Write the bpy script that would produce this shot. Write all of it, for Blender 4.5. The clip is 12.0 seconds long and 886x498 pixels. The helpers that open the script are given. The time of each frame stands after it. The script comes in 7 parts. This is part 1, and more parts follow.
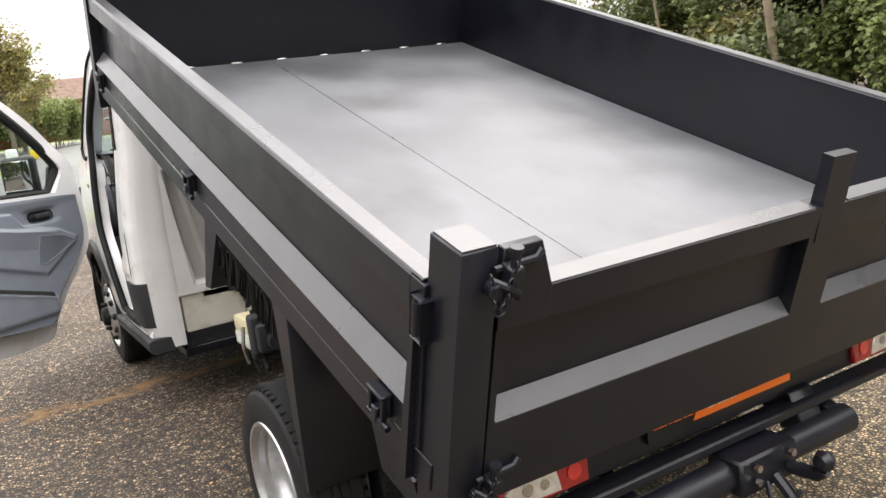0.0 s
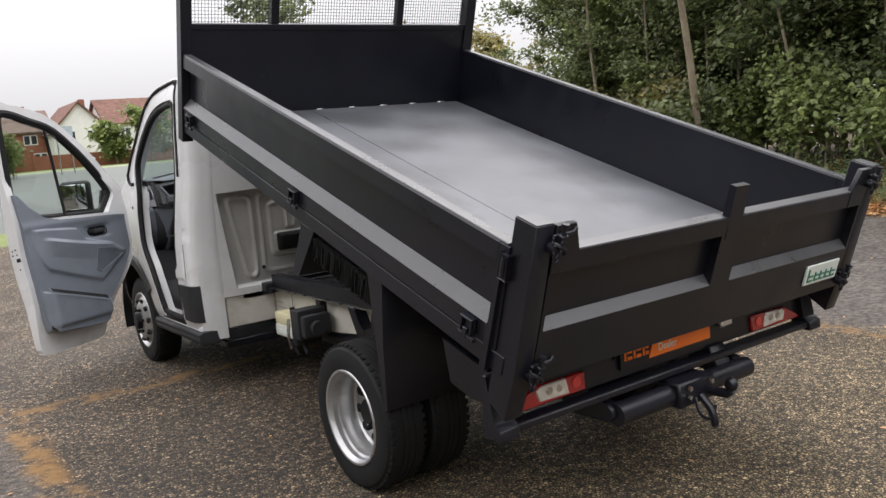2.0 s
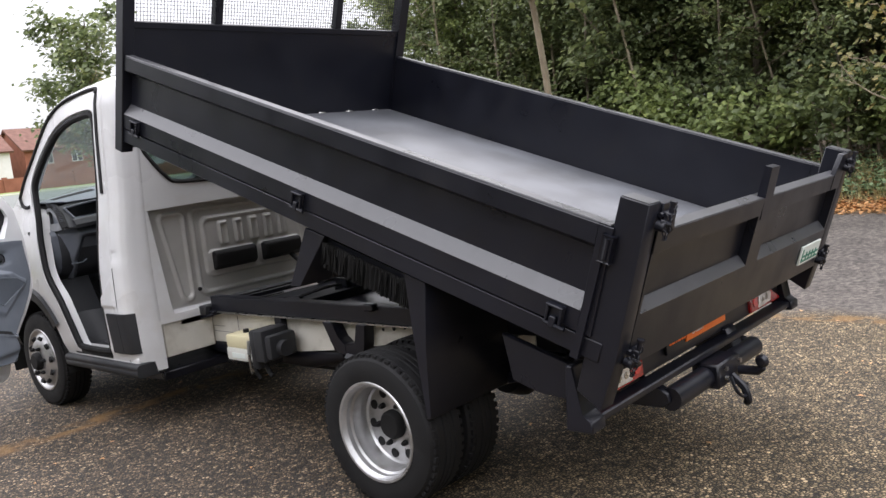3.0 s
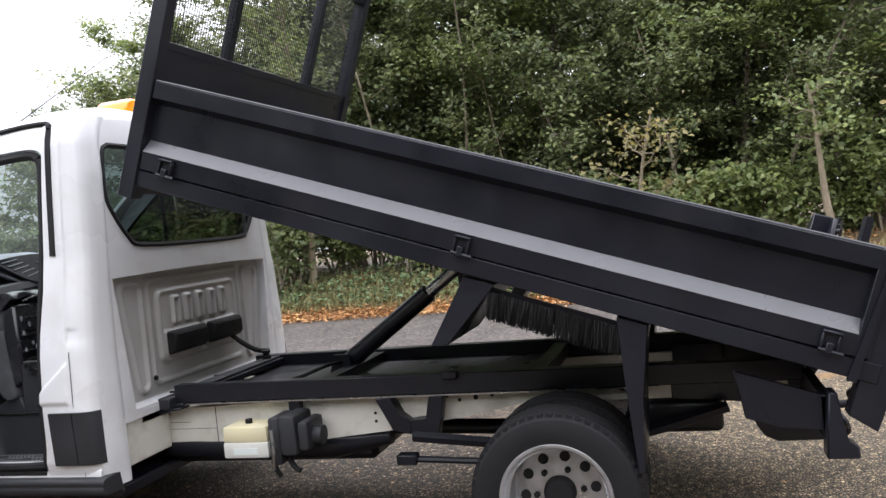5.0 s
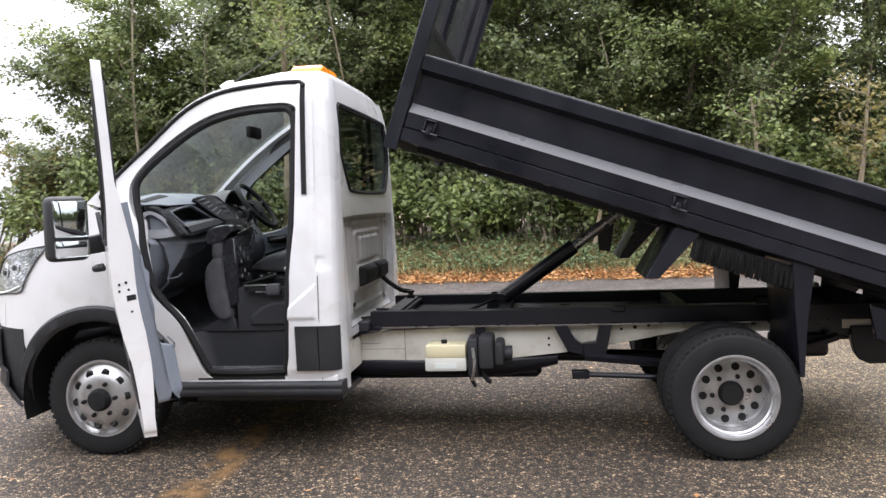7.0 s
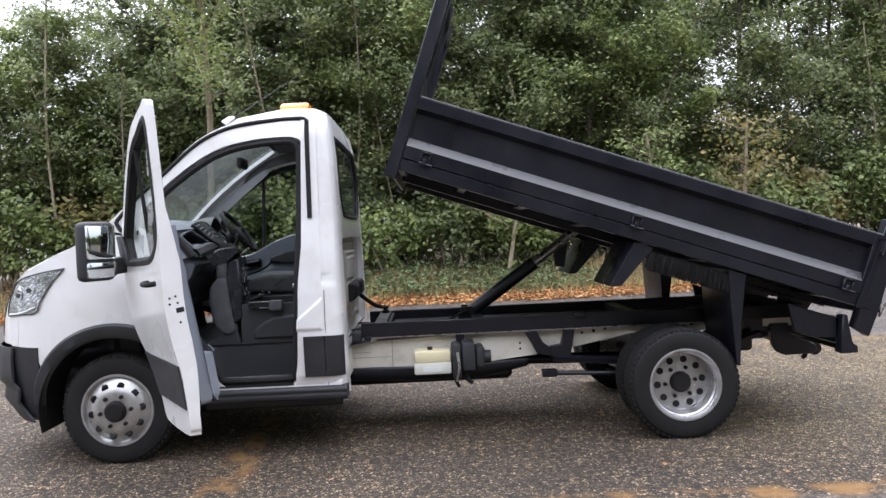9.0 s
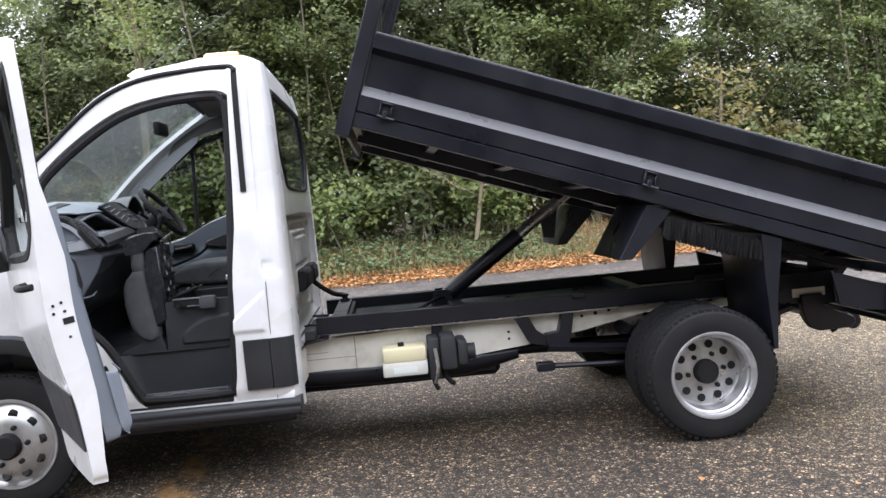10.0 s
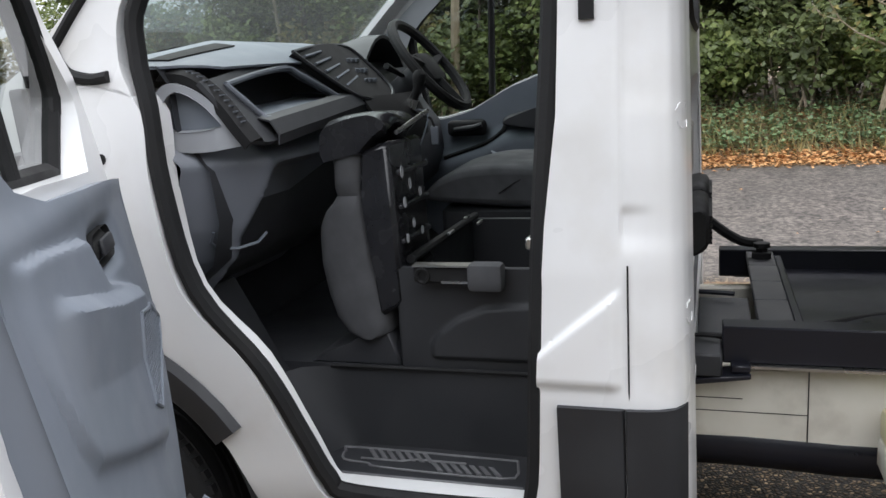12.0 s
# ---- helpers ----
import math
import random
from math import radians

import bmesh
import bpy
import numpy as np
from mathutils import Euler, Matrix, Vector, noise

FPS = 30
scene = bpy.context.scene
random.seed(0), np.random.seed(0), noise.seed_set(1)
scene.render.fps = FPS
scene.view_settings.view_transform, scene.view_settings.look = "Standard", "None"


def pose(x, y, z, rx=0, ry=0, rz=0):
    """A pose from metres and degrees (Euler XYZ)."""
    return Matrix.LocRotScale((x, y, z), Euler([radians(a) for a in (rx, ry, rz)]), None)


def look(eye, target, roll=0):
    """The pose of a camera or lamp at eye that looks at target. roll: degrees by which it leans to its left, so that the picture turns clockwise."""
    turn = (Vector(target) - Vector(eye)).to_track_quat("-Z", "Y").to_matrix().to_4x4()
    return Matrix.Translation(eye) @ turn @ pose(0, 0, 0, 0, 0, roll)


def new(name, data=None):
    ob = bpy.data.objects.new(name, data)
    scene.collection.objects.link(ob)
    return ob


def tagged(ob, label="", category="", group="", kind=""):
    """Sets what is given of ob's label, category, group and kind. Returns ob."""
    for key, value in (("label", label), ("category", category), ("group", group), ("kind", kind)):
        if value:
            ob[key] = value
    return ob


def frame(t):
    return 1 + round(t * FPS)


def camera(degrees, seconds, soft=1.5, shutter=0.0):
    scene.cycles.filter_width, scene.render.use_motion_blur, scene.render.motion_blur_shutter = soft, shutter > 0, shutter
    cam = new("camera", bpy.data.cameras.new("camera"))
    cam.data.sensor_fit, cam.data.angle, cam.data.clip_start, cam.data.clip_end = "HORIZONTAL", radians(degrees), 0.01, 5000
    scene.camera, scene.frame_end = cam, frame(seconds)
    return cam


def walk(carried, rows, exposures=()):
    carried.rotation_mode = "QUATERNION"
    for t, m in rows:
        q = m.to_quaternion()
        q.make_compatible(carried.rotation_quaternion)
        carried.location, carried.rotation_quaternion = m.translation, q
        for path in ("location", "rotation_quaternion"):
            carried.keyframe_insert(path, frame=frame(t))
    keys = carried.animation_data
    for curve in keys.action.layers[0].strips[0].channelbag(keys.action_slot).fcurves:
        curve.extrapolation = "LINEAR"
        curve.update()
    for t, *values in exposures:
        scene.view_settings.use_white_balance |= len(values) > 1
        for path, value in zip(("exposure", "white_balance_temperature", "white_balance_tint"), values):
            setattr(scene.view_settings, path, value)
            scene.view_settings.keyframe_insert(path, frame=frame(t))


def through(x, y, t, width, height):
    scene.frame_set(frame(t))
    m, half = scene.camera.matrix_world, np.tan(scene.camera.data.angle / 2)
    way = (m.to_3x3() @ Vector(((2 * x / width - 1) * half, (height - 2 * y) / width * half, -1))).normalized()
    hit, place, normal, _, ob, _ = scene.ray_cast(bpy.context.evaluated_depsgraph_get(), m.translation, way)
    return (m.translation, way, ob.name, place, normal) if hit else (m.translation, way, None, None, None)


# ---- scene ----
cam = camera(55.9, 12.0)
PATH = [
    (0, (-1.758, -2.573, 1.532), (-0.78, -0.866, 1.174), -7.4),
    (0.5, (-2.069, -2.921, 1.543), (-1.058, -1.231, 1.193), -5.3),
    (1, (-2.292, -3.284, 1.583), (-1.234, -1.615, 1.275), -4.9),
    (1.5, (-2.547, -3.458, 1.565), (-1.446, -1.81, 1.299), -4.8),
    (2, (-2.759, -3.318, 1.564), (-1.62, -1.694, 1.302), -5.2),
    (2.5, (-3.065, -3.006, 1.54), (-1.825, -1.459, 1.282), -4.2),
    (3, (-3.352, -2.612, 1.512), (-1.88, -1.279, 1.271), -6.6),
    (5, (-4.2, -0.548, 1.447), (-2.278, 0.001, 1.386), -5.5),
    (5.5, (-4.438, -0.039, 1.409), (-2.498, 0.44, 1.483), -4.9),
    (6, (-4.798, 0.308, 1.408), (-2.818, 0.587, 1.394), -1.3),
    (6.5, (-5.088, 0.648, 1.398), (-3.109, 0.917, 1.294), -1.3),
    (8.5, (-6.319, 1.52, 1.381), (-4.32, 1.567, 1.334), -3.1),
    (9, (-6.139, 1.552, 1.357), (-4.139, 1.516, 1.312), -2.6),
    (9.5, (-5.675, 1.524, 1.373), (-3.682, 1.446, 1.221), -4.4),
    (10, (-5.133, 1.59, 1.35), (-3.14, 1.46, 1.23), -5.0),
    (10.5, (-4.423, 1.671, 1.333), (-2.433, 1.783, 1.162), -2.2),
    (11, (-3.763, 1.762, 1.369), (-1.792, 1.975, 1.107), -2.2),
    (11.5, (-3.108, 1.869, 1.364), (-1.194, 2.325, 1.002), -2.4),
    (12, (-2.523, 2.06, 1.389), (-0.662, 2.669, 0.978), -3.6),
]
walk(cam, [(t, look(eye, target, roll)) for t, eye, target, roll in PATH], [
    (0, 0.56, 7000, 14), (0.5, 0.35, 7000, 14), (1, 0.25, 6900, 14), (1.5, 0.07, 6800, 14), (2, -0.12, 6700, 14), (2.5, 0.0, 6600, 15), (3, 0.2, 6500, 16), (5, 0.48, 6330, 16), (5.5, 0.25, 6300, 15), (6, 0.35, 6330, 16), (6.5, 0.7, 6450, 17),
    (8.5, 0.15, 6170, 16), (9, 0.40, 6150, 17), (10, 0.74, 6150, 16), (11, 0.62, 6300, 16), (12, 0.3, 6400, 12)])
# ---- daylight: a bright overcast sky, a very soft sun ----
SUN_EL, SUN_AZ = 56.0, 62.0
world = bpy.data.worlds.new("world")
scene.world = world
world.use_nodes = True
wn, wl = world.node_tree.nodes, world.node_tree.links
wn.clear()
w_out, w_bg, w_mix, w_sky = wn.new("ShaderNodeOutputWorld"), wn.new("ShaderNodeBackground"), wn.new("ShaderNodeMix"), wn.new("ShaderNodeTexSky")
w_sky.sky_type, w_sky.sun_disc = "NISHITA", False
w_sky.sun_elevation, w_sky.sun_rotation = radians(SUN_EL), radians(SUN_AZ)
w_mix.data_type = "RGBA"
w_mix.inputs[0].default_value = 0.93
w_mix.inputs[7].default_value = (11.9, 12.2, 12.6, 1)
# overcast: the zenith is about three times as bright as the horizon
w_tc, w_sep, w_ramp = wn.new("ShaderNodeTexCoord"), wn.new("ShaderNodeSeparateXYZ"), wn.new("ShaderNodeMapRange")
w_ramp.inputs[1].default_value, w_ramp.inputs[2].default_value = 0.0, 1.0
w_ramp.inputs[3].default_value, w_ramp.inputs[4].default_value = 0.055, 0.33
wl.new(w_tc.outputs["Generated"], w_sep.inputs[0])
wl.new(w_sep.outputs[2], w_ramp.inputs[0])
wl.new(w_ramp.outputs[0], w_bg.inputs[1])
wl.new(w_sky.outputs[0], w_mix.inputs[6])
wl.new(w_mix.outputs[2], w_bg.inputs[0])
wl.new(w_bg.outputs[0], w_out.inputs[0])
sun_data = bpy.data.lights.new("sun", "SUN")
sun_data.energy, sun_data.angle, sun_data.color = 1.2, radians(45), (1.0, 0.97, 0.92)
sun = new("sun", sun_data)
sun.matrix_world = look((0, 0, 30), (-30 * math.sin(radians(SUN_AZ)) / math.tan(radians(SUN_EL)), -30 * math.cos(radians(SUN_AZ)) / math.tan(radians(SUN_EL)), 0))
# ---- materials ----
def material(name, c1, c2=None, rough=0.6, metal=0.0, scale=6.0, fine=90.0, bump=0.15, dist=0.003, rough_var=0.12, coat=0.0,
             dirt=None, dirt_amount=0.0, dirt_scale=3.0, specular=0.5, random=0.0, dent=0.0, dent_scale=5.0):
    """A surface with broad and fine variation of colour and gloss, and fine relief. dirt: a second colour in patches."""
    m = bpy.data.materials.new(name)
    m.use_nodes = True
    n, l = m.node_tree.nodes, m.node_tree.links
    b = n["Principled BSDF"]
    tc = n.new("ShaderNodeTexCoord")
    big, small = n.new("ShaderNodeTexNoise"), n.new("ShaderNodeTexNoise")
    for node, s, d in ((big, scale, 4), (small, fine, 3)):
        node.inputs["Scale"].default_value, node.inputs["Detail"].default_value = s, d
        l.new(tc.outputs["Object"], node.inputs["Vector"])
    mix = n.new("ShaderNodeMix")
    mix.data_type = "RGBA"
    mix.inputs[6].default_value, mix.inputs[7].default_value = (*c1, 1), (*(c2 or [v * 0.8 for v in c1]), 1)
    ramp = n.new("ShaderNodeMapRange")
    ramp.inputs[1].default_value, ramp.inputs[2].default_value = 0.35, 0.65
    l.new(big.outputs[0], ramp.inputs[0])
    l.new(ramp.outputs[0], mix.inputs[0])
    colour = mix.outputs[2]
    if dirt:
        spots = n.new("ShaderNodeTexNoise")
        spots.inputs["Scale"].default_value, spots.inputs["Detail"].default_value = dirt_scale, 8
        l.new(tc.outputs["Object"], spots.inputs["Vector"])
        cut = n.new("ShaderNodeMapRange")
        cut.inputs[1].default_value, cut.inputs[2].default_value = 0.5, 0.72
        cut.inputs[4].default_value = dirt_amount
        l.new(spots.outputs[0], cut.inputs[0])
        over = n.new("ShaderNodeMix")
        over.data_type = "RGBA"
        over.inputs[7].default_value = (*dirt, 1)
        l.new(colour, over.inputs[6])
        l.new(cut.outputs[0], over.inputs[0])
        colour = over.outputs[2]
    if random:
        info, hsv, var = n.new("ShaderNodeObjectInfo"), n.new("ShaderNodeHueSaturation"), n.new("ShaderNodeMapRange")
        var.inputs[3].default_value, var.inputs[4].default_value = 1 - random, 1 + random
        l.new(info.outputs["Random"], var.inputs[0])
        l.new(var.outputs[0], hsv.inputs["Value"])
        l.new(colour, hsv.inputs["Color"])
        colour = hsv.outputs[0]
    l.new(colour, b.inputs["Base Color"])
    rr = n.new("ShaderNodeMapRange")
    rr.inputs[1].default_value, rr.inputs[2].default_value = 0.3, 0.7
    rr.inputs[3].default_value, rr.inputs[4].default_value = max(rough - rough_var, 0.02), min(rough + rough_var, 1)
    l.new(big.outputs[0], rr.inputs[0])
    l.new(rr.outputs[0], b.inputs["Roughness"])
    b.inputs["Metallic"].default_value = metal
    b.inputs["Specular IOR Level"].default_value = specular
    b.inputs["Coat Weight"].default_value = coat
    b.inputs["Coat Roughness"].default_value = 0.08
    if bump:
        bp = n.new("ShaderNodeBump")
        bp.inputs["Strength"].default_value, bp.inputs["Distance"].default_value = bump, dist
        l.new(small.outputs[0], bp.inputs["Height"])
        l.new(bp.outputs[0], b.inputs["Normal"])
        if dent:
            wave, bp2 = n.new("ShaderNodeTexNoise"), n.new("ShaderNodeBump")
            wave.inputs["Scale"].default_value, wave.inputs["Detail"].default_value = dent_scale, 1
            l.new(tc.outputs["Object"], wave.inputs["Vector"])
            bp2.inputs["Strength"].default_value, bp2.inputs["Distance"].default_value = 0.6, dent
            l.new(wave.outputs[0], bp2.inputs["Height"])
            l.new(bp2.outputs[0], bp.inputs["Normal"])
    return m


def leaf_material(name, dark, light, tint, through=0.42):
    """Leaves, each of its own shade, that let some light through."""
    m = bpy.data.materials.new(name)
    m.use_nodes = True
    n, l = m.node_tree.nodes, m.node_tree.links
    b, out = n["Principled BSDF"], n["Material Output"]
    geo, tc, noi = n.new("ShaderNodeNewGeometry"), n.new("ShaderNodeTexCoord"), n.new("ShaderNodeTexNoise")
    noi.inputs["Scale"].default_value = 0.9
    l.new(tc.outputs["Object"], noi.inputs["Vector"])
    add = n.new("ShaderNodeMath")
    add.operation = "MULTIPLY_ADD"
    add.inputs[1].default_value, add.inputs[2].default_value = 0.55, -0.05
    l.new(geo.outputs["Random Per Island"], add.inputs[0])
    add2 = n.new("ShaderNodeMath")
    l.new(add.outputs[0], add2.inputs[0])
    half = n.new("ShaderNodeMath")
    half.operation = "MULTIPLY_ADD"
    half.inputs[1].default_value, half.inputs[2].default_value = 0.75, -0.12
    l.new(noi.outputs[0], half.inputs[0])
    l.new(half.outputs[0], add2.inputs[1])
    ramp = n.new("ShaderNodeValToRGB")
    ramp.color_ramp.elements[0].color, ramp.color_ramp.elements[1].color = (*dark, 1), (*tint, 1)
    mid = ramp.color_ramp.elements.new(0.6)
    mid.color = (*light, 1)
    l.new(add2.outputs[0], ramp.inputs[0])
    l.new(ramp.outputs[0], b.inputs["Base Color"])
    b.inputs["Roughness"].default_value = 0.45
    tr, mx = n.new("ShaderNodeBsdfTranslucent"), n.new("ShaderNodeMixShader")
    l.new(ramp.outputs[0], tr.inputs[0])
    mx.inputs[0].default_value = through
    l.new(b.outputs[0], mx.inputs[1])
    l.new(tr.outputs[0], mx.inputs[2])
    l.new(mx.outputs[0], out.inputs[0])
    return m


def glass_material(name, colour=(0.85, 0.92, 0.9), clear=0.82, rough=0.02, dust=0.0):
    """Thin glass: see-through, with a mirror-like gloss that grows towards grazing. dust: a pale veil mixed in as haze.
    """
    m = bpy.data.materials.new(name)
    m.use_nodes = True
    n, l = m.node_tree.nodes, m.node_tree.links
    n.remove(n["Principled BSDF"])
    t, g, f, x = n.new("ShaderNodeBsdfTransparent"), n.new("ShaderNodeBsdfGlossy"), n.new("ShaderNodeLayerWeight"), n.new("ShaderNodeMixShader")
    t.inputs[0].default_value = (*[c * clear for c in colour], 1)
    g.inputs["Roughness"].default_value = rough
    f.inputs[0].default_value = 0.5
    p, a = n.new("ShaderNodeMath"), n.new("ShaderNodeMath")
    p.operation, a.operation = "POWER", "MULTIPLY_ADD"
    p.inputs[1].default_value, a.inputs[1].default_value, a.inputs[2].default_value = 4.0, 0.85, 0.06
    l.new(f.outputs["Facing"], p.inputs[0])
    l.new(p.outputs[0], a.inputs[0])
    l.new(a.outputs[0], x.inputs[0])
    l.new(t.outputs[0], x.inputs[1])
    l.new(g.outputs[0], x.inputs[2])
    if dust:
        d, y, s = n.new("ShaderNodeBsdfTranslucent"), n.new("ShaderNodeMixShader"), n.new("ShaderNodeTexNoise")
        d.inputs[0].default_value = (0.75, 0.78, 0.76, 1)
        s.inputs["Scale"].default_value, s.inputs["Detail"].default_value = 2.5, 6
        k = n.new("ShaderNodeMath")
        k.operation = "MULTIPLY"
        k.inputs[1].default_value = 2 * dust
        l.new(s.outputs[0], k.inputs[0])
        l.new(k.outputs[0], y.inputs[0])
        l.new(x.outputs[0], y.inputs[1])
        l.new(d.outputs[0], y.inputs[2])
        x = y
    l.new(x.outputs[0], n["Material Output"].inputs[0])
    return m


M_BLACK = material("black_chassis_paint", (0.0066, 0.0072, 0.0118), (0.0088, 0.0096, 0.0155), rough=0.34, specular=0.42, scale=4, fine=160, bump=0.12, dist=0.0015, rough_var=0.08, dent=0.006, dent_scale=3, dirt=(0.02, 0.018, 0.017), dirt_amount=0.2, dirt_scale=6)
# Paler copy of the black: sky sheen and some dust put into the colour.
M_SHEENGREY = material("sheen_grey_paint", (0.058, 0.059, 0.064), (0.068, 0.069, 0.075), specular=0.6, rough=0.3, scale=5, fine=180, bump=0.02, dist=0.001, rough_var=0.05, dirt=(0.028, 0.028, 0.028), dirt_amount=0.25, dirt_scale=9)
M_FLOOR = material("painted_steel_floor", (0.088, 0.092, 0.102), (0.130, 0.136, 0.149), rough=0.48, scale=2.5, fine=60, bump=0.1, dist=0.002, rough_var=0.07, dirt=(0.045, 0.044, 0.044), dirt_amount=0.55, dirt_scale=2.2)
M_WHITE = material("white_van_paint", (0.71, 0.71, 0.715), (0.68, 0.68, 0.68), rough=0.3, scale=2, fine=200, bump=0.02, dist=0.001, rough_var=0.06, coat=0.5, dirt=(0.50, 0.47, 0.42), dirt_amount=0.35, dirt_scale=5, dent=0.012, dent_scale=4)
M_CREAM = material("cream_chassis_paint", (0.68, 0.655, 0.585), (0.59, 0.565, 0.495), rough=0.5, scale=4, fine=90, bump=0.08, dirt=(0.16, 0.12, 0.08), dirt_amount=0.55, dirt_scale=5)
# Body white with the bulkhead's shade put into its colour.
M_PANEL = material("shaded_bulkhead_paint", (0.46, 0.45, 0.43), (0.40, 0.39, 0.37), rough=0.45, scale=3, fine=120, bump=0.05, dirt=(0.3, 0.28, 0.24), dirt_amount=0.3, dirt_scale=4)
M_PLASTIC = material("dark_grey_plastic", (0.017, 0.018, 0.021), (0.024, 0.025, 0.028), rough=0.6, scale=5, fine=400, bump=0.2, dist=0.0008)
M_DASH = material("charcoal_dash_plastic", (0.022, 0.023, 0.027), (0.029, 0.030, 0.034), rough=0.55, scale=5, fine=420, bump=0.25, dist=0.0008)
M_GREY = material("blue_grey_trim_plastic", (0.17, 0.19, 0.225), (0.15, 0.17, 0.2), rough=0.55, scale=4, fine=420, bump=0.2, dist=0.0008, dirt=(0.24, 0.25, 0.27), dirt_amount=0.25, dirt_scale=7)
M_LOWDASH = material("dark_blue_grey_dash_plastic", (0.135, 0.147, 0.172), (0.115, 0.126, 0.148), rough=0.5, scale=4, fine=420, bump=0.2, dist=0.0008)
M_LIGHTTRIM = material("pale_grey_trim_plastic", (0.33, 0.34, 0.36), (0.29, 0.3, 0.32), rough=0.5, scale=4, fine=300, bump=0.12, dist=0.0008)
M_CLOTH = material("charcoal_seat_cloth", (0.064, 0.065, 0.070), (0.050, 0.051, 0.055), rough=0.9, scale=12, fine=500, bump=0.5, dist=0.0015)
M_GLOSSBLACK = material("glossy_black_moulding", (0.012, 0.012, 0.014), (0.018, 0.018, 0.02), rough=0.25, scale=9, fine=200, bump=0.1, dist=0.001)
M_TREAD = material("worn_grey_tread", (0.10, 0.10, 0.105), (0.16, 0.16, 0.165), rough=0.5, scale=30, fine=200, bump=0.2, dist=0.001)
M_LINER = material("grey_headlining", (0.11, 0.105, 0.105), (0.095, 0.09, 0.09), rough=0.9, scale=6, fine=400, bump=0.3, dist=0.001)
M_RUBBER = material("black_rubber", (0.006, 0.006, 0.0068), (0.010, 0.010, 0.0105), rough=0.75, scale=7, fine=140, bump=0.3, dist=0.002, dirt=(0.022, 0.020, 0.018), dirt_amount=0.22, dirt_scale=9, specular=0.33)
M_RIM = material("silver_wheel_paint", (0.55, 0.55, 0.56), (0.44, 0.44, 0.44), rough=0.36, metal=0.8, scale=9, fine=150, bump=0.1, dist=0.001, dirt=(0.2, 0.17, 0.13), dirt_amount=0.45, dirt_scale=11)
M_STEEL = material("bare_steel", (0.5, 0.5, 0.49), (0.38, 0.37, 0.35), rough=0.3, metal=0.95, scale=14, fine=200, bump=0.08, dist=0.001)
# Near black that stands for shade in holes and slots; also plain black parts.
M_DARKHOLE = material("black_and_hole_shade", (0.006, 0.006, 0.006), rough=0.8, bump=0.0)
M_TANK = material("yellowed_tank_plastic", (0.72, 0.66, 0.42), (0.66, 0.6, 0.4), rough=0.42, scale=5, fine=120, bump=0.05)
M_TANKLOW = material("milky_tank_plastic", (0.66, 0.66, 0.6), (0.6, 0.6, 0.55), rough=0.42, scale=5, fine=120, bump=0.05)
M_RED = material("red_lamp_plastic", (0.36, 0.010, 0.012), (0.30, 0.008, 0.01), rough=0.16, scale=20, fine=260, bump=0.25, dist=0.002, coat=0.6)
M_REDBRIGHT = material("bright_red_lens", (0.7, 0.03, 0.025), (0.6, 0.02, 0.02), rough=0.1, scale=40, fine=300, bump=0.4, dist=0.002, coat=1.0)
M_CLEARLAMP = material("clear_lamp_plastic", (0.85, 0.83, 0.80), (0.62, 0.60, 0.56), rough=0.15, metal=0.4, scale=30, fine=120, bump=0.4, dist=0.004, coat=0.8)
M_ORANGE = material("orange_plate_film", (0.92, 0.20, 0.02), (0.88, 0.18, 0.018), rough=0.4, scale=5, bump=0.0)
M_SIGNWHITE = material("white_sign_face", (0.72, 0.76, 0.72), (0.66, 0.72, 0.68), rough=0.45, scale=8, bump=0.0, dirt=(0.4, 0.42, 0.38), dirt_amount=0.3)
M_SIGNGREEN = material("green_sign_ink", (0.012, 0.19, 0.12), rough=0.45, bump=0.0)
M_AMBER = material("amber_beacon_plastic", (0.85, 0.33, 0.015), (0.8, 0.28, 0.012), rough=0.2, scale=12, fine=100, bump=0.1, coat=0.5)
M_AMBER.node_tree.nodes["Principled BSDF"].inputs["Subsurface Weight"].default_value = 0.3
M_GLASS = glass_material("window_glass")
# Pale veil mixed in for dust and the screen's hazy reflection.
M_SCREEN = glass_material("hazy_windscreen_glass", dust=0.018)
M_TINT = glass_material("tinted_rear_glass", (0.5, 0.62, 0.6), 0.45)
M_MIRROR = material("mirror_glass", (0.8, 0.82, 0.83), rough=0.03, metal=1.0, rough_var=0.02, bump=0.0)
M_CHROME = material("headlamp_reflector", (0.62, 0.64, 0.67), (0.32, 0.33, 0.35), rough=0.16, metal=0.9, scale=22, fine=70, bump=0.5, dist=0.008, coat=0.8)
M_BARK = material("grey_brown_bark", (0.20, 0.165, 0.12), (0.12, 0.10, 0.075), rough=0.9, scale=5, fine=45, bump=0.8, dist=0.02)
M_PALEBARK = material("pale_ash_bark", (0.33, 0.28, 0.2), (0.24, 0.2, 0.14), rough=0.9, scale=4, fine=40, bump=0.7, dist=0.015)
M_LEAF = leaf_material("hawthorn_leaves", (0.052, 0.072, 0.032), (0.176, 0.216, 0.088), (0.415, 0.440, 0.165))
M_LEAF2 = leaf_material("bramble_leaves", (0.066, 0.092, 0.034), (0.220, 0.275, 0.092), (0.470, 0.500, 0.170))
M_LEAF3 = leaf_material("turning_leaves", (0.095, 0.092, 0.040), (0.260, 0.230, 0.080), (0.480, 0.360, 0.110))
M_IVY = leaf_material("ivy_leaves", (0.055, 0.092, 0.046), (0.150, 0.225, 0.105), (0.310, 0.380, 0.180), through=0.1)
M_LITTER = leaf_material("fallen_leaves", (0.230, 0.110, 0.046), (0.580, 0.300, 0.120), (0.780, 0.520, 0.260), through=0.1)
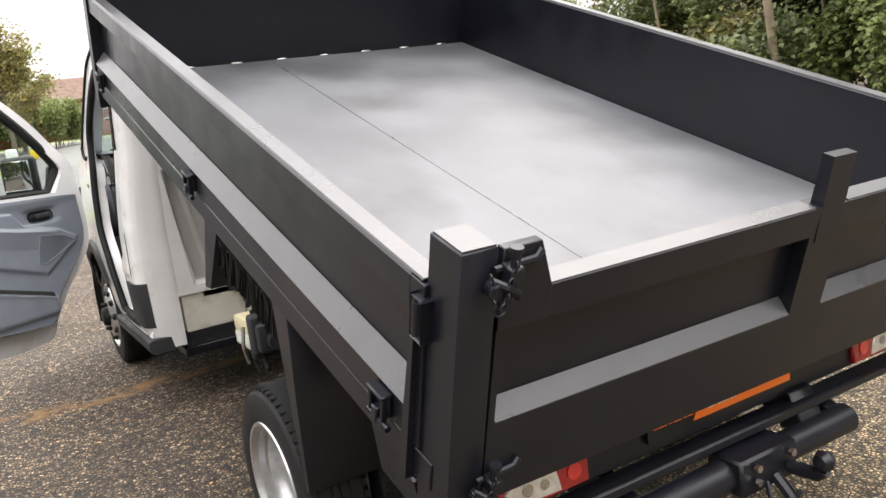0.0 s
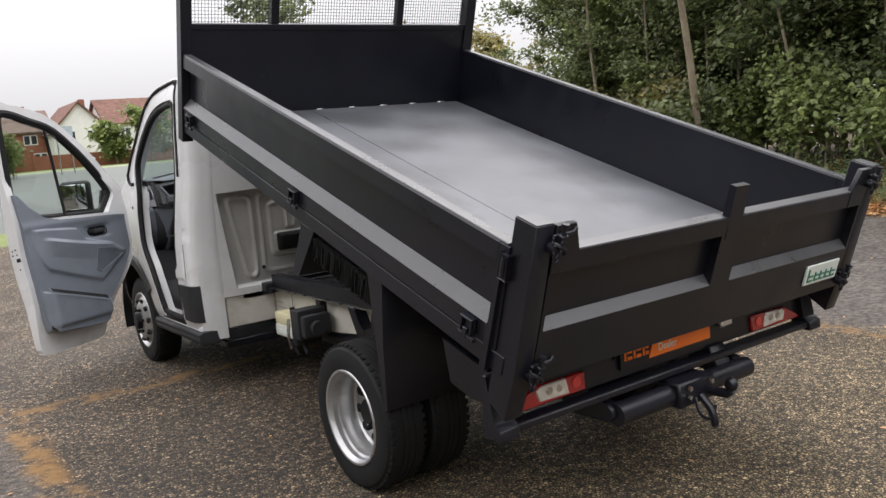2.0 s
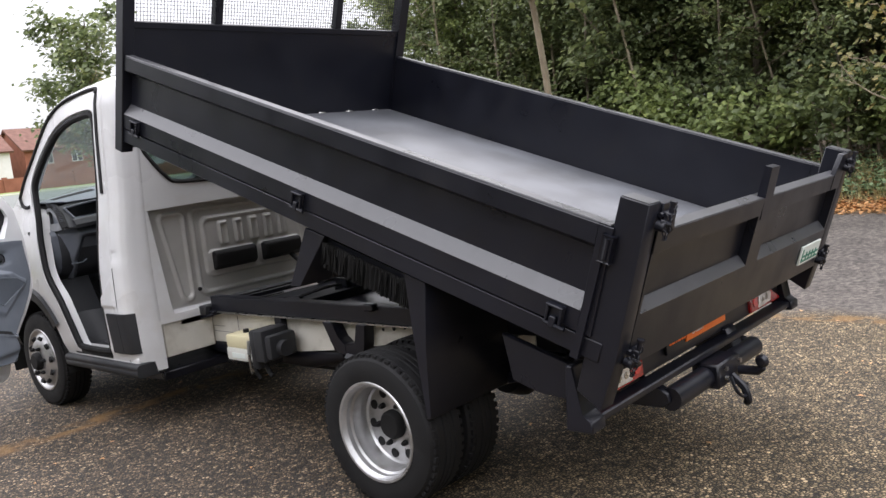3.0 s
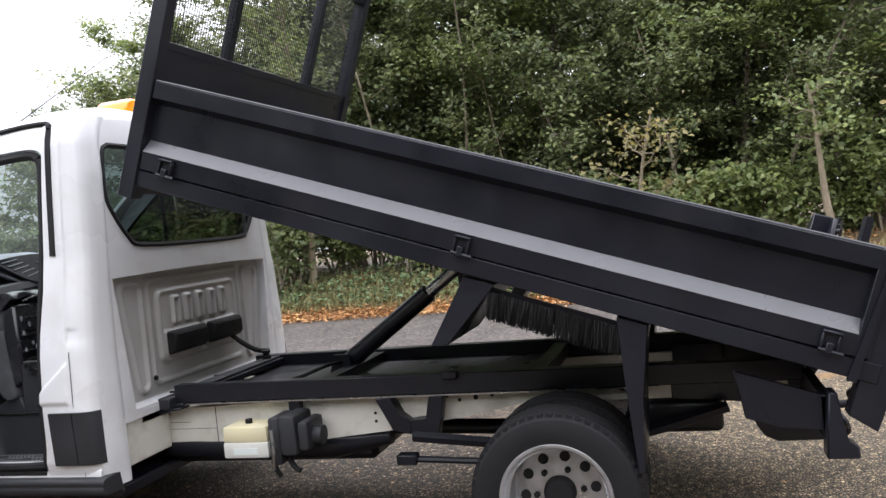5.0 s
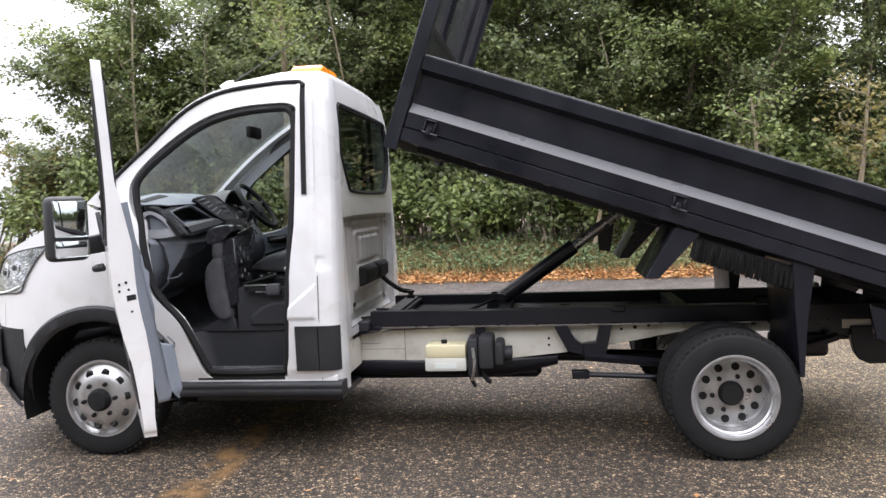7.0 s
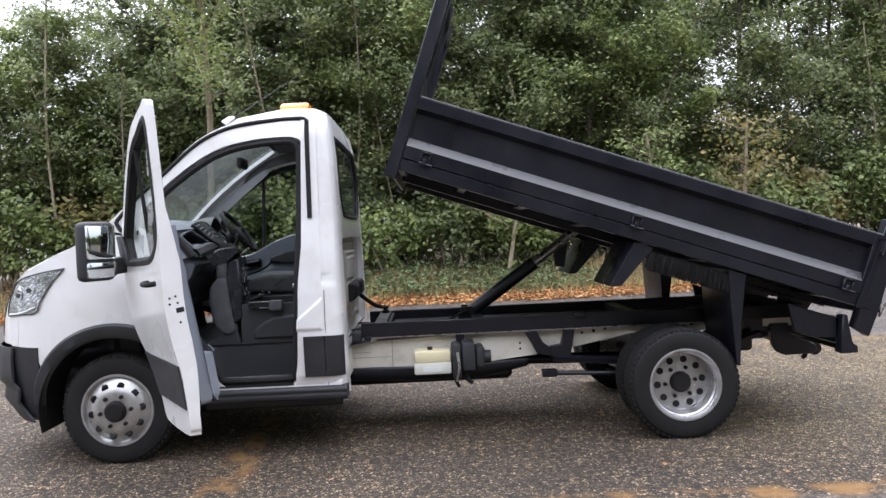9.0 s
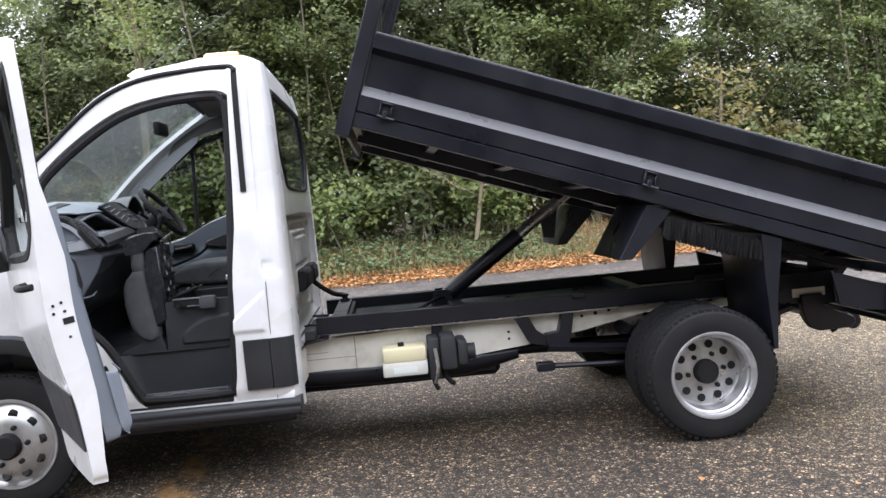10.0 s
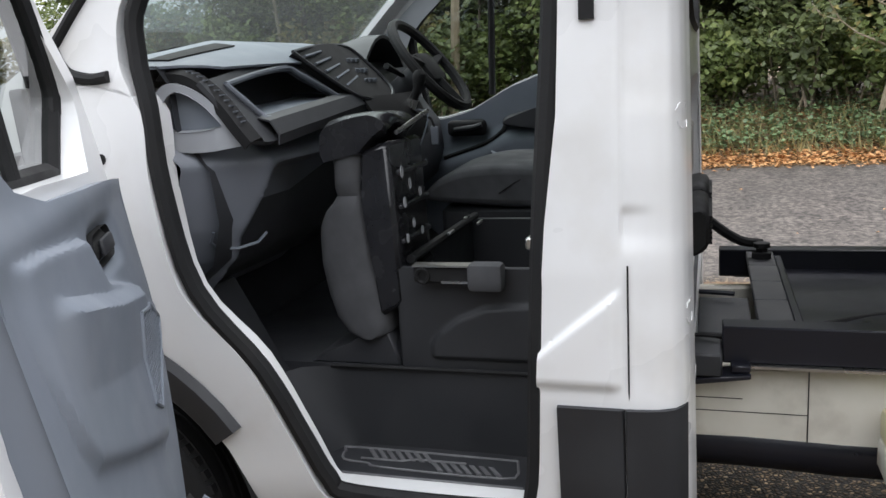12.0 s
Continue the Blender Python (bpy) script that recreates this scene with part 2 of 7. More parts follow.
M_GRASS = leaf_material("rough_grass_blades", (0.130, 0.128, 0.050), (0.340, 0.300, 0.135), (0.600, 0.490, 0.250), through=0.2)
# ---- building tools ----
def part(name, bm, mat, parent, label="", smooth=True, angle=40):
    """Links a bmesh as ONE mesh object under a thing or a part."""
    me = bpy.data.meshes.new(name)
    bmesh.ops.recalc_face_normals(bm, faces=bm.faces)
    bm.to_mesh(me)
    bm.free()
    me.materials.append(mat)
    if smooth and len(me.polygons):
        me.shade_smooth()
        me.set_sharp_from_angle(angle=radians(angle))
    ob = new(name, me)
    ob.parent = parent
    if label:
        tagged(ob, label=label)
    return ob


def empty(name, m=None):
    ob = new(name)
    ob.empty_display_size = 0.2
    if m is not None:
        ob.matrix_basis = m
    return ob


def add_box(bm, x0, x1, y0, y1, z0, z1, bevel=0.0, seg=1):
    got = bmesh.ops.create_cube(bm, size=1)
    vs = got["verts"]
    for v in vs:
        v.co = ((x0 + x1) / 2 + v.co.x * (x1 - x0), (y0 + y1) / 2 + v.co.y * (y1 - y0), (z0 + z1) / 2 + v.co.z * (z1 - z0))
    if bevel:
        es = list({e for v in vs for e in v.link_edges})
        got = bmesh.ops.bevel(bm, geom=es, offset=bevel, segments=seg, affect="EDGES", profile=0.5)
        return got["verts"]
    return vs


def box(x0, x1, y0, y1, z0, z1, bevel=0.0, seg=1):
    bm = bmesh.new()
    add_box(bm, x0, x1, y0, y1, z0, z1, bevel, seg)
    return bm


def add_prism(bm, pts, axis, a0, a1, bevel=0.0):
    """A polygon of (p, q) swept along an axis: x gives (y, z), y gives (x, z), z gives (x, y)."""
    def at(p, q, a):
        return {"x": (a, p, q), "y": (p, a, q), "z": (p, q, a)}[axis]
    lo, hi = [bm.verts.new(at(p, q, a0)) for p, q in pts], [bm.verts.new(at(p, q, a1)) for p, q in pts]
    fs = [bm.faces.new(lo[::-1]), bm.faces.new(hi)]
    k = len(pts)
    for i in range(k):
        fs.append(bm.faces.new((lo[i], lo[(i + 1) % k], hi[(i + 1) % k], hi[i])))
    if bevel:
        es = list({e for f in fs for e in f.edges})
        bmesh.ops.bevel(bm, geom=es, offset=bevel, segments=1, affect="EDGES")


def prism(pts, axis, a0, a1, bevel=0.0):
    bm = bmesh.new()
    add_prism(bm, pts, axis, a0, a1, bevel)
    return bm


def add_tube(bm, path, r, n=8, caps=True):
    """A round bar along points; r is one radius or one a point."""
    path = [Vector(p) for p in path]
    rings, side = [], None
    for i, p in enumerate(path):
        d = (path[min(i + 1, len(path) - 1)] - path[max(i - 1, 0)]).normalized()
        if side is None:
            side = d.orthogonal().normalized()
        side = (side - d * side.dot(d)).normalized()
        up = d.cross(side)
        rad = float(r[i] if isinstance(r, (list, tuple)) else r)
        rings.append([bm.verts.new(p + rad * (math.cos(2 * math.pi * k / n) * side + math.sin(2 * math.pi * k / n) * up)) for k in range(n)])
    for a, b in zip(rings, rings[1:]):
        for k in range(n):
            bm.faces.new((a[k], a[(k + 1) % n], b[(k + 1) % n], b[k]))
    if caps:
        bm.faces.new(rings[0][::-1])
        bm.faces.new(rings[-1])


def tube(path, r, n=8):
    bm = bmesh.new()
    add_tube(bm, path, r, n)
    return bm


def add_lathe(bm, profile, n=48, m=None, closed=False):
    """(radius, height) turned about the x axis; m places it."""
    m = m or Matrix()
    rings = []
    for r, h in profile:
        if r < 1e-5:
            rings.append([bm.verts.new(m @ Vector((h, 0, 0)))])
        else:
            rings.append([bm.verts.new(m @ Vector((h, r * math.cos(2 * math.pi * k / n), r * math.sin(2 * math.pi * k / n)))) for k in range(n)])
    pairs = list(zip(rings, rings[1:]))
    if closed:
        pairs.append((rings[-1], rings[0]))
    for a, b in pairs:
        for k in range(n):
            j = (k + 1) % n
            if len(a) == 1 and len(b) == 1:
                continue
            if len(a) == 1:
                bm.faces.new((a[0], b[j], b[k]))
            elif len(b) == 1:
                bm.faces.new((a[k], a[j], b[0]))
            else:
                bm.faces.new((a[k], a[j], b[j], b[k]))


def add_grid(bm, rows):
    """A sheet through rows of points."""
    vs = [[bm.verts.new(p) for p in row] for row in rows]
    for a, b in zip(vs, vs[1:]):
        for i in range(len(a) - 1):
            try:
                bm.faces.new((a[i], a[i + 1], b[i + 1], b[i]))
            except ValueError:
                pass
    return vs


def sheet(rows, thick=0.0):
    bm = bmesh.new()
    add_grid(bm, rows)
    bmesh.ops.remove_doubles(bm, verts=bm.verts, dist=1e-5)
    if thick:
        bmesh.ops.recalc_face_normals(bm, faces=bm.faces)
        bmesh.ops.solidify(bm, geom=bm.faces[:], thickness=thick)
    return bm


def curve_at(pts, s):
    """Smooth interpolation of values given as rows of (key, value...)."""
    ks = [p[0] for p in pts]
    return [float(np.interp(s, ks, [p[i] for p in pts])) for i in range(1, len(pts[0]))]


def smooth_line(pts, k=6):
    """A Catmull-Rom line through points."""
    pts = [Vector(p) for p in pts]
    ext = [2 * pts[0] - pts[1]] + pts + [2 * pts[-1] - pts[-2]]
    out = []
    for i in range(1, len(ext) - 2):
        a, b, c, d = ext[i - 1:i + 3]
        for j in range(k):
            t = j / k
            out.append(0.5 * ((2 * b) + (c - a) * t + (2 * a - 5 * b + 4 * c - d) * t * t + (3 * b - a - 3 * c + d) * t ** 3))
    out.append(pts[-1])
    return out


def text_part(word, size, mat, parent, m, name):
    cu = bpy.data.curves.new(name, "FONT")
    cu.body, cu.size, cu.extrude = word, size, 0.0008
    cu.align_x, cu.align_y = "CENTER", "CENTER"
    tmp = bpy.data.objects.new(name, cu)
    me = bpy.data.meshes.new_from_object(tmp)
    bpy.data.objects.remove(tmp)
    me.materials.clear()
    me.materials.append(mat)
    ob = new(name, me)
    ob.parent, ob.matrix_basis = parent, m
    return ob


def raw_mesh(name, verts, faces, mat, parent=None, smooth=False):
    """A mesh from numpy arrays: verts (n, 3), faces (m, k)."""
    me = bpy.data.meshes.new(name)
    n, k = faces.shape
    me.vertices.add(len(verts))
    me.vertices.foreach_set("co", np.ascontiguousarray(verts, dtype=np.float32).ravel())
    me.loops.add(n * k)
    me.loops.foreach_set("vertex_index", np.ascontiguousarray(faces, dtype=np.int32).ravel())
    me.polygons.add(n)
    me.polygons.foreach_set("loop_start", np.arange(0, n * k, k, dtype=np.int32))
    me.update(calc_edges=True)
    me.validate()
    me.materials.append(mat)
    if smooth:
        me.shade_smooth()
    ob = new(name, me)
    ob.parent = parent
    return ob


def leaves(rng, centres, size, flat=0.0, ratio=0.62, droop=0.0, face=(0, 0, 0), spread=1.0):
    """Pointed leaves of four corners and a folded rib, one at each centre, turned at random; flat: 1 lies on the ground."""
    n = len(centres)
    nor = rng.normal(size=(n, 3))
    nor[:, 2] = np.abs(nor[:, 2]) + 0.5 + flat * 6
    nor = nor * spread + np.asarray(face)
    nor /= np.linalg.norm(nor, axis=1)[:, None]
    ref = rng.normal(size=(n, 3))
    ref[:, 2] -= droop
    a = ref - (ref * nor).sum(1)[:, None] * nor
    a /= np.linalg.norm(a, axis=1)[:, None] + 1e-9
    b = np.cross(nor, a)
    s = (size * rng.uniform(0.6, 1.35, n))[:, None]
    c = centres
    lift = nor * s * 0.12
    v = np.stack([c - a * s * 0.5, c + b * s * 0.5 * ratio + lift - a * s * 0.08, c + a * s * 0.5, c - b * s * 0.5 * ratio + lift - a * s * 0.08], 1)
    base = np.arange(n)[:, None] * 4
    f = np.concatenate([base + [0, 1, 2], base + [0, 2, 3]], 1).reshape(-1, 3)
    return v.reshape(-1, 3), f
# ---- ground: one sheet to the horizon, with the bank under the trees ----
def ground_z(x, y):
    """Level under the truck, rising gently to the verge and the far road, with a bank under the trees."""
    s = np.clip((np.asarray(x, float) - 3.0) / 4.0, 0, 1)
    z = 0.17 * s * s * (3 - 2 * s)
    e = np.clip((np.asarray(x, float) - verge_x(y)) / 2.2, 0, 1)
    z = z + bank_on(y) * 0.55 * e * e * (3 - 2 * e)
    f = np.clip((np.asarray(y, float) - 9.0) / 76.0, 0, 1)
    return z + 1.85 * f


def verge_x(y):
    """The edge of the tarmac against the verge."""
    y = np.asarray(y, float)
    return 7.15 + 0.05 * np.sin(y * 1.7) + 0.07 * np.sin(y * 0.6 + 1) + np.clip(-y - 1, 0, 40) * 0.18


def bank_on(y):
    s = np.clip((17.0 - np.asarray(y, float)) / 4.0, 0, 1)
    return s * s * (3 - 2 * s)


def axis_steps(near, far, fine, grow=1.25):
    """Grid lines: fine within near, then ever wider out to far."""
    lo, hi = near
    out = list(np.arange(lo, hi + fine / 2, fine))
    step, at = fine, hi
    while at < far:
        step *= grow
        at += step
        out.append(at)
    step, at = fine, lo
    while at > -far:
        step *= grow
        at -= step
        out.insert(0, at)
    return np.array(out)


def build_ground():
    xs, ys = axis_steps((-4, 14), 900, 0.25), axis_steps((-10, 20), 900, 0.5)
    gx, gy = np.meshgrid(xs, ys)
    gz = ground_z(gx, gy)
    v = np.stack([gx, gy, gz], -1).reshape(-1, 3)
    w = len(xs)
    i, j = np.meshgrid(np.arange(len(xs) - 1), np.arange(len(ys) - 1))
    a = (j * w + i).ravel()
    f = np.stack([a, a + 1, a + w + 1, a + w], 1)
    ob = raw_mesh("ground", v, f, tarmac(), smooth=True)
    return tagged(ob, "worn grey tarmac with exposed stone chippings and moss", "ground", kind="structure")


def tarmac():
    """Chippings in dark binder; smoother tarmac beyond a joint; rusty moss along the joints."""
    m = bpy.data.materials.new("chipped_tarmac")
    m.use_nodes = True
    n, l = m.node_tree.nodes, m.node_tree.links
    b = n["Principled BSDF"]
    tc = n.new("ShaderNodeTexCoord")
    pos = tc.outputs["Object"]

    def noise_at(scale, detail=4, src=None):
        node = n.new("ShaderNodeTexNoise")
        node.inputs["Scale"].default_value, node.inputs["Detail"].default_value = scale, detail
        l.new(src or pos, node.inputs["Vector"])
        return node.outputs[0]

    def math_node(op, a, c=None, d=None):
        node = n.new("ShaderNodeMath")
        node.operation = op
        for i, v in enumerate((a, c, d)):
            if v is None:
                continue
            if isinstance(v, (int, float)):
                node.inputs[i].default_value = v
            else:
                l.new(v, node.inputs[i])
        return node.outputs[0]

    def span(v, a, c, lo=0.0, hi=1.0):
        node = n.new("ShaderNodeMapRange")
        node.interpolation_type = "SMOOTHSTEP"
        for i, k in enumerate((a, c, lo, hi)):
            node.inputs[1 + i].default_value = k
        l.new(v, node.inputs[0])
        return node.outputs[0]

    def blend(f, a, c):
        node = n.new("ShaderNodeMix")
        node.data_type = "RGBA"
        for i, v in ((0, f), (6, a), (7, c)):
            if isinstance(v, tuple):
                node.inputs[i].default_value = (*v, 1)
            elif isinstance(v, float):
                node.inputs[i].default_value = v
            else:
                l.new(v, node.inputs[i])
        return node.outputs[2]

    sep = n.new("ShaderNodeSeparateXYZ")
    l.new(pos, sep.inputs[0])
    X, Y = sep.outputs[0], sep.outputs[1]
    wob = math_node("MULTIPLY_ADD", noise_at(1.3), 0.5, -0.25)
    wob2 = math_node("MULTIPLY_ADD", noise_at(7.0), 0.16, -0.08)
    # chippings
    vor = n.new("ShaderNodeTexVoronoi")
    vor.inputs["Scale"].default_value = 60
    l.new(pos, vor.inputs["Vector"])
    edge = n.new("ShaderNodeTexVoronoi")
    edge.feature = "DISTANCE_TO_EDGE"
    edge.inputs["Scale"].default_value = 60
    l.new(pos, edge.inputs["Vector"])
    gap = span(edge.outputs["Distance"], 0.03, 0.30)
    ramp = n.new("ShaderNodeValToRGB")
    cols = ((0.0, (0.036, 0.025, 0.015)), (0.3, (0.108, 0.075, 0.045)), (0.6, (0.25, 0.173, 0.099)), (0.85, (0.42, 0.298, 0.176)), (1.0, (0.60, 0.455, 0.285)))
    el = ramp.color_ramp.elements
    el[0].position, el[0].color = cols[0][0], (*cols[0][1], 1)
    el[1].position, el[1].color = cols[-1][0], (*cols[-1][1], 1)
    for p, c in cols[1:-1]:
        e = el.new(p)
        e.color = (*c, 1)
    sepc = n.new("ShaderNodeSeparateColor")
    l.new(vor.outputs["Color"], sepc.inputs[0])
    l.new(sepc.outputs[0], ramp.inputs[0])
    chips = blend(gap, (0.009, 0.008, 0.007), ramp.outputs[0])
    patch = span(noise_at(0.55, 6), 0.35, 0.7)
    chips = blend(math_node("MULTIPLY", patch, 0.35), chips, (0.03, 0.024, 0.018))
    # a stretch of paler, tanner stones and binder
    tan = blend(gap, (0.018, 0.014, 0.009), blend(0.38, ramp.outputs[0], (0.46, 0.36, 0.20)))
    worn = math_node("MULTIPLY", span(math_node("MULTIPLY_ADD", wob, 2.0, Y), 0.5, -0.8), span(math_node("MULTIPLY_ADD", wob, 2.0, X), -2.0, -0.7))
    chips = blend(worn, chips, tan)
    # smooth tarmac
    fine = noise_at(160, 2)
    plain = blend(span(fine, 0.35, 0.7), (0.044, 0.037, 0.032), (0.125, 0.107, 0.093))
    plain = blend(math_node("MULTIPLY", span(noise_at(2.2, 6), 0.4, 0.7), 0.5), plain, (0.085, 0.075, 0.066))
    # left of the joint, and near the verge, the tarmac is smooth
    left = math_node("MULTIPLY", 0.6, span(math_node("ADD", X, math_node("ADD", math_node("MULTIPLY", wob, 0.25), wob2)), -2.12, -2.2))
    right = span(math_node("ADD", X, math_node("MULTIPLY", wob, 1.0)), 2.6, 3.1)
    smooth_area = math_node("MAXIMUM", left, right)
    colour = blend(smooth_area, chips, plain)
    # clusters of darker and paler stone, and faint traffic stains
    def shade(col, v, lo, hi):
        node = n.new("ShaderNodeVectorMath")
        node.operation = "SCALE"
        l.new(col, node.inputs[0])
        l.new(span(v, 0.32, 0.68, lo, hi), node.inputs["Scale"])
        return node.outputs[0]
    colour = shade(colour, noise_at(22, 3), 0.45, 1.55)
    colour = shade(colour, noise_at(3.1, 5), 0.82, 1.15)
    # rusty moss along the joints
    moss_noise = span(noise_at(5.5, 8), 0.40, 0.62)
    def band(coord, centre, half):
        d = math_node("ABSOLUTE", math_node("ADD", math_node("SUBTRACT", coord, centre), math_node("MULTIPLY", wob, 0.25)))
        return span(d, half, half * 0.25)
    b1 = math_node("MULTIPLY", band(Y, 2.76, 0.16), span(X, 0.6, -0.2))
    b2 = math_node("MULTIPLY", band(X, -2.1, 0.15), span(Y, 3.3, 2.9))
    b3 = math_node("MULTIPLY", band(X, 2.72, 0.14), 0.8)
    mossy = math_node("MULTIPLY", math_node("MAXIMUM", math_node("MAXIMUM", b1, b2), b3), moss_noise)
    moss_col = blend(noise_at(18, 5), (0.15, 0.066, 0.018), (0.31, 0.178, 0.055))
    colour = blend(math_node("MULTIPLY", mossy, 0.85), colour, moss_col)
    # earth and ivy shade beyond the tarmac's edge; grass and road far off
    past = math_node("SUBTRACT", X, math_node("ADD", math_node("MULTIPLY", wob2, 2.0), math_node("MAXIMUM", 7.15, math_node("MULTIPLY_ADD", Y, -0.18, 6.97))))
    earth = blend(noise_at(9, 6), (0.06, 0.042, 0.024), (0.2, 0.13, 0.06))
    verge = math_node("MULTIPLY", span(past, -0.05, 0.25), span(Y, 16.0, 14.0))
    colour = blend(verge, colour, earth)
    grass = blend(noise_at(3.0, 8), (0.10, 0.14, 0.03), (0.2, 0.24, 0.06))
    road = (0.125, 0.135, 0.125)
    colour = blend(span(Y, 15.5, 16.3), colour, grass)
    colour = blend(span(Y, 19.0, 19.1), colour, road)
    island = math_node("MULTIPLY", math_node("MULTIPLY", span(Y, 34.0, 34.2), span(Y, 40.2, 40.0)), span(X, 1.2, 0.8))
    colour = blend(island, colour, grass)
    colour = blend(span(Y, 70.0, 70.2), colour, grass)
    colour = blend(math_node("MULTIPLY", span(Y, 72.0, 72.2), span(Y, 75.2, 75.0)), colour, (0.3, 0.29, 0.27))
    l.new(colour, b.inputs["Base Color"])
    rough = math_node("MULTIPLY_ADD", noise_at(1.1, 5), 0.4, 0.58)
    l.new(rough, b.inputs["Roughness"])
    # relief
    h1 = math_node("MULTIPLY", math_node("SUBTRACT", 1.0, smooth_area), math_node("MINIMUM", edge.outputs["Distance"], 0.35))
    h = math_node("ADD", math_node("MULTIPLY", h1, 2.2), math_node("MULTIPLY", fine, 0.25))
    bp = n.new("ShaderNodeBump")
    bp.inputs["Strength"].default_value, bp.inputs["Distance"].default_value = 0.9, 0.008
    l.new(h, bp.inputs["Height"])
    l.new(bp.outputs[0], b.inputs["Normal"])
    return m


ground = build_ground()
# ---- the tipper truck ----
truck = tagged(empty("tipper_truck"), "white tipper truck with raised black steel body and open door", "truck")

TILT_BED = 19.08
bed = part("tipper_body", box(-0.995, 0.995, 0.10, 3.10, 0.10, 0.12), M_FLOOR, truck, "dull grey painted steel load floor, scuffed and dusty")
bed.matrix_basis = pose(0, -1.2, 0.7, TILT_BED, 0, 0)

# floor plate seams, laid as raised weld lines
for xx in (-0.2,):
    # the ledges' grey, here as a plain seam colour
    part("floor_seam", box(xx - 0.0016, xx + 0.0016, 0.1, 3.09, 0.12, 0.1215), M_SHEENGREY, bed)
for k in range(8):
    part("weld_bead", box(-0.9 + k * 0.245, -0.84 + k * 0.245, 3.085, 3.1, 0.12, 0.128, 0.003), M_STEEL, bed)


def dropside(sign):
    """One folded-steel side: an out-turned lower lip, a sloping ledge, a recessed face and a top rim."""
    s = sign
    prof = [(1.0, 0.108), (1.052, 0.108), (1.054, 0.183), (1.012, 0.235), (1.012, 0.395), (1.054, 0.42), (1.054, 0.487), (1.046, 0.495), (1.008, 0.495), (1.0, 0.487)]
    bm = bmesh.new()
    add_prism(bm, [(s * a, b) for a, b in prof][::-1 if s > 0 else 1], "y", 0.16, 3.085)
    add_prism(bm, [(s * a, b) for a, b in ((1.0, 0.108), (1.054, 0.108), (1.054, 0.49), (1.0, 0.49))], "y", 0.105, 0.16, 0.002)
    side = part("dropside", bm, M_BLACK, bed, "black folded steel dropside with a ledge along its length", angle=15)
    # up-facing strips whose grey carries the sky's sheen
    part("sheen_ledge", prism([(s * a, b) for a, b in ((1.0555, 0.1825), (1.0565, 0.185), (1.0145, 0.237), (1.0125, 0.2355))], "y", 0.162, 3.083), M_SHEENGREY, side, "upper face of the ledge, sky sheen in its grey")
    part("top_rim", prism([(s * a, b) for a, b in ((1.003, 0.494), (1.0515, 0.494), (1.049, 0.4985), (1.0055, 0.4985))], "y", 0.118, 3.083), M_SHEENGREY, side, "top rim, dust and sky sheen in its grey")
    return side


for sgn in (-1, 1):
    dropside(sgn)
    bm = bmesh.new()
    add_prism(bm, [(sgn * 0.99, 0.03), (sgn * 1.05, 0.03), (sgn * 1.05, 0.1), (sgn * 0.99, 0.1)], "y", 0.06, 3.13, 0.003)
    part("side_rail", bm, M_BLACK, bed)
    # headboard post with its foot below the rail
    bm = bmesh.new()
    add_box(bm, sgn * 1.062, sgn * 0.995, 3.09, 3.165, -0.03, 1.45, 0.004)
    part("headboard_post", bm, M_BLACK, bed)
    # rear corner post, tapering towards its foot
    bm = bmesh.new()
    add_prism(bm, [(0.006, 0.595), (0.112, 0.595), (0.118, -0.10), (0.012, -0.13), (0.002, 0.05)], "x", sgn * 0.965, sgn * 1.045, 0.003)
    part("corner_post", bm, M_BLACK, bed)
    bm = bmesh.new()
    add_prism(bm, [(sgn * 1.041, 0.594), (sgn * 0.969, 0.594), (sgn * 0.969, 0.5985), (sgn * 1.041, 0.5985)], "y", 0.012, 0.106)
    # wear and sky sheen are both in the cap's grey
    part("post_cap", bm, M_SHEENGREY, bed, "worn top of the corner post, sky sheen in its grey")
    # slim stop bar beside the post
    part("side_stop", prism([(0.115, 0.46), (0.125, 0.46), (0.16, 0.02), (0.128, 0.02)], "x", sgn * 1.047, sgn * 1.068), M_BLACK, bed)

# headboard: sheet below, framed mesh above
bm = bmesh.new()
add_box(bm, -0.995, 0.995, 3.105, 3.125, -0.01, 0.635)
add_box(bm, -0.995, 0.995, 3.10, 3.15, 0.635, 0.67, 0.003)
part("headboard", bm, M_BLACK, bed, "black sheet steel headboard")
part("headboard_rail", box(-1.0, 1.0, 3.10, 3.155, 1.27, 1.33, 0.004), M_BLACK, bed)
for xx in (-0.47, 0.44):
    part("headboard_bar", box(xx - 0.025, xx + 0.025, 3.10, 3.15, 0.67, 1.45, 0.003), M_BLACK, bed)


def wire_mesh(x0, x1, z0, z1, y, pitch=0.02, r=0.0012):
    """Woven wire as thin square rods."""
    vs, fs = [], []
    def rod(p, q, across):
        k = len(vs) * 1
        a, b = np.array(across[0]) * r, np.array(across[1]) * r
        for e in (p, q):
            for s, t in ((-1, -1), (1, -1), (1, 1), (-1, 1)):
                vs.append(np.array(e) + s * a + t * b)
        for i in range(4):
            j = (i + 1) % 4
            fs.append((k + i, k + j, k + 4 + j, k + 4 + i))
    for i in range(int((x1 - x0) / pitch)):
        xx = x0 + pitch * (i + 0.5)
        rod((xx, y, z0), (xx, y, z1), ((1, 0, 0), (0, 1, 0)))
    for i in range(int((z1 - z0) / pitch)):
        zz = z0 + pitch * (i + 0.5)
        rod((x0, y + 0.002, zz), (x1, y + 0.002, zz), ((0, 1, 0), (0, 0, 1)))
    return np.array(vs), np.array(fs)


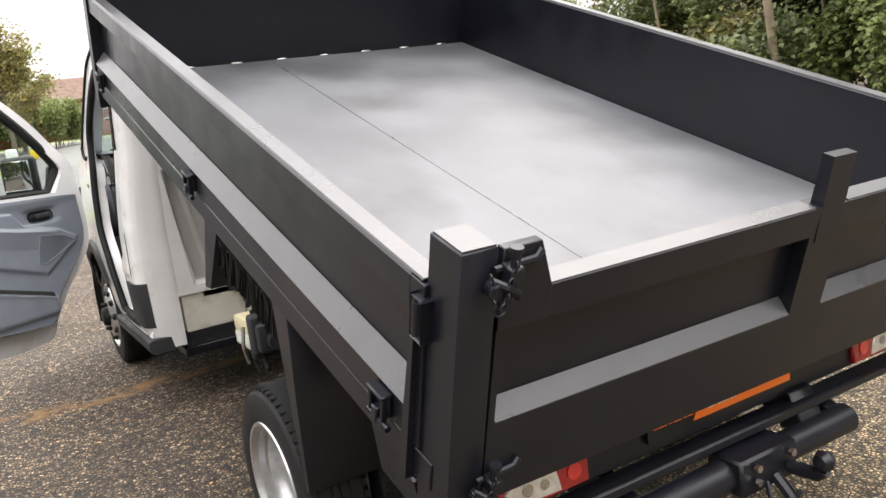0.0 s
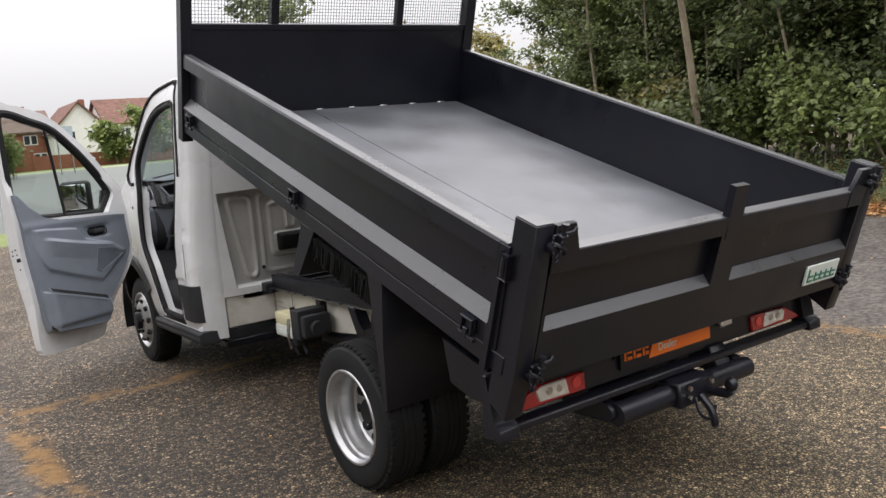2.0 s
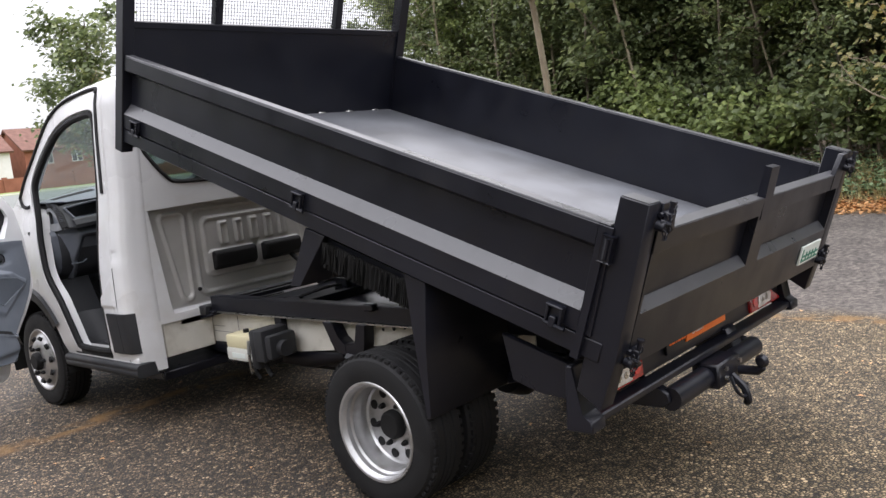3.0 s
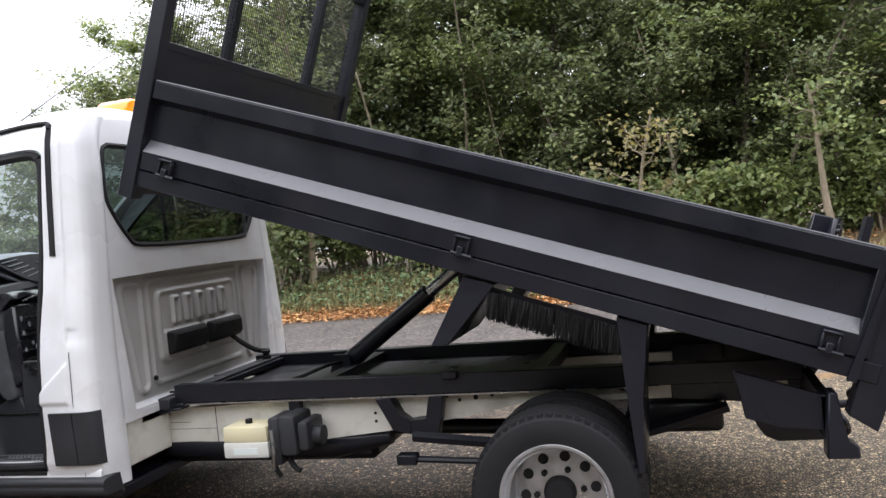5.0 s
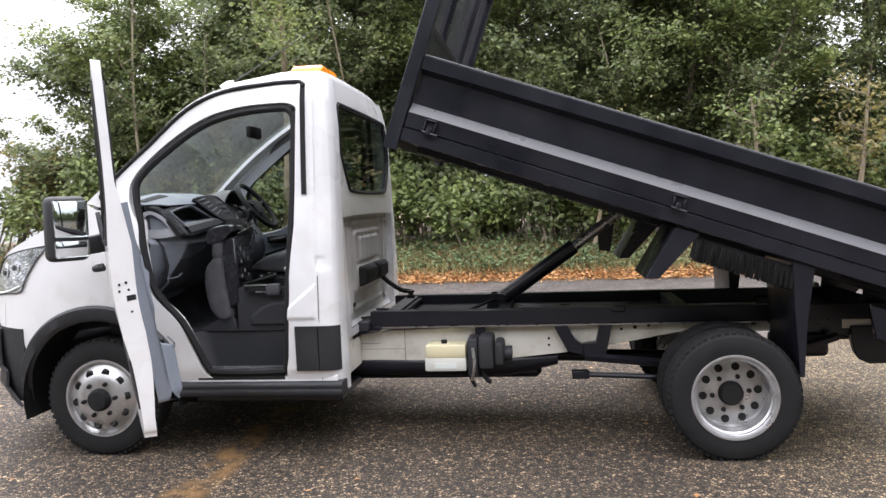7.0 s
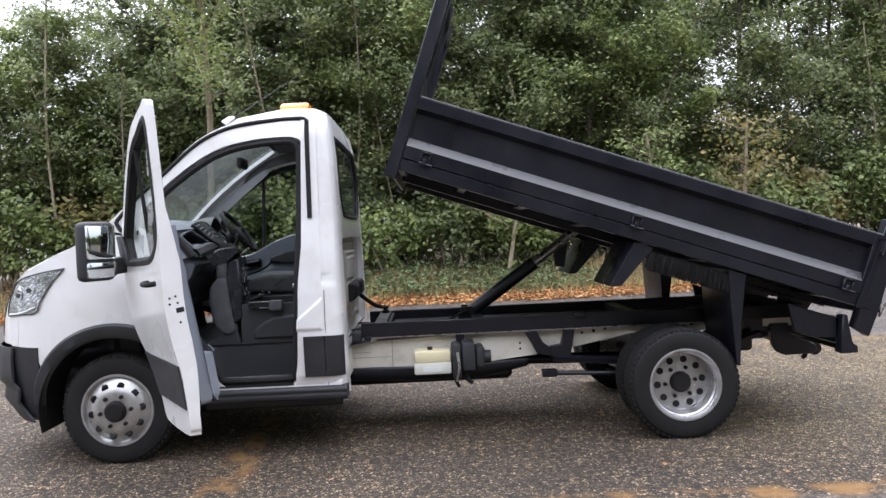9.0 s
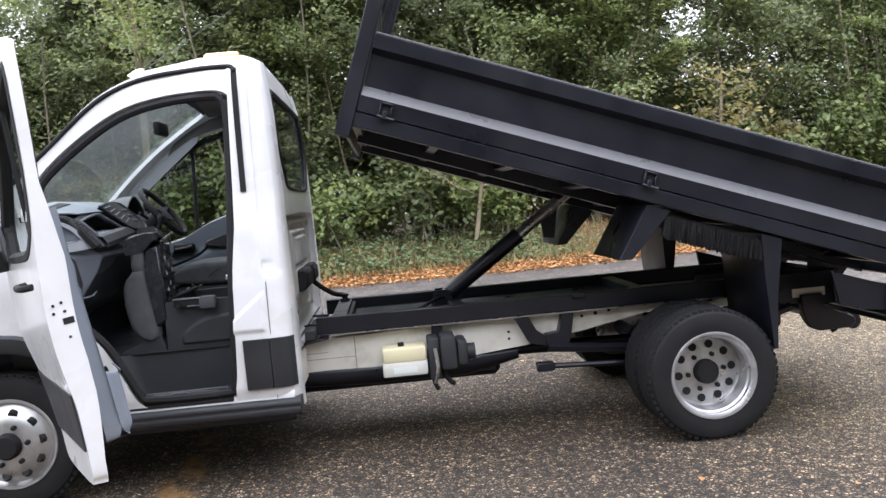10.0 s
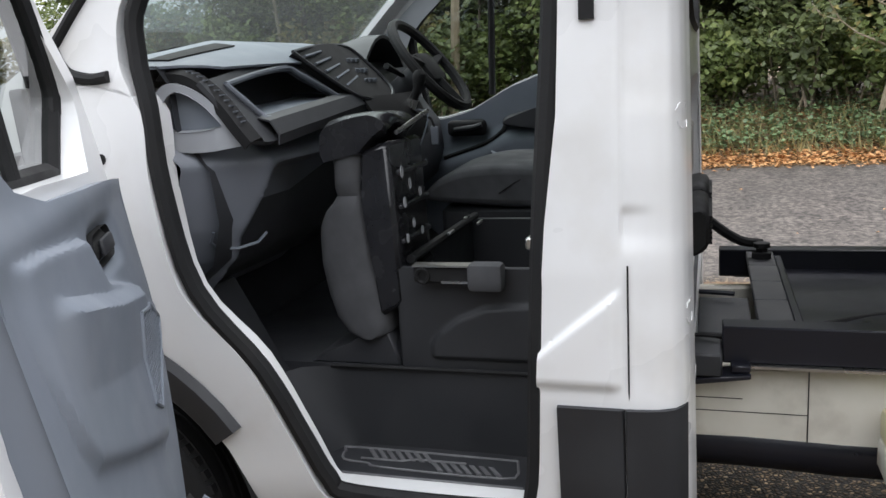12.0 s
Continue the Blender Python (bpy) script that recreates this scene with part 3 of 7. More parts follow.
for x0, x1 in ((-0.995, -0.495), (-0.445, 0.415), (0.465, 0.995)):
    v, f = wire_mesh(x0, x1, 0.67, 1.27, 3.125)
    raw_mesh("wire_mesh", v, f, M_BLACK, bed)

# tailgate
TG0, TG1 = 0.003, 0.06
def tail_panel(bm, x0, x1):
    prof = [(TG1, 0.008), (TG0, 0.008), (TG0, 0.205), (TG0 + 0.04, 0.237), (TG0 + 0.04, 0.395), (TG0, 0.418), (TG0, 0.49), (TG1, 0.49)]
    add_prism(bm, prof, "x", x0, x1)
for x0, x1 in ((-0.945, -0.056), (0.066, 0.945)):
    bm = bmesh.new()
    tail_panel(bm, x0, x1)
    tp = part("tailgate_panel", bm, M_BLACK, bed, "black recessed steel tailgate panel with a sloping ledge", angle=15)
    # ledge and rim again have the sky's sheen in their grey
    part("sheen_ledge", prism([(TG0 - 0.0015, 0.205), (TG0 - 0.001, 0.208), (TG0 + 0.038, 0.2395), (TG0 + 0.04, 0.238)], "x", x0 + 0.002, x1 - 0.002), M_SHEENGREY, tp, "upper face of the ledge, sky sheen in its grey")
    part("top_rim", prism([(TG0 + 0.002, 0.489), (TG0 + 0.004, 0.4935), (TG1 - 0.004, 0.4935), (TG1 - 0.002, 0.489)], "x", x0, x1), M_SHEENGREY, tp, "top rim, dust and sky sheen in its grey")
for x0, x1 in ((-0.96, -0.945), (-0.056, 0.066), (0.945, 0.96)):
    part("tailgate_stile", prism([(TG1, 0.008), (TG0, 0.008), (TG0, 0.49), (TG1, 0.49)], "x", x0, x1), M_BLACK, bed)
bm = bmesh.new()
add_prism(bm, [(TG0 - 0.003, 0.4), (TG0 + 0.035, 0.4), (TG0 + 0.035, 0.615), (TG0 + 0.005, 0.615)], "x", -0.035, 0.05)
part("stop_post", bm, M_BLACK, bed)
for sgn in (-1, 1):
    bm = bmesh.new()
    add_prism(bm, [(sgn * 0.96, 0.42), (sgn * 0.96, 0.592), (sgn * 0.875, 0.592), (sgn * 0.84, 0.49), (sgn * 0.84, 0.42)], "y", TG0 - 0.003, TG0 + 0.02, 0.002)
    part("tailgate_ear", bm, M_BLACK, bed)


def pin_latch(x, y, z, parent):
    """A tailgate pin with its eye, toggle and chain."""
    bm = bmesh.new()
    add_tube(bm, [(x - 0.02, y + 0.008, z + 0.004), (x + 0.07, y + 0.008, z + 0.008), (x + 0.085, y + 0.01, z + 0.022)], 0.008, 8)
    add_tube(bm, [(x + 0.008, y - 0.014, z - 0.042), (x + 0.008, y - 0.014, z + 0.052)], 0.009, 10)
    add_tube(bm, [(x + 0.008, y - 0.014, z + 0.046), (x + 0.008, y - 0.014, z + 0.054)], 0.013, 8)
    add_tube(bm, [(x - 0.028, y - 0.002, z - 0.012), (x - 0.012, y - 0.026, z - 0.016), (x + 0.01, y - 0.026, z - 0.03), (x + 0.024, y - 0.012, z - 0.05)], 0.008, 8)
    add_tube(bm, [(x - 0.022, y + 0.01, z - 0.028), (x - 0.022, y - 0.02, z - 0.028)], 0.017, 12)
    add_box(bm, x - 0.006, x + 0.024, y - 0.026, y + 0.012, z - 0.014, z + 0.016, 0.004)
    ob = part("pin_latch", bm, M_BLACK, parent, "black steel tailgate pin with a chain")
    for k in range(9):
        t = k / 8
        cx, cz = x - 0.052 + 0.05 * t, z + 0.012 - 0.08 * math.sin(math.pi * t) + 0.012 * t
        slope = math.atan2(-0.08 * math.pi * math.cos(math.pi * t) + 0.012, 0.05)
        c, sn = math.cos(slope), math.sin(slope)
        loop = []
        for a in np.linspace(0, 2 * math.pi, 9):
            u, w = 0.0105 * math.cos(a), 0.0055 * math.sin(a)
            loop.append((cx + u * c - (w * sn if k % 2 else 0), y - 0.028 + (0 if k % 2 else w), cz + u * sn + (w * c if k % 2 else 0)))
        part("chain_link", tube(loop, 0.0022, 5), M_BLACK, ob)
    return ob


for x, z in ((-0.962, 0.553), (-0.962, 0.075), (0.962, 0.553), (0.962, 0.075)):
    pin_latch(x, -0.012, z, bed)


def side_latch(u, sgn):
    """An over-centre catch that holds the dropside to the rail."""
    s, bm = sgn, bmesh.new()
    X = lambda a: s * (1.054 + a)  # noqa: E731
    def bb(a0, a1, *r):
        x0, x1 = sorted((X(a0), X(a1)))
        add_box(bm, x0, x1, *r, 0.003)
    bb(0.0, 0.012, u - 0.032, u + 0.032, 0.115, 0.172)
    bb(0.012, 0.026, u - 0.032, u - 0.022, 0.105, 0.172)
    bb(0.012, 0.026, u + 0.022, u + 0.032, 0.105, 0.172)
    bb(0.0, 0.03, u - 0.034, u + 0.034, 0.166, 0.176)
    bb(0.004, 0.03, u - 0.012, u + 0.012, 0.095, 0.135)
    add_tube(bm, [(X(0.02), u - 0.05, 0.103), (X(0.022), u + 0.035, 0.105)], 0.008, 8)
    return part("dropside_catch", bm, M_BLACK, bed, "black over-centre catch")


for u in (2.95, 1.605, 0.245):
    for sgn in (-1, 1):
        side_latch(u, sgn)
# hinge brackets on the corner posts
for sgn in (-1, 1):
    bm = bmesh.new()
    add_box(bm, sgn * 1.046, sgn * 1.066, 0.09, 0.13, 0.375, 0.465, 0.004)
    add_tube(bm, [(sgn * 1.066, 0.11, 0.385), (sgn * 1.066, 0.11, 0.455)], 0.009, 8)
    part("post_bracket", bm, M_BLACK, bed)

# bed underframe: two runners and cross members
for sgn in (-1, 1):
    part("bed_runner", box(sgn * 0.37, sgn * 0.44, 0.05, 3.08, 0.0, 0.098, 0.004), M_BLACK, bed)
for k in range(8):
    u = 0.25 + k * 0.4
    part("cross_member", box(-0.99, 0.99, u, u + 0.05, 0.035, 0.098, 0.003), M_BLACK, bed)
for sgn in (-1, 1):
    part("hinge_plate", prism([(0.1, 0.0), (0.35, 0.0), (0.3, -0.18), (0.16, -0.18)], "x", sgn * 0.36, sgn * 0.37), M_BLACK, bed)

# mud flaps, brushes and their hangers
def flap(x0, x1, sgn):
    a, b = sorted((sgn * x0, sgn * x1))
    part("rear_mudflap", prism([(-0.40, 1.0), (-0.29, 1.035), (-0.30, 0.8), (-0.322, 0.44), (-0.345, 0.44), (-0.36, 0.72)], "x", a, b, 0.002), M_BLACK, truck, "black rubber mudflap hanging behind the twin wheels")
    part("front_mudflap", prism([(0.285, 1.23), (0.165, 1.19), (0.375, 0.965), (0.445, 0.965)], "x", a, b, 0.002), M_BLACK, truck, "black sheet guard hanging under the body")
for sgn in (-1, 1):
    flap(1.035, 0.50, sgn)
rng = np.random.default_rng(3)
v, f = [], []
for k in range(1100):
    t = rng.uniform()
    y, z = 0.19 - 0.5 * t, 1.165 - 0.172 * t
    ln, lean, xx = rng.uniform(0.085, 0.112), rng.normal(0, 0.006), -1.03 + rng.uniform(0, 0.025)
    i = len(v)
    for d in (-0.0014, 0.0014):
        v += [(xx, y + d, z), (xx + rng.normal(0, 0.006), y + d + lean + 0.02, z - ln)]
    f.append((i, i + 2, i + 3, i + 1))
brush = raw_mesh("brush_strip", np.array(v), np.array(f), M_DARKHOLE, truck)
tagged(brush, "black bristle strip along the lower edge")
part("brush_backing", prism([(0.19, 1.18), (-0.31, 1.008), (-0.31, 0.93), (0.20, 1.10)], "x", -1.0, -0.985), M_BLACK, truck)

# subframe
for sgn in (-1, 1):
    a, b = sorted((sgn * 0.40, sgn * 0.47))
    part("subframe_rail", box(a, b, -1.0, 2.03, 0.652, 0.745, 0.004), M_BLACK, truck, "black steel tipping subframe rail")
    part("rail_flange", box(*sorted((sgn * 0.42, sgn * 0.485)), -0.4, 1.98, 0.645, 0.6515), M_STEEL if sgn < 0 else M_BLACK, truck, "scuffed lower flange of the subframe")
for y0, y1, z0, z1 in ((1.18, 1.26, 0.66, 0.73), (0.1, 0.18, 0.66, 0.73), (-0.98, -0.88, 0.65, 0.745)):
    part("subframe_cross_member", box(-0.4, 0.4, y0, y1, z0, z1, 0.004), M_BLACK, truck)
part("subframe_tray", box(-0.4, 0.4, 0.2, 1.86, 0.672, 0.68), M_BLACK, truck)
for k in range(4):
    part("front_crossplate", box(-0.40 + 0.20 * k, -0.203 + 0.20 * k, 1.86, 1.945, 0.722, 0.741, 0.003), M_PLASTIC, truck)
part("crossplate_lip", box(-0.40, 0.40, 1.835, 1.857, 0.70, 0.728, 0.003), M_BLACK, truck)
bm = bmesh.new()
add_lathe(bm, [(0.0, 0.0), (0.03, 0.0), (0.03, 0.018), (0.018, 0.022), (0.018, 0.032), (0.026, 0.036), (0.026, 0.05), (0.0, 0.054)], 14, Matrix.Translation((0.30, 1.90, 0.741)) @ Matrix.Rotation(radians(-90), 4, "Y"))
part("body_buffer", bm, M_RUBBER, truck, "black rubber body buffer")
part("mount_plate", box(-0.30, 0.05, 1.95, 2.09, 0.665, 0.675, 0.003), M_PLASTIC, truck)
part("mount_plate", box(-0.52, -0.36, 2.03, 2.10, 0.63, 0.69, 0.006), M_PLASTIC, truck)
part("mount_strut", prism([(2.10, 0.610), (2.10, 0.626), (1.965, 0.640), (1.965, 0.630)], "x", -0.52, -0.44, 0.002), M_BLACK, truck)
part("mount_bolt", box(-0.505, -0.455, 1.965, 2.01, 0.64, 0.658, 0.003), M_BLACK, truck)
part("mount_stay", tube([(0.02, 2.09, 0.70), (0.0, 1.99, 0.70)], 0.008, 6), M_BLACK, truck)
part("wire_loom", tube(smooth_line([(-0.40, 2.10, 0.70), (-0.42, 2.05, 0.705), (-0.40, 2.0, 0.69), (-0.42, 1.95, 0.70)]), 0.006, 6), M_RUBBER, truck)
part("rest_bracket", box(-0.5, -0.455, 0.5, 0.58, 0.72, 0.76, 0.008), M_BLACK, truck)

# hydraulic ram
part("ram_barrel", tube([(0.06, 1.27, 0.735), (0.055, 0.77, 1.085)], 0.05, 16), M_BLACK, truck, "black hydraulic ram barrel")
part("ram_rod", tube([(0.055, 0.775, 1.08), (0.05, 0.40, 1.35)], 0.034, 16), M_STEEL, truck, "polished steel ram rod")
for x0 in (-0.02, 0.11):
    part("ram_mount", prism([(1.2, 0.66), (1.36, 0.66), (1.32, 0.79), (1.24, 0.79)], "x", x0, x0 + 0.02), M_BLACK, truck)
part("ram_hose", tube(smooth_line([(0.04, 1.25, 0.74), (-0.08, 1.32, 0.75), (-0.2, 1.45, 0.71), (-0.1, 1.6, 0.675), (-0.25, 1.8, 0.683)]), 0.01, 8), M_RUBBER, truck)
part("safety_prop", prism([(0.62, 1.21), (0.50, 1.25), (0.535, 1.04), (0.605, 1.05)], "x", 0.1, 0.12, 0.002), M_BLACK, truck)

# chassis rails
for sgn in (-1, 1):
    a, b = sorted((sgn * 0.36, sgn * 0.425))
    bm = bmesh.new()
    add_prism(bm, [(2.35, 0.612), (1.5, 0.632), (-0.20, 0.65), (-0.45, 0.652), (-0.45, 0.585), (-0.18, 0.585), (0.15, 0.60), (0.5, 0.53), (0.85, 0.475), (1.3, 0.43), (2.35, 0.43)], "x", a, b, 0.004)
    part("chassis_rail", bm, M_CREAM, truck, "cream painted chassis rail with grime")
    for y0, y1, z in ((2.10, 1.98, 0.543), (2.10, 1.828, 0.508)):
        part("rail_seam", box(*sorted((sgn * 0.4245, sgn * 0.4262)), y1, y0, z - 0.001, z + 0.001), M_DARKHOLE, truck)
    part("rail_joint", box(*sorted((sgn * 0.4245, sgn * 0.4268)), 1.826, 1.829, 0.436, 0.622), M_DARKHOLE, truck)
    part("chassis_rail_rear", prism([(-0.45, 0.69), (-1.0, 0.69), (-1.0, 0.54), (-0.45, 0.58)], "x", a, b, 0.004), M_BLACK, truck)
    for y, z, r in ((0.44, 0.62, 0.012), (0.36, 0.63, 0.010), (0.52, 0.61, 0.009), (0.58, 0.63, 0.008), (-0.24, 0.64, 0.016), (-0.33, 0.64, 0.009), (0.95, 0.56, 0.008), (0.95, 0.52, 0.008)):
        # black discs stand for the shade in the holes
        part("rail_hole", tube([(sgn * 0.424, y, z), (sgn * 0.4275, y, z)], r, 10), M_DARKHOLE, truck)
    part("rear_crossbolt_plate", box(*sorted((sgn * 0.426, sgn * 0.434)), -0.93, -0.73, 0.595, 0.685, 0.004), M_CREAM, truck, "rust-stained cream bracket")
part("rear_silencer", box(-0.44, -0.30, -0.66, -0.34, 0.43, 0.575, 0.03, 3), M_BLACK, truck)
part("spring_hanger", prism([(0.92, 0.645), (0.84, 0.645), (0.80, 0.56), (0.75, 0.53), (0.75, 0.47), (0.84, 0.49)], "x", -0.5, -0.428, 0.003), M_BLACK, truck)
part("spring_hanger", prism([(0.65, 0.645), (0.58, 0.645), (0.60, 0.54), (0.62, 0.46), (0.75, 0.46), (0.75, 0.535), (0.67, 0.54)], "x", -0.5, -0.428, 0.003), M_BLACK, truck)
bm = bmesh.new()
add_tube(bm, smooth_line([(-0.5, 0.74, 0.46), (-0.5, 0.3, 0.42), (-0.5, 0.0, 0.41), (-0.5, -0.3, 0.45), (-0.5, -0.68, 0.56)]), 0.028, 6)
add_tube(bm, [(-0.52, 0.78, 0.36), (-0.52, 0.1, 0.33)], 0.016, 8)
add_box(bm, -0.55, -0.49, 0.72, 0.82, 0.335, 0.385, 0.006)
part("leaf_spring", bm, M_BLACK, truck)
bm = bmesh.new()
add_tube(bm, [(-0.36, 2.3, 0.42), (-0.36, 1.75, 0.40), (-0.36, 1.2, 0.40), (-0.36, 0.9, 0.43)], [0.07, 0.075, 0.075, 0.04], 10)
add_tube(bm, [(0.0, 2.4, 0.42), (0.0, 0.0, 0.36)], 0.04, 10)
add_tube(bm, [(-0.85, 0, 0.335), (0.85, 0, 0.335)], 0.05, 12)
add_lathe(bm, [(0, -0.14), (0.1, -0.12), (0.15, 0), (0.1, 0.12), (0, 0.14)], 16, Matrix.Translation((0, 0, 0.335)))
# box between the rails, lowered to darken the ground beneath
add_box(bm, -0.33, 0.3, 1.0, 2.2, 0.30, 0.44, 0.03)
part("driveline", bm, M_BLACK, truck, "black axle, propshaft and exhaust under the chassis")

for sgn in (-1, 1):
    part("cab_outrigger", box(*sorted((sgn * 0.43, sgn * 0.78)), 2.10, 2.2, 0.42, 0.66, 0.006), M_CREAM, truck)
# hydraulic tank and pump
tank = part("hydraulic_tank", box(-0.63, -0.46, 1.435, 1.675, 0.48, 0.56, 0.014, 2), M_TANK, truck, "yellowed translucent plastic hydraulic tank")
part("tank_base", box(-0.632, -0.458, 1.432, 1.678, 0.405, 0.484, 0.012, 2), M_TANKLOW, tank)
part("tank_cap", tube([(-0.55, 1.57, 0.555), (-0.55, 1.57, 0.58)], 0.018, 12), M_RUBBER, tank)
part("tank_label", box(-0.6345, -0.632, 1.49, 1.62, 0.425, 0.455), M_SIGNWHITE, tank)
pump = part("hydraulic_pump", box(-0.66, -0.46, 1.27, 1.36, 0.42, 0.61, 0.02, 2), M_PLASTIC, truck, "black hydraulic pump and motor")
part("pump_cover", box(-0.64, -0.46, 1.362, 1.425, 0.37, 0.60, 0.015, 2), M_PLASTIC, pump)
part("pump_body", box(-0.65, -0.46, 1.21, 1.268, 0.44, 0.58, 0.02, 2), M_PLASTIC, pump)
part("pump_motor", tube([(-0.57, 1.21, 0.5), (-0.57, 1.165, 0.5)], 0.045, 14), M_PLASTIC, pump)
part("pump_strap", box(-0.47, -0.42, 1.33, 1.39, 0.55, 0.645, 0.004), M_BLACK, pump)
part("pump_tube", tube(smooth_line([(-0.665, 1.39, 0.55), (-0.68, 1.38, 0.45), (-0.66, 1.40, 0.36)]), 0.01, 8), M_STEEL, pump)
part("pump_hose", tube(smooth_line([(-0.62, 1.40, 0.42), (-0.63, 1.405, 0.365), (-0.62, 1.385, 0.315)]), 0.012, 8), M_RUBBER, truck)
part("pump_hose", tube(smooth_line([(-0.6, 1.345, 0.43), (-0.6, 1.335, 0.38), (-0.6, 1.31, 0.345), (-0.6, 1.29, 0.335)]), 0.014, 8), M_RUBBER, truck)

# rear lamps, bumper bar, plate
part("rear_beam", box(-0.96, 0.96, -1.02, -0.98, 0.54, 0.70, 0.004), M_BLACK, truck)
bm = bmesh.new()
add_box(bm, -1.0, 1.0, -1.075, -1.0, 0.495, 0.525, 0.006)
for sgn in (-1, 1):
    a, b = sorted((sgn * 0.93, sgn * 1.02))
    add_prism(bm, [(-1.0, 0.72), (-1.03, 0.72), (-1.05, 0.54), (-1.09, 0.525), (-1.09, 0.48), (-0.98, 0.48)], "x", a, b, 0.006)
part("bumper_bar", bm, M_BLACK, truck, "black rear underrun bar")


def rear_lamp(sgn):
    s = sgn
    pts = [(s * 0.92, 0.545), (s * 0.92, 0.562), (s * 0.80, 0.622), (s * 0.54, 0.625), (s * 0.54, 0.548)]
    ob = part("rear_lamp", prism(pts, "y", -1.035, -0.985, 0.006), M_RED, truck, "red rear lamp cluster")
    part("lens_clear", prism([(s * 0.80, 0.605), (s * 0.775, 0.619), (s * 0.645, 0.621), (s * 0.63, 0.556), (s * 0.785, 0.56)], "y", -1.039, -1.02, 0.004), M_CLEARLAMP, ob, "clear reversing and indicator lens")
    part("lamp_bulb", tube([(s * 0.735, -1.036, 0.594), (s * 0.735, -1.042, 0.594)], 0.016, 12), M_STEEL, ob)
    part("lamp_bulb", tube([(s * 0.685, -1.036, 0.592), (s * 0.685, -1.042, 0.592)], 0.014, 12), M_STEEL, ob)
    part("red_reflector", tube([(s * 0.59, -1.034, 0.592), (s * 0.59, -1.0385, 0.592)], 0.022, 14), M_REDBRIGHT, ob, "bright red reflector")
for sgn in (-1, 1):
    rear_lamp(sgn)
plate = part("plate_panel", prism([(-0.34, 0.69), (0.23, 0.69), (0.23, 0.575), (-0.34, 0.575)], "y", -1.035, -1.025), M_BLACK, truck)
part("orange_patch", prism([(-0.14, 0.675), (0.225, 0.675), (0.225, 0.592), (-0.175, 0.592)], "y", -1.041, -1.036), M_ORANGE, plate, "orange slanted dealer panel")
text_part("Dealer", 0.044, M_SIGNWHITE, plate, pose(-0.06, -1.0425, 0.625, 90, 0, 0), "plate_word")
for x0, x1 in ((-0.32, -0.275), (-0.265, -0.22), (-0.21, -0.175)):
    bm = bmesh.new()
    add_box(bm, x0, x0 + 0.01, -1.04, -1.036, 0.61, 0.65)
    add_box(bm, x0 + 0.016, x1, -1.04, -1.036, 0.61, 0.623)
    add_box(bm, x0 + 0.016, x1, -1.04, -1.036, 0.637, 0.65)
    part("plate_mark", bm, M_ORANGE, plate)
part("plate_lamp", box(0.30, 0.38, -1.05, -1.02, 0.62, 0.655, 0.008), M_CLEARLAMP, truck)
# tow bar
part("tow_tube", tube([(-0.44, -1.085, 0.428), (-0.12, -1.085, 0.428)], 0.047, 20), M_BLACK, truck, "black tubular tow bar")
part("tow_tube", tube([(0.08, -1.085, 0.428), (0.41, -1.085, 0.428)], 0.045, 20), M_BLACK, truck)
part("tow_plate", prism([(-0.13, 0.485), (0.10, 0.485), (0.10, 0.38), (-0.13, 0.38)], "y", -1.15, -1.03, 0.008), M_BLACK, truck)
part("tow_arm", prism([(-0.98, 0.56), (-1.04, 0.55), (-1.08, 0.45), (-1.0, 0.43)], "x", 0.22, 0.32, 0.004), M_BLACK, truck)
part("tow_hook", tube(smooth_line([(0.0, -1.15, 0.41), (0.0, -1.2, 0.36), (0.0, -1.215, 0.31), (0.02, -1.2, 0.29)]), 0.017, 8), M_BLACK, truck)
bm = bmesh.new()
add_tube(bm, [(0.05, -1.16, 0.42), (0.06, -1.24, 0.42), (0.06, -1.26, 0.44)], 0.02, 10)
add_lathe(bm, [(0, -0.03), (0.02, -0.022), (0.03, 0), (0.02, 0.022), (0, 0.03)], 12, Matrix.Translation((0.06, -1.26, 0.465)))
part("tow_ball", bm, M_BLACK, truck)
for xx in (-0.08, 0.06):
    for zz in (0.42, 0.46):
        part("tow_bolt", tube([(xx, -1.158, zz), (xx, -1.17, zz)], 0.011, 6), M_STEEL, truck)
part("hitch_chain", tube(smooth_line([(-0.06, -1.17, 0.42), (-0.07, -1.2, 0.36), (-0.02, -1.21, 0.33), (0.03, -1.2, 0.37)]), 0.008, 6), M_BLACK, truck)
for x0 in (-0.46, 0.36):
    part("tow_bracket", prism([(-0.77, 0.61), (-0.90, 0.61), (-0.905, 0.54), (-0.99, 0.485), (-1.05, 0.475), (-1.085, 0.455), (-1.09, 0.42), (-1.06, 0.395), (-0.87, 0.392), (-0.82, 0.415), (-0.79, 0.46), (-0.775, 0.52)], "x", x0, x0 + 0.05, 0.004), M_BLACK, truck)
for sgn in (-1, 1):
    part("lamp_bracket", prism([(-0.69, 0.80), (-0.97, 0.705), (-1.02, 0.68), (-1.02, 0.565), (-0.84, 0.585), (-0.72, 0.62)], "x", *sorted((sgn * 0.96, sgn * 0.93)), 0.004), M_BLACK, truck)
part("rear_cross_tube", box(-0.36, 0.36, -0.98, -0.70, 0.60, 0.69, 0.01), M_BLACK, truck)
part("plate_wire", tube(smooth_line([(-0.75, -0.62, 0.93), (-0.75, -0.75, 0.88), (-0.75, -0.82, 0.9)]), 0.008, 6), M_RUBBER, truck)
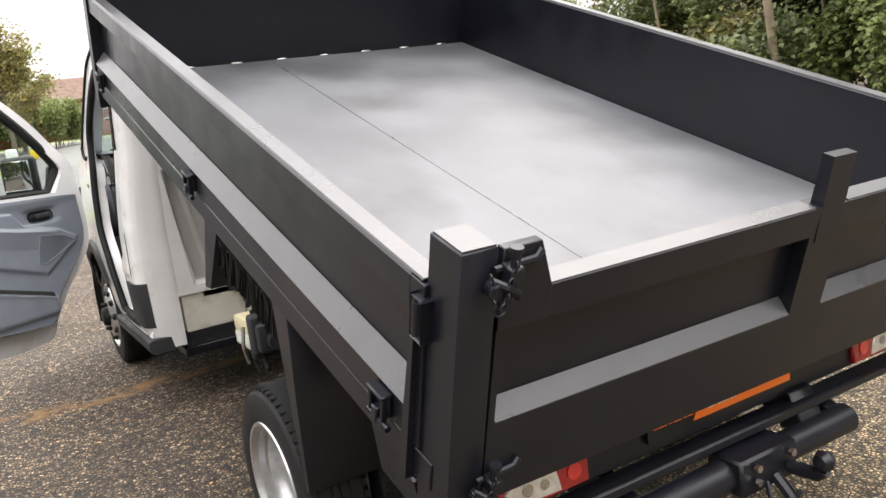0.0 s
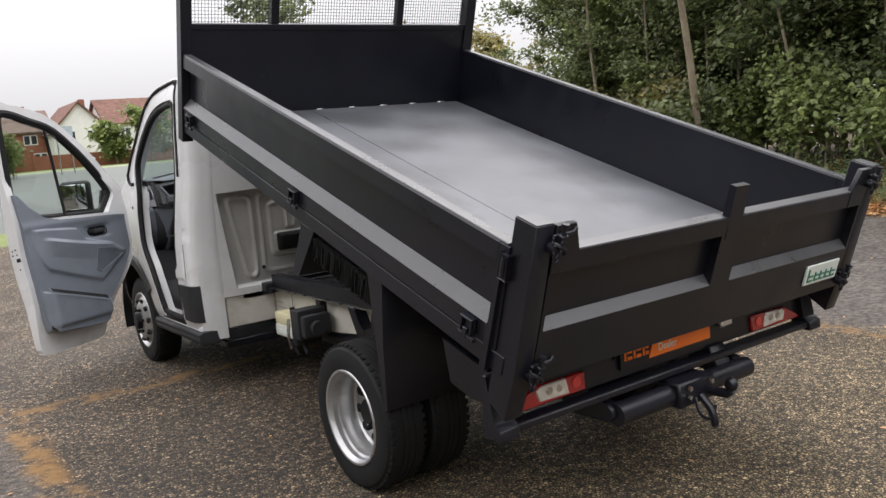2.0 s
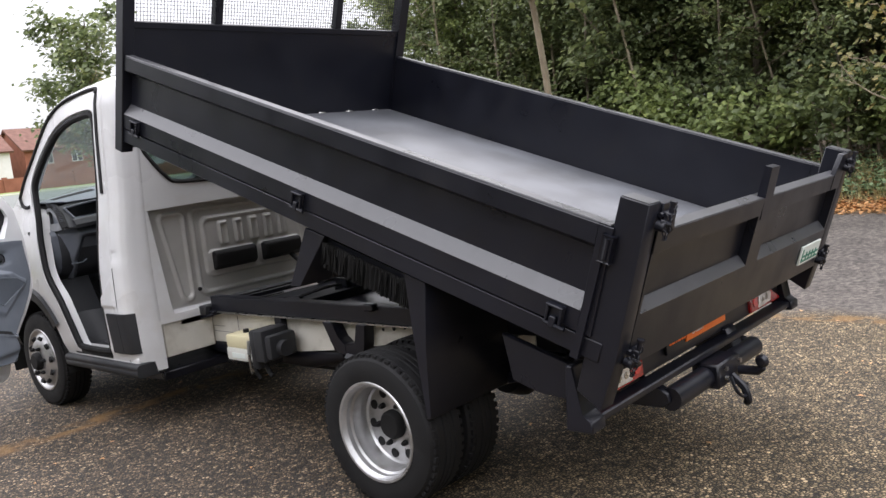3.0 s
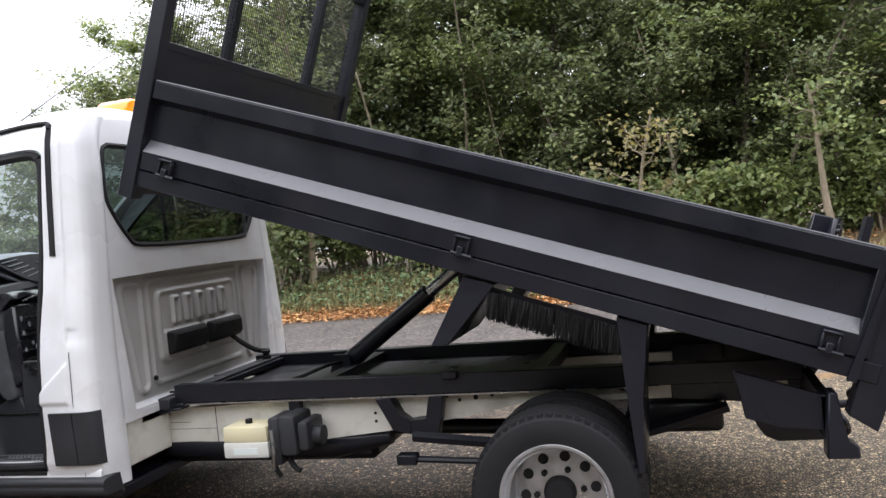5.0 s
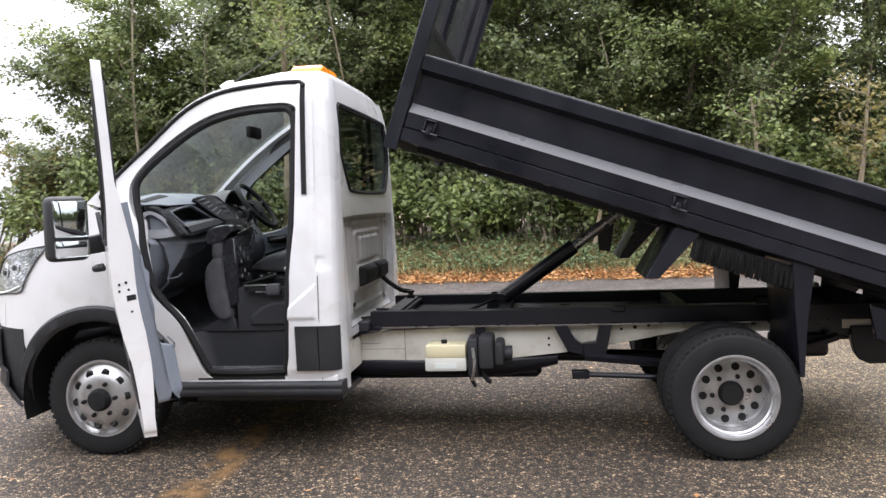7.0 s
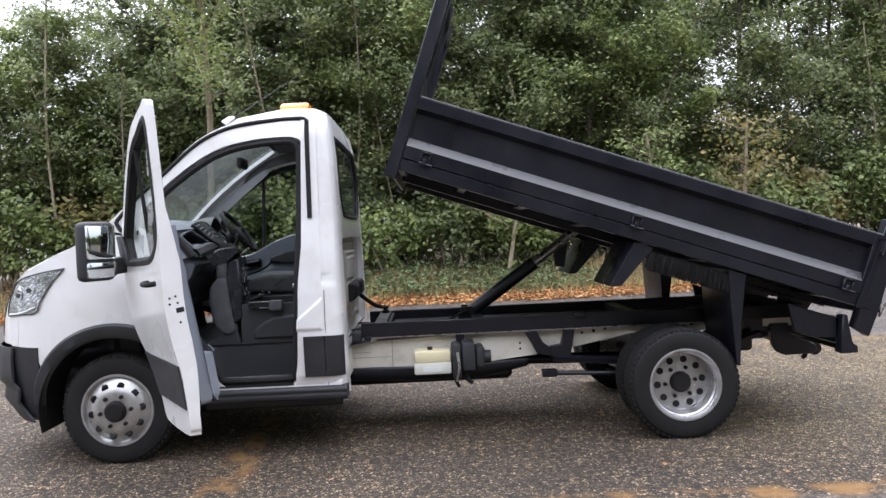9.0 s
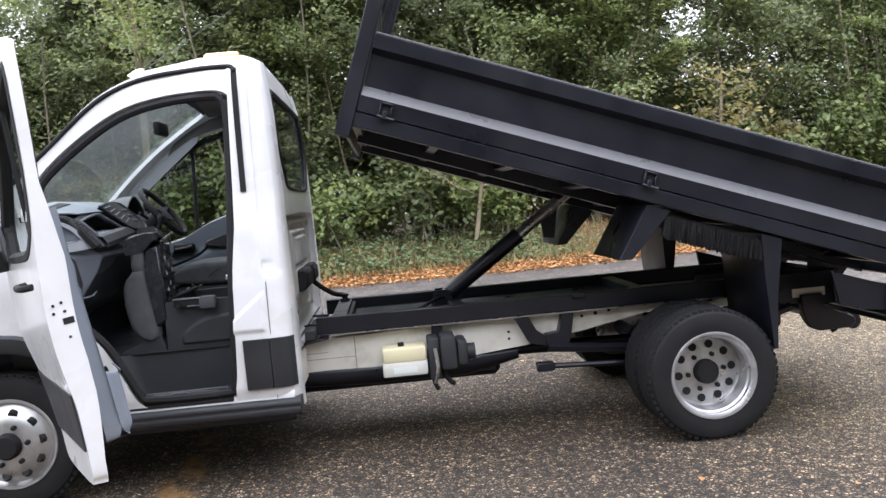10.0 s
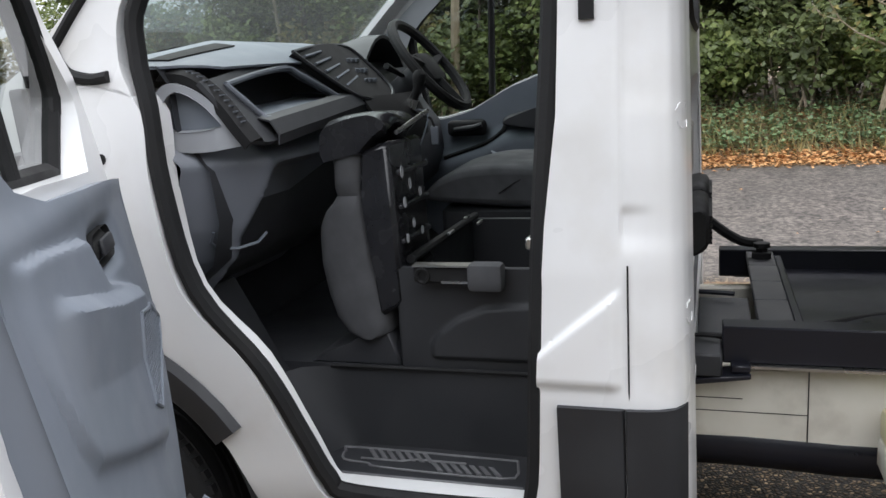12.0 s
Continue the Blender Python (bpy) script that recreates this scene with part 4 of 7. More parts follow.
# body maker's sign: green shapes on white
sign = part("maker_sign", box(0.645, 0.905, TG0 - 0.012, TG0 - 0.001, 0.07, 0.165, 0.003), M_SIGNWHITE, bed, "white maker's plate with green marks")
bm = bmesh.new()
for x0, x1, z1 in ((0.66, 0.705, 0.15), (0.715, 0.75, 0.13), (0.757, 0.792, 0.13), (0.80, 0.835, 0.13), (0.843, 0.885, 0.13)):
    add_box(bm, x0, x0 + 0.01, TG0 - 0.0145, TG0 - 0.012, 0.085, z1)
    add_box(bm, x0 + 0.012, x1, TG0 - 0.0145, TG0 - 0.012, 0.085, 0.094)
    add_box(bm, x0 + 0.012, x1, TG0 - 0.0145, TG0 - 0.012, 0.108, 0.117)
part("sign_mark", bm, M_SIGNGREEN, bed)

# wheels
def piece_mesh(name, profile, n, mat):
    bm = bmesh.new()
    add_lathe(bm, profile, n)
    me = bpy.data.meshes.new(name)
    bm.to_mesh(me)
    bm.free()
    me.materials.append(mat)
    return me


def piece(name, me, parent, m):
    ob = new(name, me)
    ob.parent, ob.matrix_basis = parent, m
    return ob


# dark discs painted for the shade behind the rim's holes
HOLE_MESH = piece_mesh("vent_hole", [(0.0, 0.003), (0.0215, 0.003), (0.0215, -0.02)], 14, M_DARKHOLE)
DARKNUT_MESH = piece_mesh("wheel_nut", [(0.0, 0.03), (0.008, 0.028), (0.013, 0.015), (0.013, -0.01)], 6, M_RUBBER)


def wheel(name, x, y, sgn, dish, parent, label):
    """A road wheel: treaded tyre, pierced steel rim, hub and nuts; sgn points outwards. dish: hub depth behind the tyre's face."""
    w = 0.19
    m = Matrix.Translation((x, y, 0.335)) @ Matrix.Diagonal((sgn, 1, 1, 1))
    bm = bmesh.new()
    prof = [(0.222, 0.005), (0.24, 0.008), (0.29, 0.012), (0.318, 0.004), (0.332, -0.012), (0.338, -0.024), (0.344, -0.026), (0.345, -0.06), (0.338, -0.063), (0.338, -0.068), (0.345, -0.071), (0.345, -w / 2 + 0.004), (0.338, -w / 2), (0.345, -w / 2 - 0.004), (0.345, -w + 0.071), (0.338, -w + 0.068), (0.338, -w + 0.063), (0.345, -w + 0.06), (0.344, -w + 0.026), (0.332, -w + 0.012), (0.29, -w - 0.012), (0.222, -w - 0.005)]
    add_lathe(bm, prof, 64, m)
    # shoulder blocks
    for k in range(56):
        a = 2 * math.pi * k / 56
        q = m @ Matrix.Rotation(a, 4, "X")
        for h0, h1 in ((-0.006, -0.026), (-w + 0.026, -w + 0.006)):
            vs = add_box(bm, min(h0, h1), max(h0, h1), -0.011, 0.011, 0.322, 0.3405)
            for v in vs:
                v.co = q @ v.co
    tyre = part(name, bm, M_RUBBER, parent, label, angle=30)
    # rim
    bm = bmesh.new()
    d = dish
    if d > 0:
        prof = [(0.226, 0.004), (0.222, 0.011), (0.212, 0.010), (0.205, -0.006), (0.200, -0.012), (0.200, -0.034), (0.191, -0.042), (0.189, -0.07), (0.184, -0.078), (0.184, -d + 0.01), (0.176, -d), (0.13, -d + 0.006), (0.1, -d + 0.012), (0.0, -d + 0.012)]
    else:
        prof = [(0.226, 0.004), (0.222, 0.011), (0.212, 0.010), (0.205, -0.004), (0.195, -0.012), (0.186, -0.010), (0.165, 0.008), (0.14, 0.024), (0.115, 0.032), (0.1, 0.033), (0.0, 0.033)]
    add_lathe(bm, prof, 64, m)
    rim = part("rim", bm, M_RIM, tyre, "silver painted steel rim with round ventilation holes", angle=35)
    face, ring = (-d + 0.006, 0.143) if d > 0 else (0.020, 0.151)
    for k in range(10):
        a = 2 * math.pi * k / 10 + 0.2
        lean = 0.0 if d > 0 else 0.6
        q = m @ Matrix.Rotation(a, 4, "X") @ Matrix.Translation((face, 0, ring)) @ Matrix.Rotation(lean, 4, "Y")
        piece("vent_hole", HOLE_MESH, tyre, q)
    for k in range(6):
        a = 2 * math.pi * k / 6 + 0.4
        q = m @ Matrix.Rotation(a, 4, "X") @ Matrix.Translation((-d + 0.012 if d > 0 else 0.033, 0, 0.096))
        piece("wheel_nut", DARKNUT_MESH, tyre, q)
    bm = bmesh.new()
    h = -d + 0.012 if d > 0 else 0.033
    add_lathe(bm, [(0.066, h - 0.005), (0.064, h + 0.025), (0.052, h + 0.04), (0.0, h + 0.042)], 24, m)
    part("hub_cap", bm, M_RUBBER, tyre, "black hub cap")
    return tyre


for sgn in (-1, 1):
    wheel("front_wheel", sgn * 0.955, 3.515, sgn, 0, truck, "front wheel with a black treaded tyre")
    wheel("rear_wheel", sgn * 1.03, 0, sgn, 0.13, truck, "outer rear wheel with a deep dished rim")
    wheel("inner_rear_wheel", sgn * 0.79, 0, sgn, 0.13, truck, "inner twin rear wheel")
# ---- the cab ----
HW = [(0.30, 0.93), (0.5, 0.985), (0.75, 1.0), (1.0, 0.992), (1.2, 0.975), (1.47, 0.94), (1.8, 0.915), (2.0, 0.895), (2.08, 0.875), (2.13, 0.84), (2.2, 0.74)]


def back_line(z):
    """How far back the cab reaches at a height."""
    return curve_at([(0.3, 2.086), (0.7, 2.090), (1.0, 2.095), (1.35, 2.101), (1.6, 2.106), (1.85, 2.115), (2.0, 2.130), (2.1, 2.148), (2.2, 2.17)], z)[0]


def half_width(y, z):
    """Half the cab's width at a place along its side."""
    w = curve_at(HW, z)[0]
    w -= curve_at([(0, 0.12), (0.004, 0.078), (0.012, 0.048), (0.03, 0.021), (0.06, 0.006), (0.1, 0.0)], y - back_line(z))[0]
    w -= curve_at([(3.75, 0.0), (3.95, 0.03), (4.1, 0.08), (4.22, 0.16), (4.32, 0.26), (4.4, 0.40), (4.46, 0.6)], y)[0]
    return w


def filled(outline, holes=(), cuts=1):
    """A flat sheet of (p, q) with holes, as a bmesh in the xy plane, finely divided."""
    bm = bmesh.new()
    es = []
    for loop in (outline, *holes):
        vs = [bm.verts.new((p, q, 0)) for p, q in loop]
        es += [bm.edges.new((vs[i], vs[(i + 1) % len(vs)])) for i in range(len(vs))]
    bmesh.ops.triangle_fill(bm, edges=es, use_beauty=True, use_dissolve=False)
    if cuts:
        bmesh.ops.subdivide_edges(bm, edges=bm.edges[:], cuts=cuts, use_grid_fill=True)
        bmesh.ops.triangulate(bm, faces=bm.faces[:])
    return bm


def slab(outline, holes, place, thick, cuts=1):
    """A plate of (p, q) with holes; place(p, q, depth) gives where it lies."""
    bm = filled(outline, holes, cuts)
    got = bmesh.ops.extrude_face_region(bm, geom=bm.faces[:])
    back = {v for v in got["geom"] if isinstance(v, bmesh.types.BMVert)}
    for v in bm.verts:
        v.co = place(v.co.x, v.co.y, thick if v in back else 0.0)
    return bm


def line2(pts, k=5):
    return [(v.x, v.y) for v in smooth_line([(p, q, 0) for p, q in pts], k)]


def side_sheet(outline, sgn, out=0.0, holes=(), cuts=1, thick=0.012):
    """A body panel that follows the cab's side."""
    bm = filled(outline, holes, cuts)
    for v in bm.verts:
        y, z = v.co.x, v.co.y
        v.co = (sgn * (half_width(y, z) + out), y, z)
    bmesh.ops.recalc_face_normals(bm, faces=bm.faces)
    if thick:
        # keep the thickness inward
        n = sum((f.normal.x * f.calc_area() for f in bm.faces))
        if n * sgn < 0:
            bmesh.ops.reverse_faces(bm, faces=bm.faces[:])
        bmesh.ops.solidify(bm, geom=bm.faces[:], thickness=thick)
    return bm


OPEN_FRONT = [(3.50, 1.42), (3.27, 1.38), (3.235, 1.18), (3.18, 0.95), (3.03, 0.79), (2.945, 0.62), (2.88, 0.48), (2.80, 0.435)]
ARCH = [(3.515 + 0.475 * math.cos(a), 0.335 + 0.475 * math.sin(a)) for a in np.linspace(math.pi, 0.12, 18)]


def relief(y, z):
    """The pillar's pressed lower field, a swage above it and a few shallow knocks, as a height over the plain side."""
    line = 0.972 - 0.82 * (y - 2.226)
    t = min(1, max(0, (line - z) / 0.010))
    a = min(1, max(0, (y - 2.215) / 0.02)) * min(1, max(0, (z - 0.772) / 0.018))
    h = 0.011 * a * t * t * (3 - 2 * t)
    # a crisp step that runs up the pillar, with a pocket at its foot and a deeper field above
    q = min(1, max(0, (2.222 - y) / 0.009)) * min(1, max(0, (z - 1.03) / 0.05))
    q = q * q * (3 - 2 * q)
    deep = min(1, max(0, (z - 1.285) / 0.06))
    h -= q * (0.005 + 0.004 * deep * deep * (3 - 2 * deep))
    pocket = min(1, max(0, (1.128 - z) / 0.014)) * min(1, max(0, (z - 1.04) / 0.075))
    h -= 0.007 * q * pocket * math.exp(-((y - 2.215) / 0.045) ** 2)
    for ky, kz, kr, kd in ((2.30, 1.20, 0.05, 0.003), (2.20, 1.42, 0.06, 0.003), (2.15, 0.95, 0.05, 0.003)):
        h -= kd * math.exp(-((y - ky) ** 2 + (z - kz) ** 2) / kr ** 2)
    return h


def cab_shell():
    for sgn in (-1, 1):
        # rear corner panel behind the door
        zs = np.r_[np.linspace(0.362, 2.0, 188), 2.04, 2.08, 2.11, 2.135]
        ys = [*np.linspace(0, 0.66, 40), 0.69, 0.72, 0.76, 0.8, 0.84, 0.87, 0.9, 0.93, 0.95, 0.96, 0.97, 0.98, 0.986, 0.993, 1.0]
        rows = []
        for z in zs:
            yf = curve_at([(0.31, 2.42), (0.5, 2.40), (1.05, 2.365), (1.3, 2.335), (1.95, 2.315), (2.14, 2.31)], z)[0]
            yb = back_line(z)
            row = [(sgn * (half_width(yf + (yb - yf) * s, z) + relief(yf + (yb - yf) * s, z)), yf + (yb - yf) * s, z) for s in ys]
            rim = curve_at([(0.645, 0.795), (1.0, 0.795), (1.35, 0.78), (1.6, 0.76), (2.0, 0.72), (2.08, 0.68), (2.14, 0.62)], z)[0]
            w = abs(row[-1][0])
            row += [(sgn * (w + (rim - w) * k), yb - 0.004 * math.sin(math.pi * k), z) for k in (0.3, 0.6, 1.0)]
            if z < 0.655:
                row.append((sgn * (rim - 0.004), yb + 0.10, z))
            else:
                row.append((sgn * (rim - 0.002), yb + 0.002, z))
            rows.append(row)
        part("rear_corner_panel", sheet(rows), M_WHITE, truck, "white painted cab rear corner with small dents")
        for rx, rz, rr in ((0.905, 1.287, 0.026), (0.91, 0.915, 0.026)):
            for quarter in range(4):
                arc = []
                for a in np.linspace(quarter * math.pi / 2 + 0.40, quarter * math.pi / 2 + 1.17, 7):
                    x, z = rx + rr * math.cos(a), rz + rr * math.sin(a)
                    y = max((yy for yy in np.linspace(2.3, back_line(z), 60) if half_width(yy, z) <= x), default=back_line(z))
                    arc.append((sgn * x, y - 0.0005, z))
                part("pressed_mark", tube(arc, 0.0011, 6), M_WHITE, truck)
        # door frame: roof rail and screen pillar
        outer = line2([(3.56, 1.46), (3.40, 1.60), (3.22, 1.75), (2.97, 1.975), (2.74, 2.085), (2.48, 2.125), (2.31, 2.132)])
        inner = line2([(2.31, 1.95), (2.345, 1.975), (2.42, 1.985), (2.645, 1.97), (2.865, 1.91), (3.094, 1.765), (3.27, 1.60), (3.30, 1.47), (3.27, 1.38)])
        part("roof_rail", side_sheet(outer + inner, sgn, cuts=1, thick=0.05), M_WHITE, truck)
        # dark rubber seals round the opening
        ring = line2([(2.345, 1.93), (2.40, 1.955), (2.64, 1.94), (2.855, 1.88), (3.07, 1.745), (3.245, 1.59), (3.262, 1.47), (3.24, 1.36), (3.215, 1.18), (3.15, 0.95), (3.0, 0.775), (2.92, 0.62), (2.87, 0.52), (2.81, 0.483), (2.46, 0.483), (2.405, 0.52), (2.385, 0.75), (2.37, 1.06), (2.345, 1.45), (2.33, 1.85), (2.345, 1.93)], 4)
        part("door_seal", tube([(sgn * (half_width(y, z) - 0.018), y, z) for y, z in ring], 0.021, 8), M_RUBBER, truck, "black rubber door seal")
        rim = line2([(3.47, 1.50), (3.36, 1.62), (3.19, 1.765), (2.955, 1.965), (2.74, 2.06), (2.48, 2.095), (2.32, 2.10), (2.285, 2.092), (2.276, 2.07)], 5)
        part("gutter_seal", tube([(sgn * (half_width(y, z) + 0.002), y, z) for y, z in rim], 0.012, 8), M_RUBBER, truck)
        part("pillar_strip", sheet([[(sgn * (half_width(y, z) + 0.007), y, z) for y in (2.262, 2.29)] for z in np.linspace(1.47, 2.09, 10)], 0.012), M_RUBBER, truck, "black rubber strip on the door pillar")
        clip = line2([(3.47, 1.50), (3.452, 1.462), (3.425, 1.437), (3.37, 1.424), (3.325, 1.428)], 4)
        part("pillar_clip", tube([(sgn * (half_width(y, z) + 0.004), y, z) for y, z in clip], 0.013, 8), M_RUBBER, truck)
        part("pillar_plug", tube([(sgn * (half_width(3.36, 1.247) - 0.004), 3.36, 1.247), (sgn * (half_width(3.36, 1.247) + 0.003), 3.36, 1.247)], 0.0125, 14), M_RUBBER, truck)
        # front wing down to the sill
        top = line2([(3.56, 1.46), (3.72, 1.365), (3.9, 1.28), (4.05, 1.205), (4.12, 1.165)])
        front = [(4.16, 1.10), (4.19, 1.0), (4.20, 0.92), (4.20, 0.82), (4.19, 0.755), (4.02, 0.745), (3.97, 0.62), (3.985, 0.5), (3.99, 0.40)]
        wing = top + front + ARCH[::-1] + [(3.03, 0.37), (2.80, 0.37)] + line2(OPEN_FRONT)[::-1]
        part("front_wing", side_sheet(wing, sgn, thick=0.01), M_WHITE, truck, "white painted front wing")
        # hinge pillar return
        jamb = line2(OPEN_FRONT, 4)
        part("door_jamb", sheet([[(sgn * half_width(y, z), y, z), (sgn * (half_width(y, z) - 0.09), y - 0.012, z)] for y, z in jamb], 0.004), M_WHITE, truck)
        # wheel arch liner, black lip and cladding
        bm = bmesh.new()
        add_grid(bm, [[(sgn * x, 3.515 + r * math.cos(a), 0.335 + r * math.sin(a)) for x, r in ((0.99, 0.472), (0.9, 0.48), (0.6, 0.48))] for a in np.linspace(-0.25, math.pi + 0.1, 24)])
        part("arch_liner", bm, M_DARKHOLE, truck)
        lip = [(sgn * (half_width(3.515 + r * math.cos(a), max(0.335 + r * math.sin(a), 0.31)) + o), 3.515 + r * math.cos(a), 0.335 + r * math.sin(a)) for a in np.linspace(0.1, 2.55, 22) for r, o in ((0.455, 0.004), (0.475, 0.02), (0.53, 0.02), (0.545, 0.002))]
        part("arch_cladding", sheet([lip[i:i + 4] for i in range(0, len(lip), 4)]), M_PLASTIC, truck, "dark grey plastic wheel arch trim")
        # cladding block and lower sill
        rows = [[(sgn * (half_width(y, z) + 0.0115), y, z) for y in (2.343, 2.338, 2.3, 2.22, 2.217, 2.213, 2.21, 2.17, 2.14, 2.12, 2.108, 2.098)] for z in (0.49, 0.497, 0.6, 0.73, 0.74)]
        rows = [[(p[0] - sgn * (0.012 if i in (5,) else 0), p[1], p[2]) for i, p in enumerate(r)] for r in rows]
        part("side_cladding", sheet(rows, 0.012), M_PLASTIC, truck, "dark grey plastic rubbing block")
        part("door_striker", box(*sorted((sgn * 0.945, sgn * 0.975)), 2.372, 2.40, 1.045, 1.07, 0.004), M_STEEL, truck)
        bm = bmesh.new()
        add_tube(bm, [(sgn * (half_width(2.205, z) + 0.0012), 2.205, z) for z in (0.43, 0.6, 0.8, 1.0, 1.02)], 0.0018, 6)
        part("panel_seam", bm, M_DARKHOLE, truck)
        bm = bmesh.new()
        add_prism(bm, [(sgn * 0.86, 0.478), (sgn * 0.945, 0.475), (sgn * 0.968, 0.455), (sgn * 0.968, 0.40), (sgn * 0.86, 0.40)], "y", 2.12, 3.0, 0.006)
        part("sill", bm, M_WHITE, truck)
        bm = bmesh.new()
        add_prism(bm, [(sgn * 0.85, 0.43), (sgn * 0.972, 0.43), (sgn * 0.995, 0.42), (sgn * 1.0, 0.40), (sgn * 0.99, 0.39), (sgn * 0.998, 0.38), (sgn * 0.992, 0.352), (sgn * 0.97, 0.34), (sgn * 0.85, 0.34)], "y", 2.09, 3.06, 0.006)
        part("sill_trim", bm, M_PLASTIC, truck, "black plastic sill trim")
        part("scuff_plate", prism([(sgn * 0.93, 0.4785), (sgn * 0.946, 0.4785), (sgn * 0.9715, 0.457), (sgn * 0.9715, 0.438), (sgn * 0.93, 0.45)], "y", 2.42, 2.93, 0.003), M_RUBBER, truck, "black scuff plate under the door opening")

    # roof
    rows = [[(s * 0.63, back_line(z) + 0.012, z) for s in np.linspace(-1, 1, 25)] for z in (2.06, 2.10)]
    for y in np.r_[2.161, 2.165, 2.175, 2.19, 2.22, 2.26, np.linspace(2.3, 2.74, 8)]:
        zc = curve_at([(2.161, 2.13), (2.165, 2.147), (2.18, 2.175), (2.25, 2.215), (2.45, 2.225), (2.74, 2.17)], y)[0]
        ze = curve_at([(2.161, 2.105), (2.19, 2.118), (2.25, 2.13), (2.45, 2.125), (2.74, 2.085)], y)[0]
        row = []
        for s in np.linspace(-1, 1, 25):
            x = s * (half_width(y, max(ze + 0.012, 2.135 if y < 2.3 else 0)) - 0.008)
            row.append((x, y, ze + (zc - ze) * (1 - abs(s) ** 5)))
        rows.append(row)
    part("roof", sheet(rows, 0.01), M_WHITE, truck, "white painted roof")
    # windscreen with its dark border
    def screen(s, t, out=0.0):
        a = Vector((0.855 * s, 2.735 + 0.05 * (1 - s * s), 2.09 + 0.075 * (1 - s ** 4)))
        b = Vector((0.90 * s, 3.55 + 0.25 * (1 - s * s), 1.435 - 0.02 * (1 - s * s)))
        p = a.lerp(b, t)
        bow = 0.05 * math.sin(math.pi * t)
        return p + Vector((0, bow * 0.6 + out * 0.6, bow * 0.7 + out * 0.7))
    ob = part("windscreen", sheet([[screen(s, t) for s in np.linspace(-0.93, 0.93, 15)] for t in np.linspace(0.04, 0.97, 10)], 0.005), M_SCREEN, truck, "hazy, dusty windscreen glass")
    ob.visible_shadow = False
    for s0, s1 in ((-1.0, -0.92), (0.92, 1.0)):
        part("screen_pillar", sheet([[screen(s, t) for s in np.linspace(s0, s1, 4)] for t in np.linspace(0.0, 1.0, 10)], 0.03), M_WHITE, truck)
    part("screen_header", sheet([[screen(s, t) for s in np.linspace(-0.95, 0.95, 15)] for t in (0.0, 0.05)], 0.02), M_PLASTIC, truck)
    # bonnet, grille and bumper
    rows = []
    for t in np.linspace(0, 1, 12):
        row = []
        for s in np.linspace(-1, 1, 17):
            b = screen(s, 1.0)
            yc = 4.34 - 0.20 * abs(s) ** 2.6
            y = b.y + (yc - b.y) * t
            w = min(0.90, half_width(y, 1.2) + 0.004)
            drop = curve_at([(0, 0), (0.5, 0.105), (0.8, 0.185), (0.93, 0.23), (1, 0.275)], t)[0]
            row.append((s * w, y, b.z - drop - 0.02 * abs(s) ** 4 * t))
        rows.append(row)
    part("bonnet", sheet(rows, 0.01), M_WHITE, truck, "white painted bonnet")
    def nose(s, z, push=0.0):
        y = curve_at([(0.25, 4.36), (0.40, 4.47), (0.5, 4.50), (0.70, 4.50), (0.745, 4.49), (0.76, 4.45), (0.9, 4.44), (1.02, 4.41), (1.10, 4.37), (1.16, 4.31)], z)[0] - 0.32 * abs(s) ** 3.2 + push
        return (s * 0.905, y, z)
    part("front_panel", sheet([[nose(s, z) for s in np.linspace(-1, 1, 19)] for z in (0.76, 0.82, 0.9, 0.96, 1.03, 1.09, 1.13, 1.16)], 0.012), M_WHITE, truck)
    part("grille", sheet([[nose(s, z, 0.012) for s in np.linspace(-0.6, 0.6, 11)] for z in (0.79, 0.88, 0.98, 1.06)], 0.012), M_PLASTIC, truck)
    rows = [[nose(s, z) for s in np.linspace(-1, 1, 21)] for z in (0.27, 0.32, 0.4, 0.47, 0.49, 0.52, 0.6, 0.68, 0.72, 0.745)]
    for i in (3, 4):
        rows[i] = [(p[0], p[1] - 0.03, p[2]) for p in rows[i]]
    part("front_bumper", sheet(rows, 0.015), M_PLASTIC, truck, "dark grey plastic front bumper")
    for sgn in (-1, 1):
        rows = [[(sgn * (half_width(y, z) + 0.006), y, z) for y in (4.2, 4.1, 4.03, 3.985)] for z in (0.30, 0.45, 0.6, 0.745)]
        part("bumper_end", sheet(rows, 0.012), M_PLASTIC, truck)
        lamp = line2([(3.79, 1.228), (3.95, 1.205), (4.085, 1.172), (4.145, 1.12), (4.19, 1.03), (4.205, 0.952), (4.19, 0.942), (4.08, 0.952), (3.985, 0.963), (3.945, 1.04), (3.865, 1.15)], 3)
        ob = part("headlamp", side_sheet(lamp, sgn, out=0.004, thick=0.03), M_CHROME, truck, "clear headlamp with a bright reflector")
        for ly, lz, lr in ((4.03, 1.10, 0.040), (4.115, 1.07, 0.036)):
            bowl_ring = [(ly + lr * math.cos(a), lz + lr * math.sin(a)) for a in np.linspace(0, 2 * math.pi, 15)[:-1]]
            part("lamp_bowl", side_sheet(bowl_ring, sgn, out=0.008, thick=0.003), M_CHROME, ob)
            part("lamp_lens", side_sheet([(ly + (y - ly) * 0.4, lz + (z - lz) * 0.4) for y, z in bowl_ring], sgn, out=0.012, thick=0.003), M_PLASTIC, ob)
        part("lamp_edge", tube([(sgn * (half_width(y, z) + 0.006), y, z) for y, z in lamp + lamp[:1]], 0.0032, 6), M_PLASTIC, ob)
        part("running_light", tube([(sgn * (half_width(y, z) + 0.01), y, z) for y, z in ((3.99, 0.995), (4.06, 0.968), (4.13, 0.955), (4.19, 0.952))], 0.006, 6), M_SIGNWHITE, ob)

